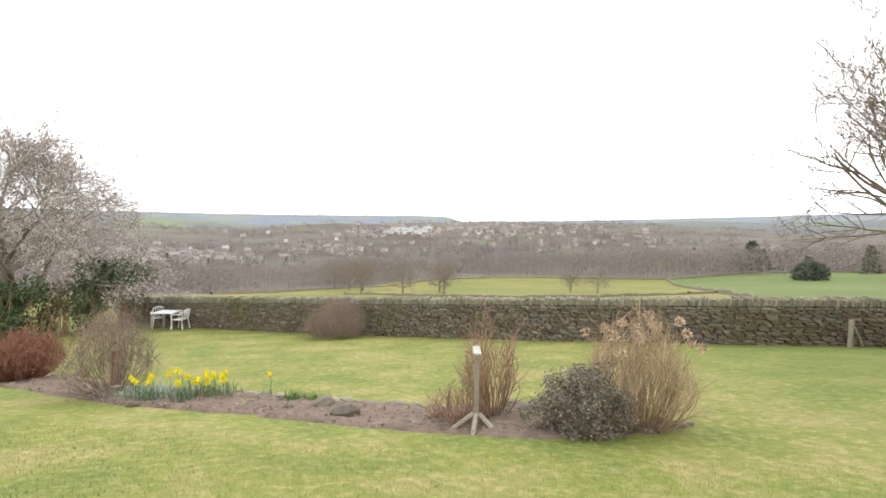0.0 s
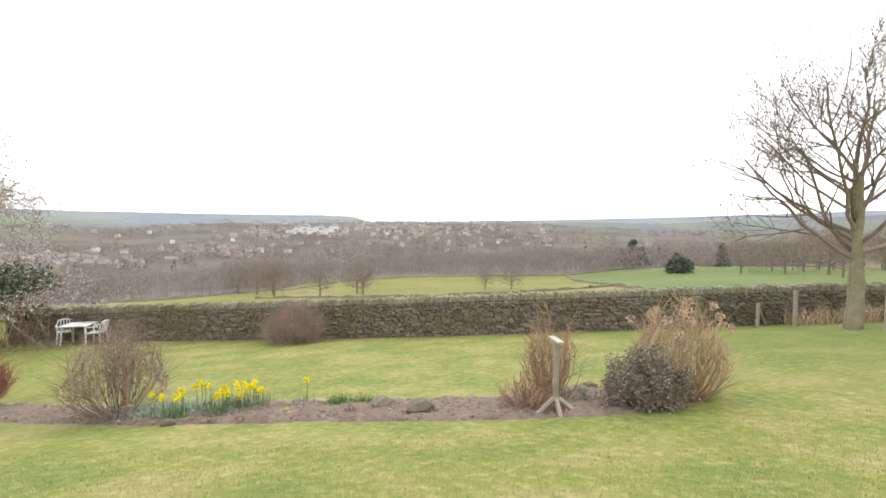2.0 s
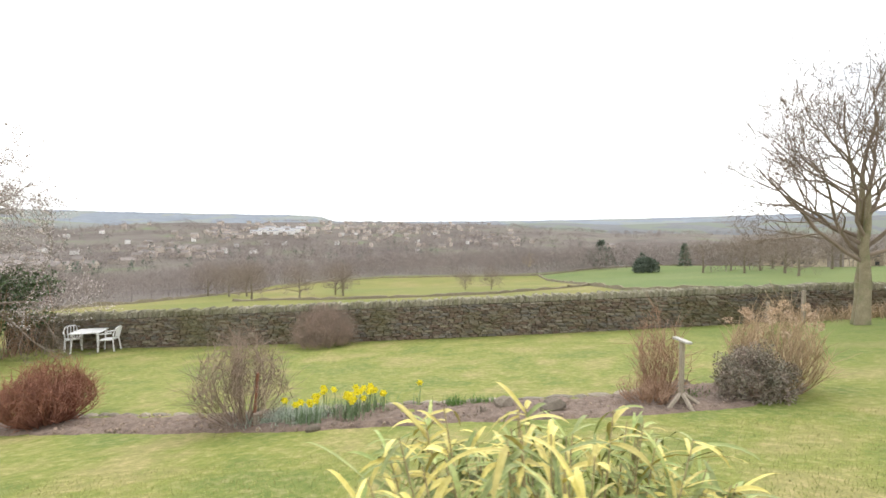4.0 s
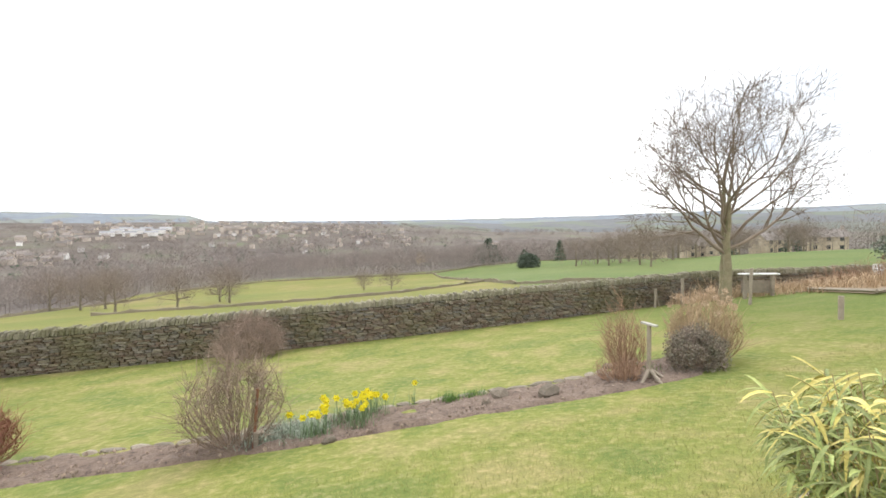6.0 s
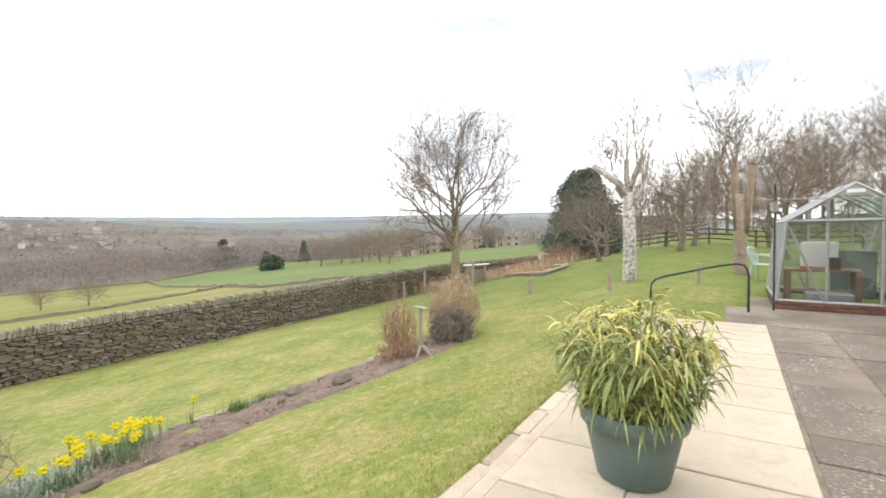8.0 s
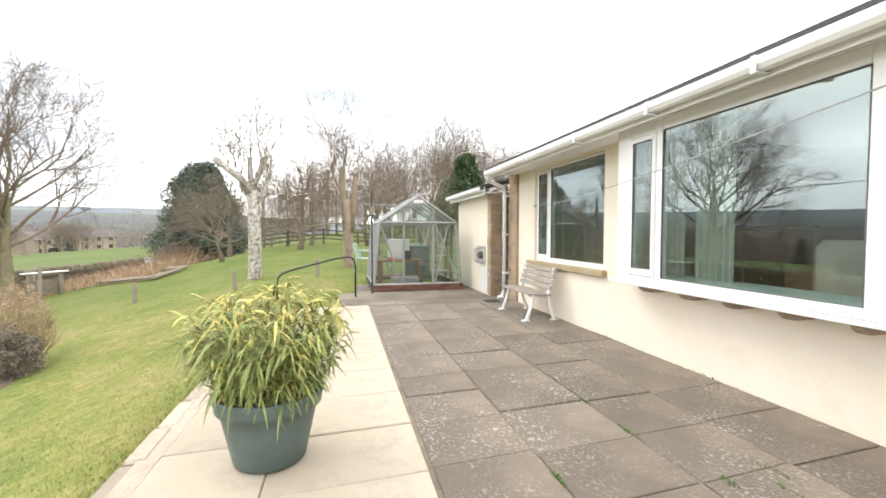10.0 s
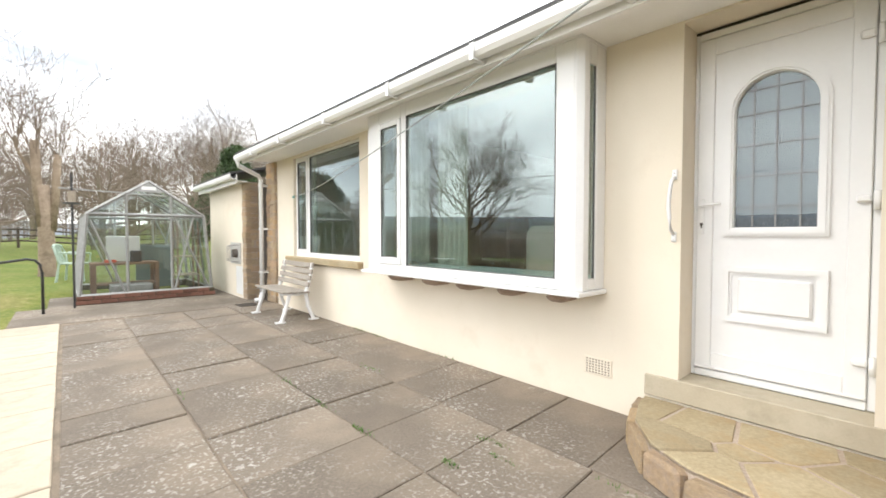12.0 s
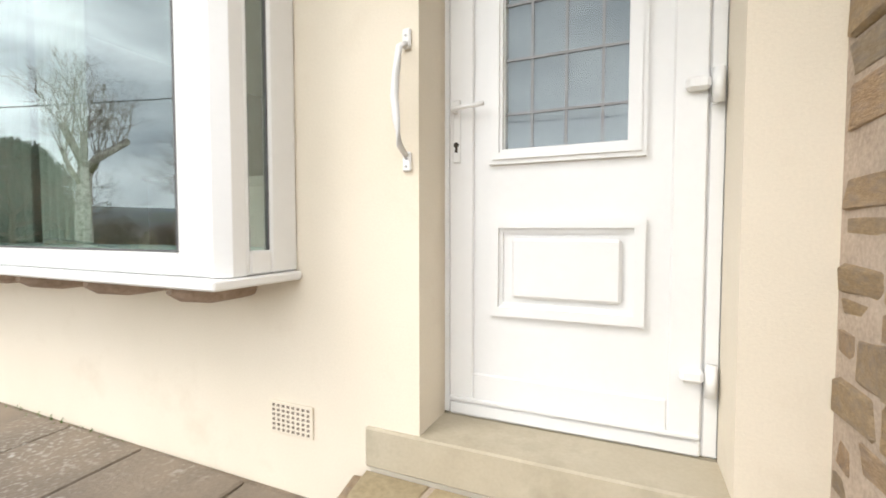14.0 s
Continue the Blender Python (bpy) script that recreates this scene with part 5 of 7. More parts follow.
for c in range(150):
    az, f = r.uniform(0, 6.28), math.sqrt(r.random())
    b = Vector((math.cos(az) * 0.24 * f, math.sin(az) * 0.24 * f, 0.34))
    h = r.uniform(0.40, 0.78) * (1.06 - 0.34 * f)
    lean = 0.19 * f
    tip = b + Vector((math.cos(az) * lean, math.sin(az) * lean, h))
    canes.tube([b, b.lerp(tip, 0.5) + Vector((0, 0, 0.03)), tip], [0.004, 0.003, 0.0015], 4, cap=False)
    for k in range(23):
        u = 1 - 0.85 * r.random() ** 1.3
        p = b.lerp(tip, u)
        out = az + r.gauss(0, 1.1) if f > 0.3 else r.uniform(0, 6.28)
        m = yellow if r.random() < 0.10 + 0.8 * max(0.0, p.z - 0.74) / 0.3 else green
        bamboo_leaf(m, p, out, r.uniform(0.07, 0.18), r.uniform(0.004, 0.0095), r.uniform(-0.55, 0.95))
tagged(part("cane_growth", canes, M_CANE, pot), kind="stuff")
part("leaves", green, M_BAMBOO, pot)
part("yellow_leaves", yellow, M_BAMYEL, pot, "yellowed upper bamboo leaves")

# ---- handrail ----
rail = thing("handrail", "black tubular steel handrail beside the path", "handrail")
M_BLACK = material("black_painted_steel", (0.02, 0.02, 0.022), (0.04, 0.04, 0.042), 6, 60, 0.4, 0.1)
rp = [(7.45, 2.98, -0.02), (7.45, 2.98, 0.60), (7.45, 3.0, 0.72), (7.44, 3.05, 0.79), (7.43, 3.14, 0.81), (7.40, 3.4, 0.77), (7.15, 4.2, 0.58), (7.08, 4.36, 0.52), (7.06, 4.42, 0.44), (7.05, 4.43, 0.30), (7.05, 4.43, -0.1)]
part("rail", Mesh().tube(rp, 0.019, 10), M_BLACK, rail, smooth=True)
plastic_chair(pose(11.7, 2.55, H(11.7, 2.55), 0, 0, 160), "pale green plastic garden chair by the greenhouse", material("pale_green_plastic", (0.33, 0.42, 0.35), (0.38, 0.47, 0.40), 3, 40, 0.5, 0))

# ---- dry stone garden wall ----
def stone_material(name, island, tones):
    m = bpy.data.materials.new(name)
    m.use_nodes = True
    nt = m.node_tree
    p = nt.nodes["Principled BSDF"]
    rnd = nt.nodes.new("ShaderNodeNewGeometry").outputs["Random Per Island"] if island else nt.nodes.new("ShaderNodeObjectInfo").outputs["Random"]
    geo = nt.nodes.new("ShaderNodeNewGeometry").outputs["Position"]
    c = ramp(nt, rnd, [(i / (len(tones) - 1), t) for i, t in enumerate(tones)])
    moss = tex(nt, "ShaderNodeTexNoise", 0.55, 5, 0.7, geo)
    c = mixc(nt, ramp(nt, moss.outputs["Fac"], [(0.46, (0, 0, 0)), (0.66, (0.6,) * 3)]), c, (0.12, 0.115, 0.052))
    spot = tex(nt, "ShaderNodeTexNoise", 22, 5, 0.7, geo)
    c = mixc(nt, 1.0, c, ramp(nt, spot.outputs["Fac"], [(0.3, (0.6,) * 3), (0.7, (1.45,) * 3)]), "MULTIPLY")
    nt.links.new(c, p.inputs["Base Color"])
    p.inputs["Roughness"].default_value, p.inputs["Specular IOR Level"].default_value = 0.95, 0.2
    bn = nt.nodes.new("ShaderNodeBump")
    bn.inputs["Strength"].default_value, bn.inputs["Distance"].default_value = 0.6, 0.015
    nt.links.new(spot.outputs["Fac"], bn.inputs["Height"])
    nt.links.new(bn.outputs["Normal"], p.inputs["Normal"])
    return m


TONES = [(0.095, 0.076, 0.058), (0.16, 0.13, 0.10), (0.13, 0.092, 0.07), (0.195, 0.168, 0.118), (0.12, 0.11, 0.098), (0.235, 0.205, 0.155)]
CAPTONES = [(0.15, 0.14, 0.105), (0.24, 0.22, 0.165), (0.19, 0.18, 0.12), (0.28, 0.255, 0.20)]
M_WALLI, M_WALLO = stone_material("gritstone_joined", True, TONES), stone_material("gritstone_block", False, TONES)
M_CAPI, M_CAPO = stone_material("coping_joined", True, CAPTONES), stone_material("coping_stone", False, CAPTONES)


def wall_y(x):
    return 18.35 - 0.17 * x


def wall_top(x):
    return -0.97 + 0.045 * x if x < 16 else -0.25 + 0.004 * (x - 16)


WX0, WX1 = -13.0, 31.0
core = Mesh()
n = 60
for i in range(n + 1):
    x = WX0 + (WX1 - WX0) * i / n
    y, zt = wall_y(x), wall_top(x) - 0.2
    zb = H(x, y) - 0.5
    core.v += [(x, y + 0.06, zb), (x, y + 0.08, zt), (x, y + 0.40, zt), (x, y + 0.44, zb)]
core.f = [(4 * i + a, 4 * i + 4 + a, 4 * i + 4 + (a + 1) % 4, 4 * i + (a + 1) % 4) for i in range(n) for a in range(3)] + [(0, 1, 2, 3), (4 * n + 3, 4 * n + 2, 4 * n + 1, 4 * n)]
garden_wall = struct("garden_wall", core, M_DRY, "old dry stone garden wall with upright coping stones", "stone wall")
blocks = [rough_block(60 + s, 0.13).data("wall_stone", M_WALLO) for s in range(10)]
caps = [rough_block(80 + s, 0.12).data("coping_stone", M_CAPO) for s in range(6)]
loose = [rough_block(60 + s, 0.13) for s in range(10)]
rest, rest_caps = Mesh(), Mesh()
wr = random.Random(44)
picked = 0
ANG = math.degrees(math.atan(-0.17))


def lay(x, z, L, h, d, y, tilt, cap):
    global picked
    m = pose(x, y, z, 0, tilt, ANG) @ Matrix.Diagonal((L, d, h, 1))
    if 4.0 < x < 8.2 and picked < 300:
        picked += 1
        part("coping_stone" if cap else "wall_stone", wr.choice(caps if cap else blocks), None, garden_wall, m=m)
    else:
        b = wr.choice(loose)
        (rest_caps if cap else rest).add([m @ Vector(v) for v in b.v], b.f)


z = 0.0
while z < 1.32:
    h = wr.uniform(0.045, 0.10)
    x = WX0 + wr.uniform(0, 0.3)
    while x < WX1:
        L = wr.uniform(0.11, 0.36) if x < 18 else wr.uniform(0.3, 0.7)
        zz = wall_top(x) - 0.2 - z - h / 2
        if zz > H(x, wall_y(x) - 0.1) - 0.1:
            lay(x + L / 2, zz + wr.uniform(-0.008, 0.008), L - 0.012, h - 0.006 + wr.uniform(-0.008, 0.012), 0.22, wall_y(x + L / 2) + 0.11 + wr.uniform(-0.025, 0.018) - 0.03 * z, wr.uniform(-2.5, 2.5), False)
        x += L
    z += h
x = WX0
while x < WX1:
    w = wr.uniform(0.045, 0.10) if x < 18 else wr.uniform(0.10, 0.2)
    h = wr.uniform(0.19, 0.29)
    lay(x + w / 2, wall_top(x) - 0.21 + h / 2, w * 1.05, h, wr.uniform(0.34, 0.42), wall_y(x) + 0.24, wr.uniform(4, 16), True)
    x += w * 0.98
tagged(part("wall_stones", rest, M_WALLI, garden_wall), "uneven dark gritstone courses", kind="stuff")
tagged(part("coping_stones", rest_caps, M_CAPI, garden_wall), "upright pale coping stones", kind="stuff")

def crown_cloud(mesh, rs, trees, n, size, slim, trunk=0.012):
    """Leafless crowns of trees (x, y, z, height, width): n short twigs in each rounded head, and its stem."""
    t = np.array(trees, float)
    c = np.repeat(t, n, 0)
    m = len(c)
    v = rs.normal(size=(m, 3))
    v /= np.linalg.norm(v, axis=1)[:, None]
    v *= (rs.random(m) ** 0.4)[:, None]
    lump = 1 + 0.22 * np.sin(7 * v[:, 0] + c[:, 0]) * np.cos(6 * v[:, 1] + c[:, 1])
    p = np.stack([c[:, 0] + v[:, 0] * c[:, 4] * 0.5 * lump, c[:, 1] + v[:, 1] * c[:, 4] * 0.5 * lump, c[:, 2] + c[:, 3] * (0.57 + 0.43 * v[:, 2] * lump)], 1)
    d = 0.8 * v + rs.normal(size=(m, 3)) * 0.4 + np.array([0, 0, 0.55])
    d /= np.linalg.norm(d, axis=1)[:, None]
    L = c[:, 3] * size * rs.uniform(0.6, 1.3, m)
    w = np.cross(d, rs.normal(size=(m, 3)))
    w = w / np.linalg.norm(w, axis=1)[:, None] * (L * slim)[:, None]
    q = np.stack([p - w, p + w, p + d * L[:, None]], 1).reshape(-1, 3)
    k = len(mesh.v)
    mesh.v += [tuple(a) for a in q.tolist()]
    mesh.f += [(k + 3 * j, k + 3 * j + 1, k + 3 * j + 2) for j in range(m)]
    for x, y, z, h, _ in trees:
        mesh.add([(x - trunk * h, y, z - 0.5), (x + trunk * h, y, z - 0.5), (x, y, z + h * 0.7), (x, y - trunk * h, z - 0.5), (x, y + trunk * h, z - 0.5)], [(0, 1, 2), (3, 4, 2)])


# ---- west hedge and blossom tree ----
M_IVY = material("dark_ivy_leaf", (0.042, 0.068, 0.028), (0.085, 0.12, 0.048), 4, 50, 0.5, 0.1, vary=0.45, island=True)
M_BLOSSOM = material("white_blossom", (0.46, 0.40, 0.375), (0.60, 0.545, 0.52), 5, 40, 0.8, 0.05, vary=0.15, island=True)
r = random.Random(71)
hedge = thing("hedge", "mixed ivy and bare-twig boundary hedge", "hedge", m=pose(-12.6, 15.0, H(-12.6, 15)))
cl, hz0 = [], H(-12.6, 15)
for i in range(230):
    y = r.uniform(-7.5, 5.6)
    hh = 2.0 + 0.5 * noise.noise((y * 0.6, 0, 3)) + (0.75 if y > 3.2 else 0)
    p = Vector((r.gauss(0, 0.55) + 0.10 * y + (0.05 if y > 3.2 else 0), y, 0))
    p.z = H(-12.6 + p.x, 15 + y) - hz0 + r.uniform(0.1, 1.0) ** 0.7 * hh
    cl.append((p, 0.36))
part("foliage", leaf_mass(r, cl, 120, 1, 0.11, 0.045), M_IVY, hedge)
tw = Mesh()
for i in range(520):
    y = r.uniform(-8, 5.2)
    b = Vector((r.gauss(0.35, 0.4) + 0.10 * y, y, 0))
    b.z = H(-12.6 + b.x, 15 + y) - hz0 - 0.05
    t = b + Vector((r.gauss(0.2, 0.3), r.gauss(0, 0.35), r.uniform(1.0, 2.6)))
    tw.tube([b, b.lerp(t, 0.5) + Vector((r.gauss(0, 0.1), r.gauss(0, 0.1), 0)), t], [0.014, 0.010, 0.004], 4, cap=False)
tagged(part("twig_growth", tw, M_TAN, hedge), kind="stuff")
bx, by = -13.6, 16.6
blossom = bare_tree("blossom_tree", "spreading blackthorn-like tree with small white blossom", (bx, by, H(bx, by)), 72, 7.6, 0.2, 15, 4, twig=M_WOODTWIG, spread=(30, 88), trunk_h=0.10, kids=(7, 9), reach=0.66, up=0.04, wob=0.3)
r = random.Random(73)
bl = Mesh()
crown = [o for o in blossom.children if o.name.startswith("crown")][0]
vs = crown.data.vertices
for i in range(90000):
    v = vs[r.randrange(len(vs))].co
    if v.z > 1.2:
        leaf(bl, v + rand_dir(r) * 0.05, rand_dir(r), rand_dir(r), 0.046, 0.020)
tagged(part("blossom", bl, M_BLOSSOM, blossom, "tiny white blossom"), kind="stuff")

# ---- greenhouse ----
gh = thing("greenhouse", "small aluminium-framed greenhouse on a brick base", "greenhouse", m=pose(8.10, 0.568, 0.0, 0, 0, 0.5))
M_ALU = material("dull_aluminium", (0.27, 0.27, 0.26), (0.36, 0.36, 0.35), 6, 60, 0.5, 0.1, metal=0.35)
M_BRICK = material("red_brown_brick", (0.15, 0.07, 0.05), (0.22, 0.11, 0.08), 5, 50, 0.9, 0.4, vary=0.25)
M_GHG = glass("greenhouse_glass", (0.80, 0.84, 0.82), 0.11)
GW, GD, GB, GE, GR = 1.99, 2.1, 0.14, 1.52, 2.12
EI = 0.12
bm_ = Mesh().box(-0.03, -0.04, -0.05, 0.10, GW + 0.04, GB).box(0.10, -0.04, -0.05, GD, 0.06, GB).box(0.10, GW - 0.06, -0.05, GD, GW + 0.04, GB).box(GD - 0.1, 0.06, -0.05, GD, GW - 0.06, GB)
part("mortar_base", bm_, M_DRY, gh)
brick_me = Mesh().box(-0.105, -0.05, -0.032, 0.105, 0.05, 0.032, bev=0.006).data("brick", M_BRICK)
for row in range(2):
    for i in range(10):
        y = -0.03 + 0.11 * (row % 2) + 0.22 * i
        if y < GW:
            part("brick", brick_me, None, gh, m=pose(0.0, min(y + 0.08, GW - 0.06), 0.034 + 0.072 * row, 0, 0, 90))


def bar(a, b, w=0.022, name="glazing_bar"):
    part(name, Mesh().tube([a, b], w * 0.9, 4), M_ALU, gh)


for x in (0.0, GD):
    for a, b in (((x, 0, GB), (x, EI, GE)), ((x, GW, GB), (x, GW - EI, GE)), ((x, EI, GE), (x, GW / 2, GR)), ((x, GW - EI, GE), (x, GW / 2, GR)), ((x, EI, GE), (x, GW - EI, GE)), ((x, 0, GB), (x, GW, GB))):
        bar(a, b, 0.034, "frame_bar")
    for y in (0.66, 1.33):
        bar((x, y, GB), (x, y, GE + (GR - GE) * 0.66), 0.026)
    bar((x, 0.04, GB), (x, 0.62, GE), 0.02, "brace")
    bar((x, 0.62, GB), (x, 0.30, GE - 0.02), 0.02, "brace")
    bar((x, GW - 0.16, GE - 0.1), (x, 1.36, GB), 0.02, "brace")
for y, e in ((0, EI), (GW, GW - EI)):
    bar((0, e, GE), (GD, e, GE), 0.03, "frame_bar")
    bar((0, y, GB), (GD, y, GB), 0.03, "frame_bar")
    for k in range(1, 4):
        bar((GD * k / 4, y, GB), (GD * k / 4, e, GE))
        bar((GD * k / 4, e, GE), (GD * k / 4, GW / 2, GR))
bar((0, GW / 2, GR), (GD, GW / 2, GR), 0.034, "ridge_bar")
part("gable_board", Mesh().add([(-0.012, GW / 2 - 0.30, 1.93), (-0.012, GW / 2 + 0.30, 1.93), (-0.012, GW / 2, GR - 0.01), (0.004, GW / 2 - 0.30, 1.93), (0.004, GW / 2 + 0.30, 1.93), (0.004, GW / 2, GR - 0.01)], [(0, 2, 1), (3, 4, 5), (0, 1, 4, 3), (1, 2, 5, 4), (2, 0, 3, 5)]), M_ALU, gh)
part("maker_plate", Mesh().box(-0.016, GW / 2 - 0.11, 1.97, -0.0125, GW / 2 + 0.11, 2.03), M_PLASTIC, gh, "small white maker's plate")


def gpane(pts):
    p = part("pane", Mesh().add(pts, [tuple(range(len(pts)))]), M_GHG, gh)
    p.visible_shadow = False


for x in (0.004, GD - 0.004):
    for y0, y1, t0, t1 in ((0.02, 0.65, EI + 0.02, 0.65), (0.67, 1.32, 0.67, 1.32), (1.34, GW - 0.02, 1.34, GW - EI - 0.02)):
        gpane([(x, y0, GB + 0.02), (x, y1, GB + 0.02), (x, t1, GE - 0.02), (x, t0, GE - 0.02)])
    gpane([(x, EI + 0.06, GE + 0.02), (x, GW - EI - 0.06, GE + 0.02), (x, GW / 2 + 0.3, 1.92), (x, GW / 2 - 0.3, 1.92)])
for y, e in ((0.004, EI + 0.004), (GW - 0.004, GW - EI - 0.004)):
    for k in range(4):
        x0, x1 = GD * k / 4 + 0.015, GD * (k + 1) / 4 - 0.015
        gpane([(x0, y, GB + 0.02), (x1, y, GB + 0.02), (x1, e, GE - 0.02), (x0, e, GE - 0.02)])
        gpane([(x0, e, GE + 0.02), (x1, e, GE + 0.02), (x1, GW / 2, GR - 0.01), (x0, GW / 2, GR - 0.01)])
Gm = pose(8.10, 0.568, 0.0, 0, 0, 0.5)
staging = thing("potting_bench", "brown wooden potting bench inside the greenhouse", "bench", m=Gm)
M_BROWN = material("brown_potting_wood", (0.16, 0.09, 0.06), (0.23, 0.14, 0.09), 5, 50, 0.85, 0.3)
part("top", Mesh().box(0.75, 0.75, 0.60, 1.35, 1.80, 0.64, bev=0.006), M_BROWN, staging)
for x, y in ((0.79, 0.79), (1.31, 0.79), (0.79, 1.76), (1.31, 1.76)):
    part("leg", Mesh().box(x - 0.035, y - 0.035, 0.01, x + 0.035, y + 0.035, 0.60, bev=0.004), M_BROWN, staging)
part("shelf", Mesh().box(0.80, 0.80, 0.22, 1.30, 1.75, 0.24), M_BROWN, staging)
chairw = thing("folded_white_chair", "white plastic board leaning in the greenhouse", "board", m=Gm @ pose(1.22, 1.28, 0.645, 0, -8, 0))
part("board", Mesh().box(-0.02, -0.27, 0.0, 0.02, 0.27, 0.50, bev=0.012), M_PLASTIC, chairw)
for i in range(5):
    part("rib", Mesh().box(-0.028, -0.21 + 0.095 * i, 0.04, -0.021, -0.17 + 0.095 * i, 0.46), M_PLASTIC, chairw)
for nm, lab, cat, b, mt in (("black_box", "small black box on the potting bench", "box", (0.82, 1.02, 0.645, 0.98, 1.20, 0.86), M_BLACK), ("grey_crate", "pale grey plastic crate on the greenhouse floor", "crate", (0.30, 0.92, 0.01, 0.70, 1.55, 0.26), M_STEEL), ("clay_pot_tray", "terracotta tray on the greenhouse floor", "tray", (0.12, 1.45, 0.01, 0.42, 1.66, 0.12), M_BRICK), ("green_panel", "dark green panel at the back of the greenhouse", "panel", (1.95, 0.32, 0.02, 1.99, 1.0, 0.95), M_POT), ("red_trowel_handle", "small red-handled trowel on the bench", "trowel", (0.80, 1.42, 0.645, 0.83, 1.60, 0.70), material("red_plastic", (0.55, 0.06, 0.03), (0.65, 0.09, 0.05), 4, 40, 0.5, 0))):
    o = thing(nm, lab, cat, m=Gm)
    part("body", Mesh().box(*b, bev=0.012), mt, o)
rack = thing("wire_shelf", "narrow timber shelving in the greenhouse", "shelf", m=Gm)
for y in (0.10, 0.46):
    part("upright", Mesh().box(0.5, y, 0.01, 0.53, y + 0.03, 1.45), M_BROWN, rack)
    part("upright", Mesh().box(0.95, y, 0.01, 0.98, y + 0.03, 1.45), M_BROWN, rack)
for z in (0.35, 0.72, 1.1):
    part("shelf_board", Mesh().box(0.48, 0.08, z, 1.0, 0.50, z + 0.025), M_OLDWOOD, rack)
mast = thing("bird_feeder_pole", "black pole with feeder and crossbar by the greenhouse", "pole", m=pose(7.80, 2.62, 0.0))
part("pole", Mesh().tube([(0, 0, -0.05), (0, 0, 2.15)], 0.016, 8), M_BLACK, mast)
part("feeder", Mesh().tube([(0, 0, 1.68), (0, 0, 1.86)], 0.05, 10), M_OLDWOOD, mast)
part("dish", Mesh().tube([(0, 0, 1.655), (0, 0, 1.675)], 0.11, 12), M_BLACK, mast)
part("crossbar", Mesh().tube([(0.0, 0.16, 1.90), (0.1, -1.3, 1.86)], 0.012, 6), M_ALU, mast)

# ---- east lawn: pollards and trees ----
def pollard(name, label, at, seed, h, rad, bark, stubs, shoots, shoot_h, twig=M_TWIG):
    r = random.Random(seed)
    t = thing(name, label, "tree", m=pose(*at))
    part("trunk", Mesh().tube([(0, 0, -0.2), (0, 0, 0.1), (0.03, 0, h * 0.5), (0, 0.04, h)], [rad * 1.4, rad * 1.1, rad, rad * 0.85], 12), bark, t, smooth=True)
    sh = Mesh()
    for p0, p1, p2, rr in stubs:
        part("lopped_limb", Mesh().tube([p0, p1, p2], [rr * 1.1, rr, rr * 0.85], 9), bark, t, smooth=True)
        for k in range(shoots):
            q = Vector(p1).lerp(Vector(p2), r.uniform(0.2, 1.0))
            limb(sh, r, q, Vector((r.gauss(0, 0.3), r.gauss(0, 0.3), 1)), 0.013, shoot_h * r.uniform(0.5, 1.1), 3, 5, 0.12, 0.12, (3, 5))
    tagged(part("shoot_growth", sh, twig, t), kind="stuff")
    return t


pollard("pollarded_birch", "white-barked birch with lopped limbs on the lawn", on(11.5, 5.63, 0), 81, 2.5, 0.17, M_BIRCH, [((0, 0, 2.3), (-0.15, 0.25, 2.75), (-0.2, 0.95, 3.3), 0.10), ((0, 0, 2.4), (0.05, -0.1, 2.9), (0.1, -0.35, 3.5), 0.09), ((0, 0, 2.4), (0.1, 0.1, 2.9), (0.15, 0.12, 3.4), 0.08), ((0, 0, 2.0), (-0.05, -0.30, 2.45), (0.0, -0.42, 2.9), 0.06), ((0, 0.05, 2.2), (0.1, 0.35, 2.6), (0.1, 0.42, 3.0), 0.055)], 9, 1.4, M_PALETWIG)
pollard("pollarded_tree", "tall lopped brown tree trunk with upright shoots", on(12.9, 3.05, 0), 82, 2.2, 0.155, M_TANBARK, [((0, 0.05, 1.2), (0, 0.15, 2.4), (0.02, 0.16, 3.25), 0.10), ((0, -0.1, 1.1), (0, -0.2, 2.2), (0, -0.24, 2.95), 0.09), ((0, 0.1, 2.2), (0.0, 0.42, 2.9), (0.0, 0.5, 3.15), 0.04)], 10, 1.9)
bare_tree("leaning_apple_tree", "small bare leaning tree on the lawn", on(17.6, 8.0, 0), 83, 3.0, 0.09, 9, 4, twig=M_WOODTWIG, spread=(40, 80), lean=(0, 0.05), kids=(4, 5))
t1 = bare_tree("bare_apple_tree", "wide bare fruit tree on the lawn", on(20.5, 5.2, 0), 84, 4.6, 0.14, 11, 4, twig=M_WOODTWIG, spread=(40, 85), trunk_h=0.12, up=0.03, kids=(4, 6))
copy_thing(t1, pose(24.0, 9.2, H(24, 9.2), 0, 0, 100))
fz = Mesh()
crown_cloud(fz, np.random.default_rng(84), [(0, 0, 0.7, 4.2, 5.2)], 1500, 0.11, 0.012, 0.001)
tagged(part("twig_haze", fz, M_WOODTWIG, t1, "fine outer twigs"), kind="stuff")
for x, y, a in ((19.0, 1.6, 220), (25.5, 5.0, 40), (29.5, 1.5, 150), (31.0, 7.0, 300), (27.0, -2.5, 10)):
    copy_thing(t1, pose(x, y, H(x, y), 0, 0, a))
M_CYPRESS = material("bright_cypress_leaf", (0.048, 0.08, 0.034), (0.085, 0.128, 0.054), 3, 40, 0.6, 0.1, vary=0.5, island=True)
M_HOLLY = material("dark_conifer_leaf", (0.095, 0.122, 0.092), (0.155, 0.182, 0.137), 3, 40, 0.5, 0.1, vary=0.5, island=True)


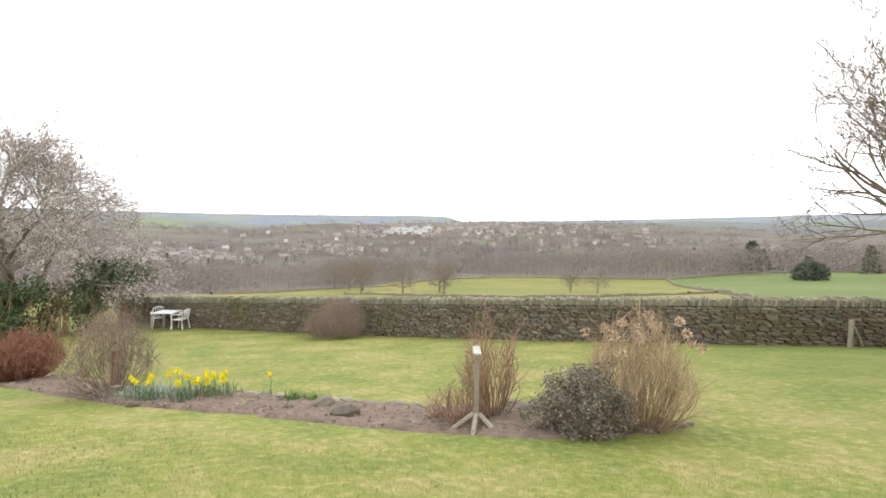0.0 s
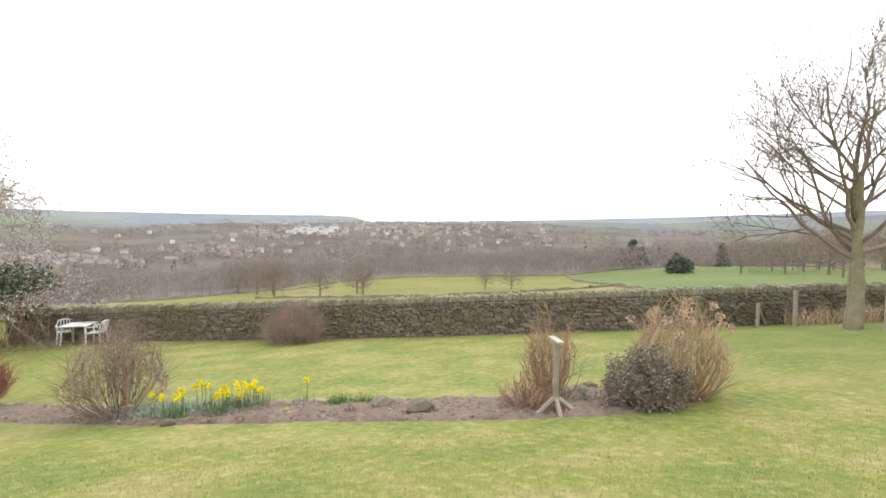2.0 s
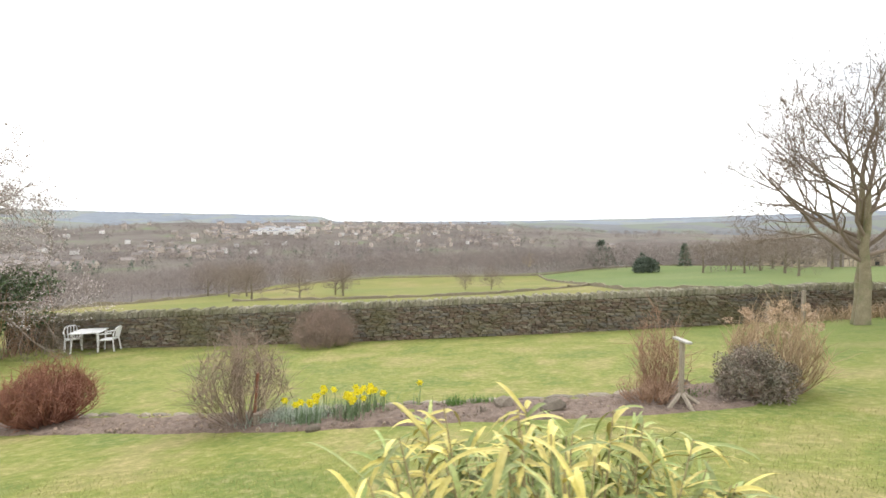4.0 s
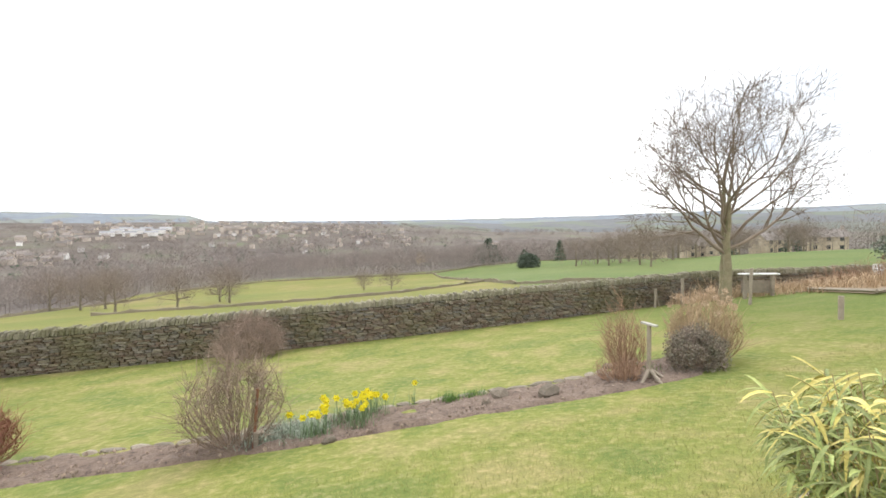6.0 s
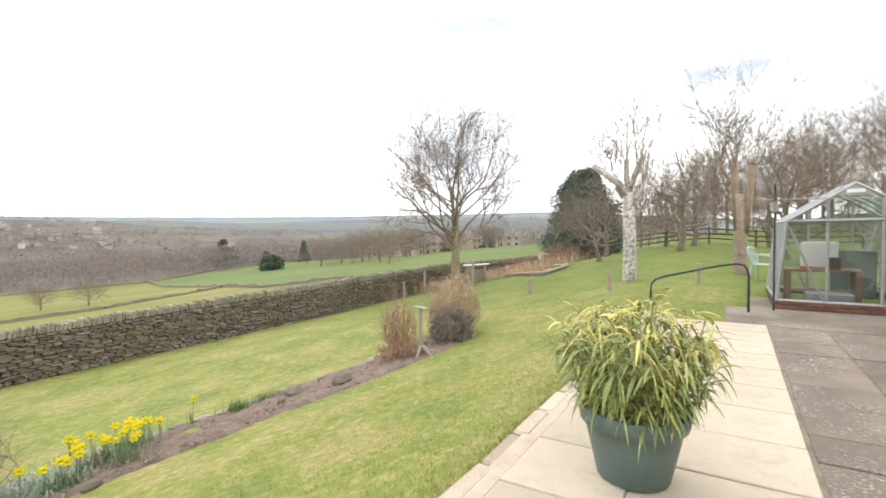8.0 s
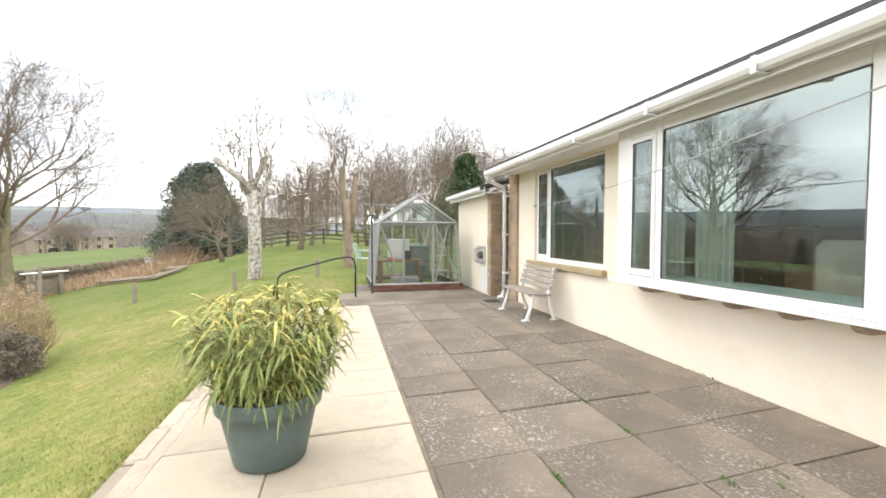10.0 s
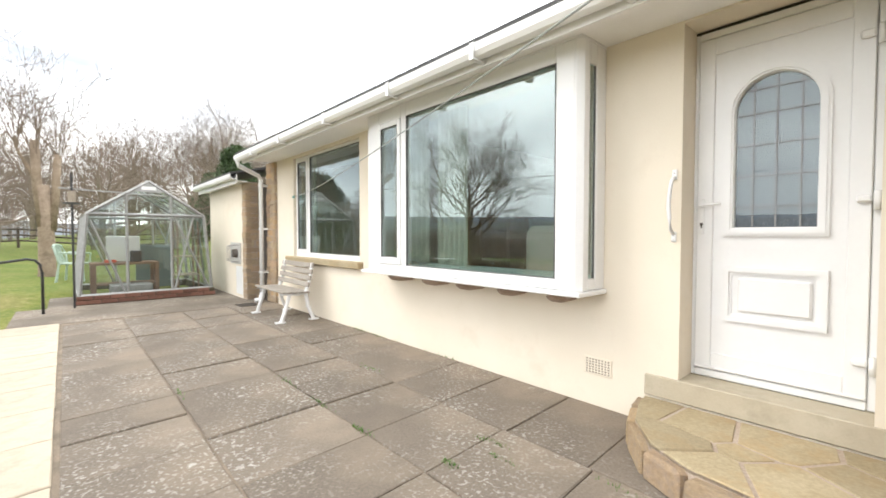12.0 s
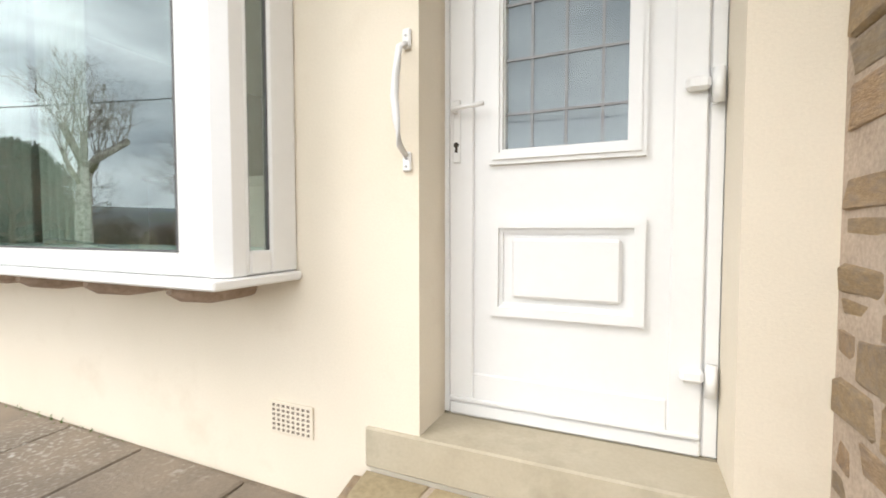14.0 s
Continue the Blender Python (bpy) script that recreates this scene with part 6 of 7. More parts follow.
def evergreen_tree(name, label, at, seed, h, w, clumps, per, L, leafage=M_HOLLY):
    r = random.Random(seed)
    t = thing(name, label, "tree", m=pose(*at))
    part("trunk", Mesh().tube([(0, 0, -0.3), (0, 0, h * 0.6)], [w * 0.07, w * 0.03], 8), M_BARK, t)
    cl = []
    for i in range(clumps):
        u = r.random()
        rad = w * (0.12 + 0.88 * (1 - u) ** 0.75) * min(1.0, 0.55 + 3 * u) * math.sqrt(r.uniform(0.3, 1.1))
        az = r.uniform(0, 6.28)
        rad *= 1 + 0.45 * noise.noise((math.cos(az) * 1.5, math.sin(az) * 1.5, u * 4 + seed))
        cl.append((Vector((math.cos(az) * rad, math.sin(az) * rad, h * (0.06 + 0.93 * u) + 0.2 * noise.noise((az, u * 5, seed)))), w * 0.17))
    part("foliage", leaf_mass(r, cl, per, 1, L, L * 0.36), leafage, t)
    return t


evergreen_tree("holly_tree", "large dark evergreen holly tree beyond the lawn", (31.8, 12.7, H(31.8, 12.7) - 0.1), 85, 6.7, 3.3, 380, 220, 0.13)
evergreen_tree("cypress_tree", "dark green conifer behind the outhouse", (35.5, -7.6, H(35.5, -7.6)), 86, 6.9, 2.4, 260, 110, 0.2, M_CYPRESS)
evergreen_tree("cypress_tree", "smaller dark green conifer beside the taller one", (34.5, -5.6, H(34.5, -5.6)), 92, 4.8, 1.7, 160, 100, 0.2, M_CYPRESS)
wood = [bare_tree("woodland_tree", "tall bare woodland tree on the rise", (52, -8, H(52, -8)), 87, 12.0, 0.21, 12, 4, twig=M_WOODTWIG, spread=(28, 66), trunk_h=0.22, kids=(4, 6), reach=0.5, up=0.06), bare_tree("woodland_tree", "tall bare woodland tree on the rise", (60, -14, H(60, -14)), 88, 13.0, 0.22, 13, 4, twig=M_WOODTWIG, spread=(28, 66), trunk_h=0.22, kids=(4, 6), reach=0.5, up=0.06)]
for o in wood:
    o["group"] = "woodland trees"
    hz = Mesh()
    crown_cloud(hz, np.random.default_rng(88), [(0, 0, 1.0, 12, 9.5)], 3800, 0.065, 0.012, 0.001)
    tagged(part("twig_haze", hz, M_WOODTWIG, o, "fine outer twigs"), kind="stuff")
wr = random.Random(89)
for x, y in ((50, -14), (48, -20), (54, -10), (44, -9), (56, -3), (64, -6), (57, -20), (66, -22), (70, -14), (75, -4), (68, 4), (80, 6), (74, -28), (60, 9), (86, -8), (52, -26), (62, -30), (61, -3), (71, -20), (58, -34), (66, -38), (50, -32), (78, -16), (64, 14), (72, 20), (84, 16), (55, 5)):
    copy_thing(wr.choice(wood), pose(x, y, H(x, y), 0, 0, wr.uniform(0, 360)))["label"] = "tall bare woodland tree on the rise"
bare_tree("silver_birch", "slender pale birch with fine bare twigs", (38.5, 0.2, H(38.5, 0.2)), 90, 9.0, 0.13, 14, 4, bark=M_BIRCH, spread=(20, 45), trunk_h=0.3, kids=(4, 5), reach=0.32)

# ---- post and rail fence, vegetable plot, far corner ----
fence = thing("post_and_rail_fence", "dark weathered post and rail fence across the paddock", "fence")
M_FENCE = material("dark_fence_wood", (0.075, 0.06, 0.045), (0.12, 0.10, 0.08), 4, 50, 0.9, 0.3)
fpts = [(27.0 + 0.25 * i, 11.0 - 2.2 * i) for i in range(14)]
for i, (x, y) in enumerate(fpts):
    part("post", Mesh().box(x - 0.05, y - 0.05, H(x, y) - 0.2, x + 0.05, y + 0.05, H(x, y) + 1.0, bev=0.008), M_FENCE, fence)
    if i:
        a = fpts[i - 1]
        for z in (0.35, 0.62, 0.90):
            part("rail", Mesh().tube([(a[0] - 0.06, a[1], H(*a) + z), (x - 0.06, y, H(x, y) + z)], 0.04, 4), M_FENCE, fence)
plot = thing("vegetable_plot", "timber-edged vegetable plot of dry straw and earth", "vegetable plot")
for a, b in (((17.6, 12.4), (15.1, 9.5)), ((15.1, 9.5), (16.9, 9.1)), ((16.9, 9.1), (21.8, 12.4))):
    part("timber_edge", Mesh().tube([(a[0], a[1], H(*a) + 0.12), (b[0], b[1], H(*b) + 0.12)], 0.06, 4), M_OLDWOOD, plot)
pm = Mesh()
pcs = [(15.2, 9.6), (16.8, 9.2), (21.7, 12.4), (22.0, 13.6), (17.8, 13.9), (17.5, 12.3)]
pm.v = [(18.8, 11.4, H(18.8, 11.4) + 0.06)] + [(x, y, H(x, y) + 0.03) for x, y in pcs]
pm.f = [(0, i + 1, (i + 1) % 6 + 1) for i in range(6)]
part("earth", pm, material("straw_and_earth", (0.22, 0.16, 0.10), (0.34, 0.25, 0.15), 2, 30, 0.95, 0.5), plot)
dry = Mesh()
r = random.Random(91)
for i in range(7000):
    u = r.random()
    x = r.uniform(14.5, 27.0)
    y = wall_y(x) - abs(r.gauss(0.3, 0.55)) if u < 0.5 else r.uniform(10.2, 14)
    if u >= 0.5 and not 16.6 < x < 22.5:
        continue
    blade(dry, Vector((x, y, H(x, y) - 0.02)), r.uniform(0, 6.28), r.uniform(0.2, 0.75), 0.012, r.uniform(0.2, 0.9))
tagged(part("dry_grass", dry, M_STRAW), "tangled dry straw-coloured grass along the wall", "dry grass", "", "stuff")
for k, (x, y, s) in enumerate(((24.5, 13.0, 1.4), (27.2, 12.4, 1.6), (22.5, 13.9, 1.1))):
    twig_shrub("bramble_thicket", "pale brown leafless bramble thicket by the wall", on(x, y), 95 + k, 1.0 * s, 1.2 * s, 160, M_TAN, twigs=4, droop=0.4, rad=0.008, base=0.5)
wb = thing("plank_seat", "white-painted plank seat on wooden posts by the wall", "seat", m=pose(16.4, 13.4, H(16.4, 13.4), 0, 0, -25))
part("plank", Mesh().box(-0.7, -0.12, 0.86, 0.7, 0.12, 0.91, bev=0.008), M_PLASTIC, wb)
for x in (-0.5, 0.5):
    part("post", Mesh().box(x - 0.05, -0.05, -0.1, x + 0.05, 0.05, 0.86), M_OLDWOOD, wb)
part("back_board", Mesh().box(-0.55, 0.14, 0.15, 0.6, 0.17, 0.62), M_OLDWOOD, wb)
plastic_chair(pose(25.6, 13.55, H(25.6, 13.55) - 0.02, 0, 0, 150), "white plastic chair in the vegetable plot")

# ---- fields and valley ----
def field_wall(pts, h=0.9, gap=None):
    t = thing("field_wall", "low dark dry stone field wall", "stone wall", "field walls")
    r = random.Random(len(pts) * 7 + int(pts[0][0]))
    for (x0, y0), (x1, y1) in zip(pts, pts[1:]):
        L = math.hypot(x1 - x0, y1 - y0)
        n = max(2, int(L / 1.3))
        s = Mesh()
        nx_, ny_ = -(y1 - y0) / L * 0.3, (x1 - x0) / L * 0.3
        for i in range(n + 1):
            x, y = x0 + (x1 - x0) * i / n, y0 + (y1 - y0) * i / n
            z, hh = H(x, y), h * r.uniform(0.45, 1.1)
            s.v += [(x - nx_, y - ny_, z - 0.3), (x - nx_ * 0.6, y - ny_ * 0.6, z + hh), (x + nx_ * 0.6, y + ny_ * 0.6, z + hh), (x + nx_, y + ny_, z - 0.3)]
        s.f = [(4 * i + a, 4 * i + 4 + a, 4 * i + 5 + a, 4 * i + 1 + a) for i in range(n) for a in range(3)]
        part("wall_run", s, M_WALLI, t)


field_wall([(-20, 66), (1.3, 63.9), (9.5, 61.4), (16, 59), (29.7, 67), (35, 71)], 0.42)
field_wall([(-38, 60), (-41, 112), (-24, 164), (0, 184), (34, 157), (53.7, 145)], 0.6)
field_wall([(53.7, 145), (36.7, 76.6), (31.8, 54.8), (44, 42), (70, 30)], 0.6)
field_wall([(53.7, 145), (84, 165), (104, 165), (150, 150)], 0.6)
# twig brown of the far woods, greyed to carry some aerial haze
M_FARTREE = material("hazed_wood_twigs", (0.185, 0.156, 0.138), (0.25, 0.212, 0.19), 0.03, 1.0, 0.95, 0, vary=0.35, island=True)
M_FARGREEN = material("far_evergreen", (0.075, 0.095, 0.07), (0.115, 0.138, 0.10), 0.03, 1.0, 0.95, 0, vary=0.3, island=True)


r = random.Random(101)
rs = np.random.default_rng(101)
woods = Mesh()
scrub, front_row, deep, slope = [], [], [], []
for i in range(5600):
    az = radians(r.uniform(-62, 62))
    d = r.uniform(70, 430) if r.random() < 0.75 else r.uniform(430, 800)
    x, y = d * math.sin(az), 3 + d * math.cos(az)
    edge = 188 - 0.8 * x + 0.9 * max(x - 50, 0) - 1.7 * max(-x, 0) if x > -44 else 62
    if y < edge + r.uniform(-1, 8):
        continue
    if d < 320 and y < edge + 30:
        scrub += [(x + r.uniform(-5, 5), y - r.uniform(0, 3), H(x, y), r.uniform(2.0, 4.0), r.uniform(5, 9)) for q in range(2)]
    if noise.noise((x * 0.006, y * 0.006, 2)) < -0.25 and d > 300:
        continue
    low = 0.55 if math.degrees(az) < -22 else 0.85
    (front_row if d < 300 else deep).append((x, y, H(x, y), low * r.uniform(8, 13), r.uniform(8, 13)))
for i in range(4600):
    az = radians(r.uniform(-62, 64))
    d = r.uniform(420, 1300)
    x, y = d * math.sin(az), 3 + d * math.cos(az)
    if noise.noise((x * 0.005, y * 0.005, 4)) + 0.3 * noise.noise((x * 0.02, y * 0.02, 8)) < -0.14:
        continue
    slope.append((x, y, H(x, y), r.uniform(6, 11), r.uniform(9, 16)))
crown_cloud(woods, rs, scrub, 40, 0.30, 0.05)
crown_cloud(woods, rs, front_row, 260, 0.10, 0.045, 0.009)
crown_cloud(woods, rs, deep, 90, 0.14, 0.10, 0.009)
crown_cloud(woods, rs, slope, 50, 0.19, 0.16, 0.006)
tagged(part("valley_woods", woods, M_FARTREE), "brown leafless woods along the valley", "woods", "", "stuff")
greens = Mesh()
for i in range(260):
    az = radians(r.uniform(-60, 70))
    d = r.uniform(230, 900)
    h, w = r.uniform(7, 13), r.uniform(2.5, 5)
    if i < 7:
        az, d, h, w = ((radians(27.0), 215, 7, 7), (radians(28.3), 205, 11, 6), (radians(29.2), 215, 8, 6), (radians(37.5), 190, 8, 3.5), (radians(56), 170, 6, 4), (radians(61.5), 165, 7, 5), (radians(33), 200, 5, 7))[i]
    x, y = d * math.sin(az), 3 + d * math.cos(az)
    z = H(x, y)
    for k in range(26 if i > 6 else 260):
        v = rand_dir(r)
        u = r.random()
        c = Vector((x + v.x * w * 0.5 * (1.05 - u), y + v.y * w * 0.5 * (1.05 - u), z + h * u))
        leaf(greens, c, (v + Vector((0, 0, 0.2))).normalized(), rand_dir(r), h * 0.16, h * 0.05)
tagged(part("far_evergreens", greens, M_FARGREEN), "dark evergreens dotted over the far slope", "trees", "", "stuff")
hillw, rise, spinney = Mesh(), [], []
for i in range(190):
    az, d = radians(r.uniform(74, 122)), r.uniform(80, 170)
    x, y = d * math.sin(az), 3 + d * math.cos(az)
    rise.append((x, y, H(x, y), r.uniform(6, 12), r.uniform(6, 10)))
for i in range(230):
    az, d = radians(r.uniform(40, 76)), r.choice((r.uniform(140, 178), r.uniform(215, 260)))
    x, y = d * math.sin(az), 3 + d * math.cos(az)
    spinney.append((x, y, H(x, y), r.uniform(6, 10), r.uniform(7, 10)))
crown_cloud(hillw, rs, rise, 420, 0.10, 0.022)
crown_cloud(hillw, rs, spinney, 260, 0.10, 0.035)
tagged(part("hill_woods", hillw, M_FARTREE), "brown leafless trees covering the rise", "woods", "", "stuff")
# parkland trees and hedge bushes
park = bare_tree("parkland_tree", "round-headed bare parkland tree in a field", (90.5, 113, H(90.5, 113)), 111, 9.5, 0.28, 12, 3, twig=M_WOODTWIG, spread=(35, 85), trunk_h=0.2, kids=(6, 8), reach=0.6, up=0.05)
hz = Mesh()
crown_cloud(hz, rs, [(0, 0, 0.9, 8.4, 11)], 4600, 0.08, 0.020, 0.001)
tagged(part("twig_haze", hz, M_WOODTWIG, park, "fine outer twigs"), kind="stuff")
park["group"] = "parkland trees"
for x, y, s in ((102, 116, 1.0), (84, 92, 0.9), (80, 78, 0.95), (96, 100, 1.05), (112, 108, 1.1), (110, 92, 1.0), (120, 120, 1.0), (98, 84, 0.9), (-12, 71, 0.55), (-31, 97, 0.7), (-8, 84, 0.6), (-19, 71, 0.6), (-6, 77, 0.6), (16, 82, 0.4), (19, 74, 0.4), (-26, 92, 0.7), (-40, 110, 0.8), (70, 66, 0.7), (104, 82, 0.8), (112, 76, 0.75), (122, 84, 0.9), (118, 68, 0.8), (128, 70, 0.85)):
    o = copy_thing(park, pose(x, y, H(x, y), 0, 0, r.uniform(0, 360)))
    o.scale = (s, s, s)
    o["label"] = "round-headed bare parkland tree in a field"
fb = thing("field_bush", "large rounded dark evergreen bush in a field", "bush", m=pose(85, 131, H(85, 131)))
part("foliage", leaf_mass(r, [(Vector((v.x * 3.3, v.y * 2.9, 0.9 + abs(v.z) * 2.9)), 1.1) for v in (rand_dir(r) for _ in range(70))], 60, 1, 0.6, 0.22), M_FARGREEN, fb)
yt = thing("yellow_willow", "golden-twigged willow at the field edge", "tree", m=pose(83.5, 240, H(83.5, 240)))
ym = Mesh()
crown_cloud(ym, rs, [(0, 0, 0, 8, 8)], 500, 0.15, 0.05)
part("crown", ym, material("golden_twig", (0.40, 0.28, 0.06), (0.50, 0.36, 0.10), 1, 5, 0.9, 0), yt)

# ---- houses ----
M_FARWALL = material("far_house_stone", (0.30, 0.255, 0.215), (0.44, 0.385, 0.33), 0.05, 1, 0.9, 0, vary=0.35, island=True)
M_FARROOF = material("far_slate_roof", (0.16, 0.145, 0.135), (0.25, 0.215, 0.195), 0.05, 1, 0.9, 0, vary=0.3, island=True)
M_PANE = material("dark_house_window", (0.03, 0.035, 0.04), (0.06, 0.065, 0.07), 1, 5, 0.2, 0)


M_TANWALL = material("tan_house_stone", (0.36, 0.29, 0.21), (0.48, 0.40, 0.30), 0.3, 3, 0.9, 0.2, vary=0.2)


def gable(w, d, h, rise):
    walls = Mesh().box(-w / 2, -d / 2, -1.5, w / 2, d / 2, h)
    walls.add([(-w / 2, -d / 2, h), (-w / 2, d / 2, h), (-w / 2, 0, h + rise), (w / 2, -d / 2, h), (w / 2, d / 2, h), (w / 2, 0, h + rise)], [(0, 2, 1), (3, 4, 5)])
    e = 0.3
    roof_ = Mesh().add([(-w / 2 - e, -d / 2 - e, h - 0.15), (w / 2 + e, -d / 2 - e, h - 0.15), (w / 2 + e, 0, h + rise + 0.1), (-w / 2 - e, 0, h + rise + 0.1), (-w / 2 - e, d / 2 + e, h - 0.15), (w / 2 + e, d / 2 + e, h - 0.15)], [(0, 1, 2, 3), (3, 2, 5, 4)])
    return walls, roof_


def house(x, y, rz, w, d, h):
    t = thing("stone_house", "pale stone house with a slate roof beyond the fields", "house", "houses beyond the fields", m=pose(x, y, H(x, y), 0, 0, rz))
    a, b = gable(w, d, h, 2.4)
    part("wall", a, M_TANWALL, t)
    part("roof", b, M_FARROOF, t)
    for z in (1.0, 3.6):
        for k in range(max(2, int(w / 2.6))):
            xx = -w / 2 + (k + 0.5) * w / max(2, int(w / 2.6))
            part("window", Mesh().box(xx - 0.45, -d / 2 - 0.03, z, xx + 0.55, -d / 2 + 0.02, z + 1.2), M_PANE, t)
    part("chimney", Mesh().box(w / 2 - 1.0, -0.4, h + 1.4, w / 2 - 0.2, 0.4, h + 3.6), M_FARWALL, t)


for bearing, d, turn, w in ((46.0, 215, 20, 9), (48.5, 205, 75, 8), (53.0, 190, 30, 10), (55.4, 186, 62, 9), (59.6, 182, 15, 9), (64.0, 190, 50, 10)):
    house(d * math.sin(radians(bearing)), 3 + d * math.cos(radians(bearing)), -turn, w, 7.5, 5.0)
vw, vr, pale, pale_roofs = Mesh(), Mesh(), Mesh(), Mesh()
M_PALEWALL = material("far_white_render", (0.52, 0.50, 0.47), (0.66, 0.64, 0.61), 0.05, 1, 0.9, 0, vary=0.15, island=True)
M_PALEROOF = material("far_pale_roof", (0.24, 0.24, 0.25), (0.32, 0.32, 0.33), 0.05, 1, 0.9, 0, vary=0.2, island=True)
r = random.Random(131)
# clusters of houses: bearing, its spread, distance, its spread, how many
for az_c, az_s, d_c, d_s, count in ((-38, 3.5, 520, 50, 75), (-45, 4, 600, 60, 30), (-25, 2.5, 640, 50, 36), (-19, 2.5, 900, 60, 34), (-11, 3.5, 950, 70, 60), (-2, 4, 930, 70, 60), (8, 4, 980, 60, 40), (3, 6, 720, 60, 14), (14, 3, 820, 60, 20), (22, 4, 640, 80, 10), (-8, 12, 1150, 50, 30)):
    for q in range(count):
        az, d = radians(r.gauss(az_c, az_s)), max(430.0, r.gauss(d_c, d_s))
        x, y = d * math.sin(az), 3 + d * math.cos(az)
        a, b = gable(r.uniform(6, 12), r.uniform(5.5, 7), r.uniform(3.0, 4.8), 2.4)
        m = pose(x, y, H(x, y) + 1.0, 0, 0, r.choice((0, 15, -12, 80, 95)) + r.uniform(-12, 12))
        vw.add([m @ Vector(v) for v in a.v], a.f)
        vr.add([m @ Vector(v) for v in b.v], b.f)
for row in range(3):
    for i in range(3):
        m = pose(-236 + i * 30 + row * 4, 850 + row * 36, H(-200, 850 + row * 36) + 2.5, 0, 0, 8)
        a, b = gable(19.0, 9, 5.0, 2.6)
        pale.add([m @ Vector(v) for v in a.v], a.f)
        pale_roofs.add([m @ Vector(v) for v in b.v], b.f)
for k in range(24):
    az, d = radians(r.uniform(-50, 12)), r.uniform(560, 980)
    x, y = d * math.sin(az), 3 + d * math.cos(az)
    a, b = gable(r.uniform(5, 9), 6, r.uniform(3, 4.5), 2.0)
    m = pose(x, y, H(x, y) + 1.5, 0, 0, r.uniform(-25, 25))
    pale.add([m @ Vector(v) for v in a.v], a.f)
    vr.add([m @ Vector(v) for v in b.v], b.f)
tagged(part("white_houses", pale, M_PALEWALL), "white-rendered houses on the far slope", "village", "", "stuff")
tagged(part("pale_roofs", pale_roofs, M_PALEROOF), "pale sheet roofs of a long white terrace", "village", "", "stuff")
tagged(part("village_houses", vw, M_FARWALL), "stone village houses scattered over the far slope", "village", "", "stuff")
tagged(part("village_roofs", vr, M_FARROOF), "slate roofs of the far village", "village", "", "stuff")

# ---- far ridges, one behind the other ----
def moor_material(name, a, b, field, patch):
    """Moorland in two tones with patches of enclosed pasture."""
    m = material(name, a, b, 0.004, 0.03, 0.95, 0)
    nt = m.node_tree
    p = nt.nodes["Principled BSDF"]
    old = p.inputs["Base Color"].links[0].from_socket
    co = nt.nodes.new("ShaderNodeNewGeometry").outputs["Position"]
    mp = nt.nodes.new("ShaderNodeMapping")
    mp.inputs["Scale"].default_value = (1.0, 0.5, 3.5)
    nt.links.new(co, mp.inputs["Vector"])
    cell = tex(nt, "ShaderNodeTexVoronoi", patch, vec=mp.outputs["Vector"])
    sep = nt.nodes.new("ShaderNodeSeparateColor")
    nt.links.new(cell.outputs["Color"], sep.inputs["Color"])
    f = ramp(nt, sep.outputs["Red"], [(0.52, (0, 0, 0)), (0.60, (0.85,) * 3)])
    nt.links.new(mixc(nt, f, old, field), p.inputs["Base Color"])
    return m


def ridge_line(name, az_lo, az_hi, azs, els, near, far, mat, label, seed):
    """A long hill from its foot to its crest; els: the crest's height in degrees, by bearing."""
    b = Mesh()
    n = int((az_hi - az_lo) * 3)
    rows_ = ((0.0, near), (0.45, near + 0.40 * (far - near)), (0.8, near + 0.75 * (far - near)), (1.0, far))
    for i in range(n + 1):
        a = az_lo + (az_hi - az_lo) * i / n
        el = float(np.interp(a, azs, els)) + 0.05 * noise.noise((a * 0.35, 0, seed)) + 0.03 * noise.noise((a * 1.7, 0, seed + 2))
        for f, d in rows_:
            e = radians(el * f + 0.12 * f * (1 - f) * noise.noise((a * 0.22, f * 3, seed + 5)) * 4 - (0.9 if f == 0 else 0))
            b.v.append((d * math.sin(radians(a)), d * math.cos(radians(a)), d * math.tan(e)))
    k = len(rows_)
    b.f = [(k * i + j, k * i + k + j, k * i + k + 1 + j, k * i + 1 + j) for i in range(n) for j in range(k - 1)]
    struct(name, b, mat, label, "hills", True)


# horizon and east ridges: the blue of distance haze is mixed into base colours
ridge_line("backdrop_hills", -100, 110, [-100, -40, -12, -8, -6, 20, 45, 70, 90, 110], [2.7, 2.75, 2.9, 2.75, 2.1, 2.25, 2.42, 2.6, 1.2, 0.5], 2400, 3300, moor_material("hazed_moorland", (0.135, 0.158, 0.188), (0.17, 0.19, 0.215), (0.175, 0.19, 0.172), 0.006), "moorland hills on the horizon, blue-grey haze put into their colour", 9)
ridge_line("backdrop_hills_east", 8, 84, [8, 15, 22, 30, 38, 48, 60, 72, 84], [1.3, 1.75, 1.95, 1.55, 1.75, 2.0, 2.1, 1.9, 0.8], 1500, 2200, moor_material("hazed_moor_slope", (0.085, 0.091, 0.099), (0.12, 0.123, 0.126), (0.112, 0.13, 0.094), 0.008), "wooded hills with pasture up the valley, bluish haze put into their colour", 21)
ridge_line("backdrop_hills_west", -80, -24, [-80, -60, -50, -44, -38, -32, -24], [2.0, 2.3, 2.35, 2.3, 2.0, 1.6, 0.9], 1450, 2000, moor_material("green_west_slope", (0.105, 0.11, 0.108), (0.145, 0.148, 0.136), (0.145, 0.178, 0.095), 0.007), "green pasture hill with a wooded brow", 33)

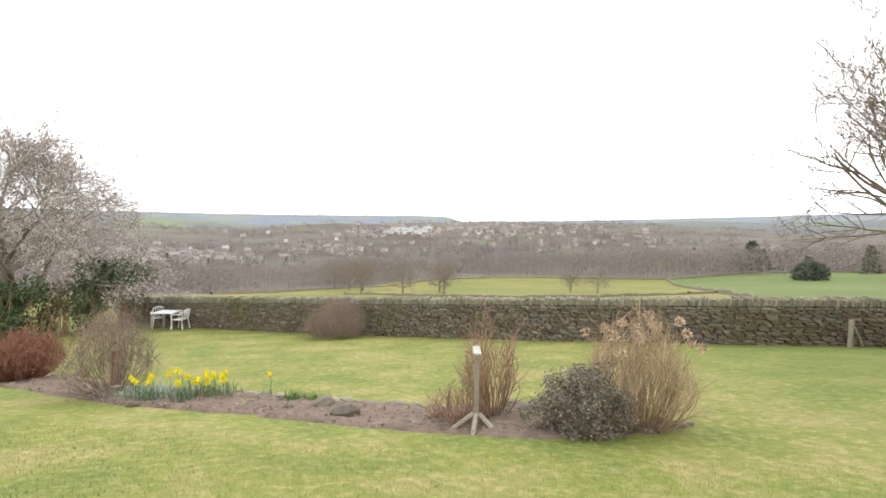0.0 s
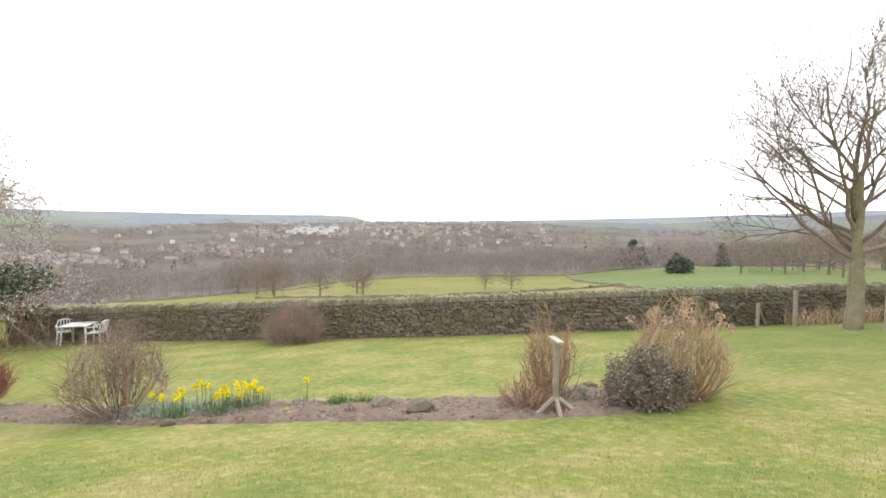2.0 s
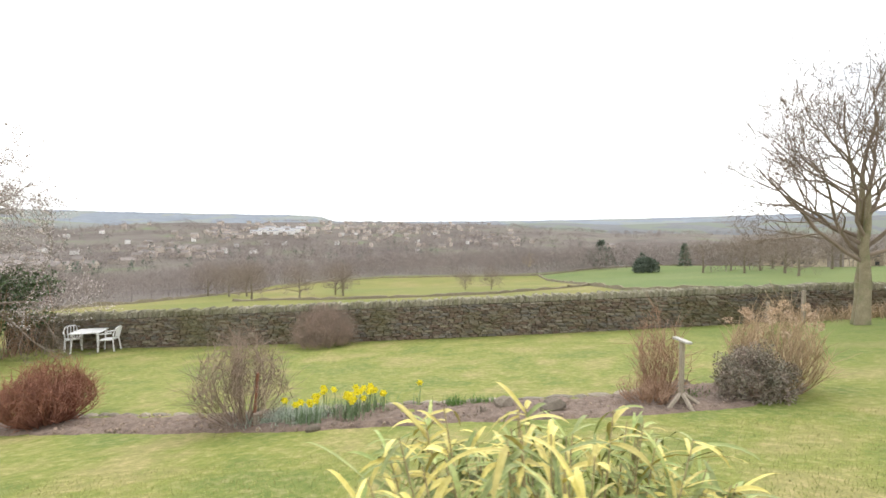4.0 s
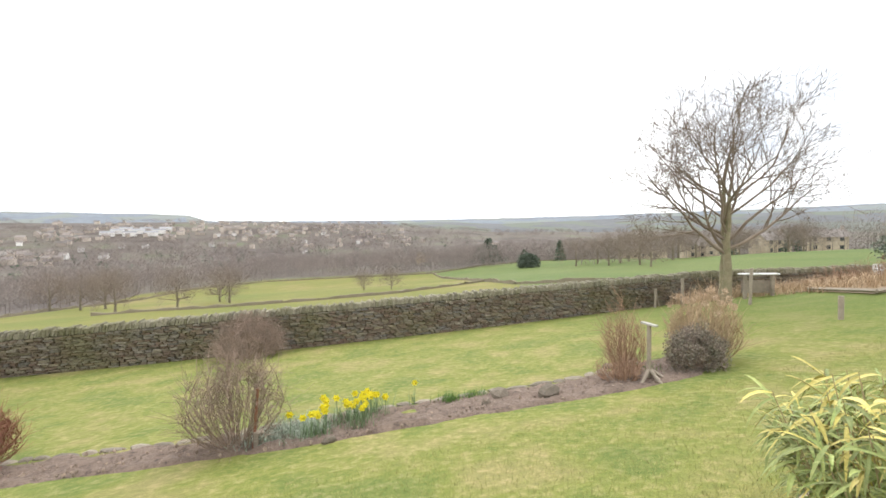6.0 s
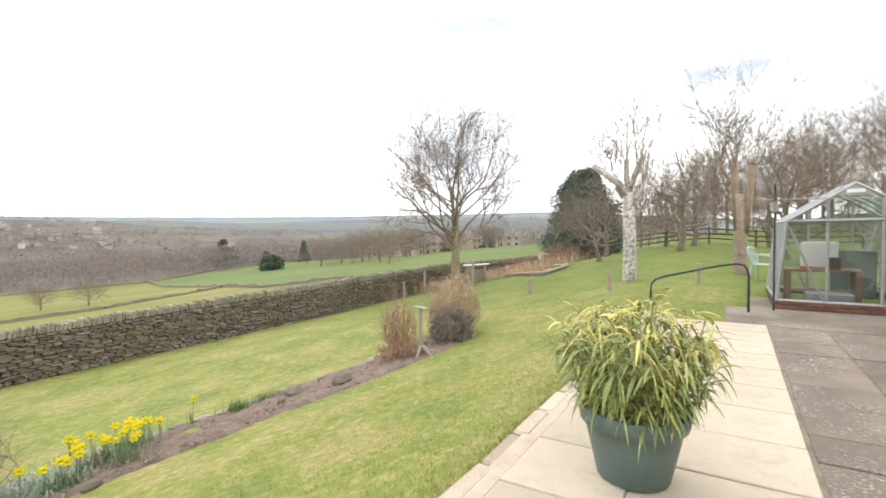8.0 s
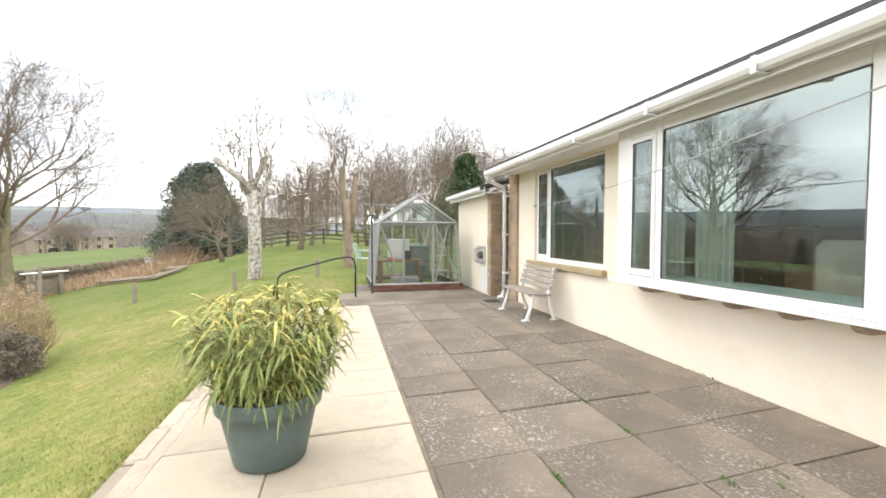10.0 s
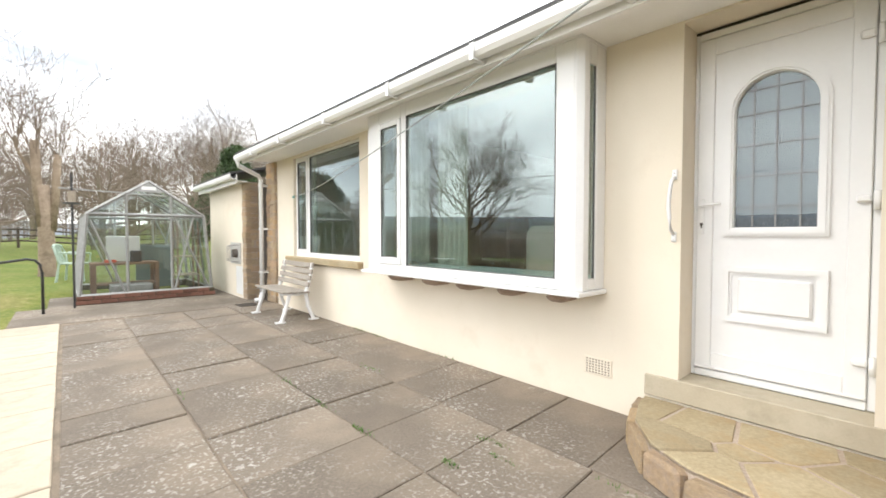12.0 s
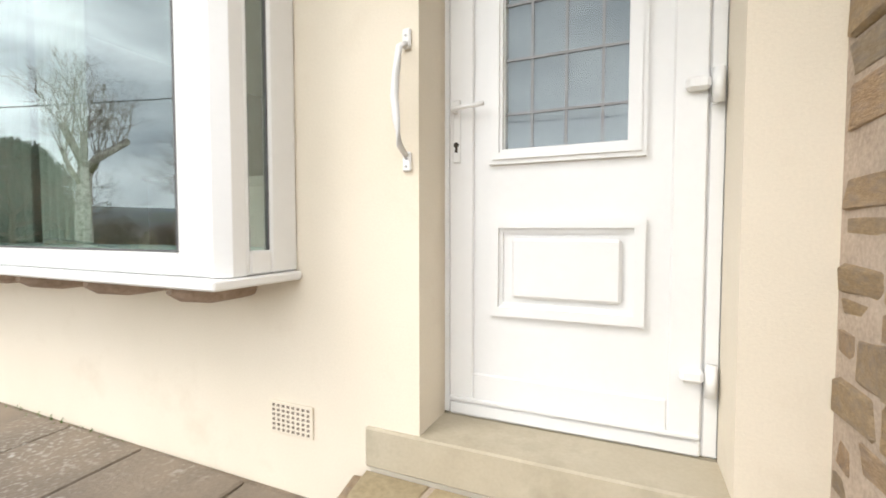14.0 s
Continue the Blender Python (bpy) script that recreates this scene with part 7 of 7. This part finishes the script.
# ---- grass blades over the near lawn, weeds in the joints ----
M_GRASS = material("grass_blade", (0.155, 0.205, 0.05), (0.35, 0.32, 0.115), 1.3, 30, 0.8, 0, vary=0.35, island=True, fine_mix=0.5)
r = random.Random(141)
gr = Mesh()
for i in range(52000):
    x = r.uniform(-4.5, 9.5)
    y = 4.47 - 0.02 * (x - 1) / 3 + 2.6 * r.random() ** 1.5
    if i < 5000:
        y = 4.47 - 0.02 * (x - 1) / 3 + abs(r.gauss(0, 0.03))
    a = r.uniform(0, 6.28)
    h, w = r.uniform(0.012, 0.035) * (1.4 if i < 5000 else 1.0), 0.0028
    z = H(x, y) - 0.004
    dx, dy = math.cos(a), math.sin(a)
    t = r.uniform(0.2, 1.0) * h
    k = len(gr.v)
    gr.v += [(x - dy * w, y + dx * w, z), (x + dy * w, y - dx * w, z), (x + dx * t, y + dy * t, z + h)]
    gr.f.append((k, k + 1, k + 2))
tagged(part("lawn_grass", gr, M_GRASS), "short mossy lawn grass beside the terrace", "grass", "", "stuff")
wd = Mesh()
for cx, cy, n, s in ((0.37, 0.95, 60, 0.05), (0.34, 1.28, 70, 0.04), (0.98, 1.42, 50, 0.06), (0.59, 2.14, 90, 0.04), (1.54, 1.42, 40, 0.08), (2.1, 1.42, 50, 0.1), (3.4, 0.03, 50, 0.1), (3.1, 0.03, 60, 0.2), (0.2, 1.05, 50, 0.07), (2.4, 2.11, 30, 0.06), (1.8, 0.02, 40, 0.3), (-0.4, 0.85, 30, 0.1), (2.0, 0.74, 40, 0.08)):
    for k in range(n):
        blade(wd, Vector((cx + r.gauss(0, s), cy + r.gauss(0, 0.012), -0.005)), r.uniform(0, 6.28), r.uniform(0.01, 0.03), 0.003, r.uniform(0.3, 1.0))
tagged(part("joint_weeds", wd, M_TUFT), "small weeds and moss in the paving joints", "weeds", "", "stuff")

# ---- paving, last ----
struct("patio_bed", Mesh().box(-7, 0.0, -0.16, 6.3, 4.285, -0.012), material("joint_dirt", (0.13, 0.108, 0.08), (0.27, 0.215, 0.16), 5, 80, 0.95, 0.4), "dark earth in the joints between paving slabs", "patio")
struct("path", Mesh().box(6.3, -1.5, -0.16, 10.6, 2.95, -0.006).box(6.31, 2.951, -0.16, 8.0, 3.30, -0.012), M_GREYSLAB, "worn grey concrete path to the greenhouse", "path")


SKEW = 0.08  # the cross joints run slightly askew to the house


def slab_mesh(w, d, mat, seed):
    r = random.Random(seed)
    b = Mesh().box(-w / 2, -d / 2, -0.04, w / 2, d / 2, 0.0, bev=0.006)
    b.v = [(x - SKEW * y + r.uniform(-0.003, 0.003), y + r.uniform(-0.003, 0.003), z) for x, y, z in b.v]
    return b.data("slab", mat)


pr = random.Random(11)
cream_strip = tagged(new("terrace_edge"), "cream concrete paving slabs along the terrace edge", "paving", "", "structure")
cream = [slab_mesh(0.602, 0.860, M_SLAB, 1), slab_mesh(0.602, 0.860, M_SLAB, 2), slab_mesh(0.602, 0.622, M_SLAB, 3), slab_mesh(0.602, 0.622, M_SLAB, 4)]
x = 0.785 - 0.613 * 12
while x < 6.2:
    for yc, pick in ((3.222, cream[:2]), (3.972, cream[2:])):
        part("slab", pr.choice(pick), None, cream_strip, m=pose(x + 0.306 - SKEW * (yc - 3.2), yc, pr.uniform(-0.003, 0.002), pr.uniform(-0.25, 0.25), pr.uniform(-0.25, 0.25), pr.uniform(-0.3, 0.3)))
    x += 0.613
M_KERB = material("weathered_kerb_stone", (0.34, 0.275, 0.21), (0.46, 0.395, 0.31), 2.5, 60, 0.9, 0.4, vary=0.22, stain=((0.29, 0.225, 0.165), 4, 0.5, 0.75), depth=0.01)
kerb = [Mesh().box(-0.30, -0.065, -0.12, 0.30, 0.065, 0.0, bev=0.018).data("kerb_stone", M_KERB), Mesh().box(-0.22, -0.065, -0.12, 0.22, 0.065, 0.0, bev=0.018).data("kerb_stone", M_KERB)]
x = -6.6
while x < 6.3:
    w, me = pr.choice(((0.61, kerb[0]), (0.45, kerb[1])))
    part("kerb_stone", me, None, cream_strip, m=pose(x + w / 2, 4.42 - 0.02 * (x - 1) / 3, pr.uniform(-0.012, 0.008), pr.uniform(-1.5, 1.5), pr.uniform(-0.6, 0.6), pr.uniform(-1.2, 1.2)))
    x += w + 0.012
part("mortar_strip", Mesh().box(-6.9, 4.286, -0.10, 6.31, 4.40, -0.008), M_MORTAR, cream_strip, "rough pinkish mortar strip behind the kerb")
terrace = tagged(new("terrace"), "old grey flagstone terrace spotted with lichen", "paving", "", "structure")
rows = [(0.02, 0.775), (0.78, 1.415), (1.42, 2.135), (2.14, 2.765)]
joints = [-6.9, -6.3, -5.72, -5.1, -4.55, -3.95, -3.3, -2.72, -2.1, -1.5, -0.85, -0.20, 0.37, 0.93, 1.50, 1.98, 2.43, 3.05, 3.62, 4.25, 4.8, 5.42, 6.2]
for n, (y0, y1) in enumerate(rows):
    yc, i = (y0 + y1) / 2, 0
    while i < len(joints) - 1:
        j = i + 2 if joints[i] in (1.50, 3.62, -3.3) and n in (0, 2) else i + 1
        x0, x1 = joints[i] + 0.02 * math.sin(3 * i + 2 * n), joints[j] + 0.02 * math.sin(3 * j + 2 * n)
        part("slab", slab_mesh(x1 - x0 - 0.009, y1 - y0 - 0.008, M_GREYSLAB, 20 + 40 * n + i), None, terrace, m=pose((x0 + x1) / 2 - SKEW * (yc - 1.4), yc, pr.uniform(-0.007, 0.004), pr.uniform(-0.4, 0.4), pr.uniform(-0.4, 0.4), pr.uniform(-0.4, 0.4)))
        i = j


# ---- crazy-paved step ----
def clip(poly, px, py, nx, ny):
    """The part of a convex polygon where (p - (px, py)) . n <= 0."""
    out = []
    for i in range(len(poly)):
        a, b = poly[i], poly[(i + 1) % len(poly)]
        da, db = (a[0] - px) * nx + (a[1] - py) * ny, (b[0] - px) * nx + (b[1] - py) * ny
        if da <= 0:
            out.append(a)
        if da * db < 0:
            t = da / (da - db)
            out.append((a[0] + t * (b[0] - a[0]), a[1] + t * (b[1] - a[1])))
    return out


outline = [(-0.075, 0.014), (-0.10, 0.16), (-0.19, 0.40), (-0.36, 0.62), (-0.57, 0.73), (-0.85, 0.77), (-1.255, 0.79), (-1.255, 0.014)]
outline = outline[::-1]
step = struct("door_step", Mesh().sheet(outline, -0.05, 0.153), M_MORTAR, "round-edged door step of buff crazy paving", "step")
seeds = [(-0.24, 0.18), (-0.47, 0.20), (-0.40, 0.50), (-0.62, 0.72), (-0.77, 0.14), (-0.92, 0.58), (-1.07, 0.34), (-1.20, 0.06), (-1.16, 0.70), (-0.69, 0.38)]
weight = [pr.uniform(-0.022, 0.022) for _ in seeds[:-1]] + [-0.02]
for i, (sx, sy) in enumerate(seeds):
    poly = outline
    for j, (ox, oy) in enumerate(seeds):
        if i != j and poly:
            d = math.hypot(ox - sx, oy - sy)
            ux, uy = (ox - sx) / d, (oy - sy) / d
            cut = d / 2 + (weight[i] - weight[j]) / (2 * d) - 0.009
            poly = clip(poly, sx + cut * ux, sy + cut * uy, ux, uy)
    if len(poly) > 2:
        cx, cy = sum(p[0] for p in poly) / len(poly), sum(p[1] for p in poly) / len(poly)
        low = [(cx + (x - cx) * 1.0, cy + (y - cy) * 1.0) for x, y in poly]
        b = Mesh()
        n = len(poly)
        hz = 0.160 + pr.uniform(-0.005, 0.004)
        b.v = [(x, y, 0.140) for x, y in low] + [(x, y, hz - 0.008) for x, y in low] + [(cx + (x - cx) * 0.97, cy + (y - cy) * 0.97, hz) for x, y in low]
        b.f = [tuple(range(2 * n, 3 * n))] + [(q * n + a, q * n + (a + 1) % n, (q + 1) * n + (a + 1) % n, (q + 1) * n + a) for q in (0, 1) for a in range(n)]
        part("flagstone", b, M_FLAG, step)
for a, b in zip(outline, outline[1:]):
    L = math.hypot(b[0] - a[0], b[1] - a[1])
    if a[1] > 0.013 and b[1] > 0.1 or b[1] > 0.013:
        k = max(1, round(L / 0.24))
        for q in range(k):
            cx, cy = a[0] + (b[0] - a[0]) * (q + 0.5) / k, a[1] + (b[1] - a[1]) * (q + 0.5) / k
            ang = math.degrees(math.atan2(b[1] - a[1], b[0] - a[0]))
            part("edge_stone", pr.choice(SAND_BLOCKS), None, step, m=pose(cx, cy, 0.062, pr.uniform(-3, 3), 0, ang) @ Matrix.Diagonal((L / k - 0.012, 0.09, 0.15, 1)))
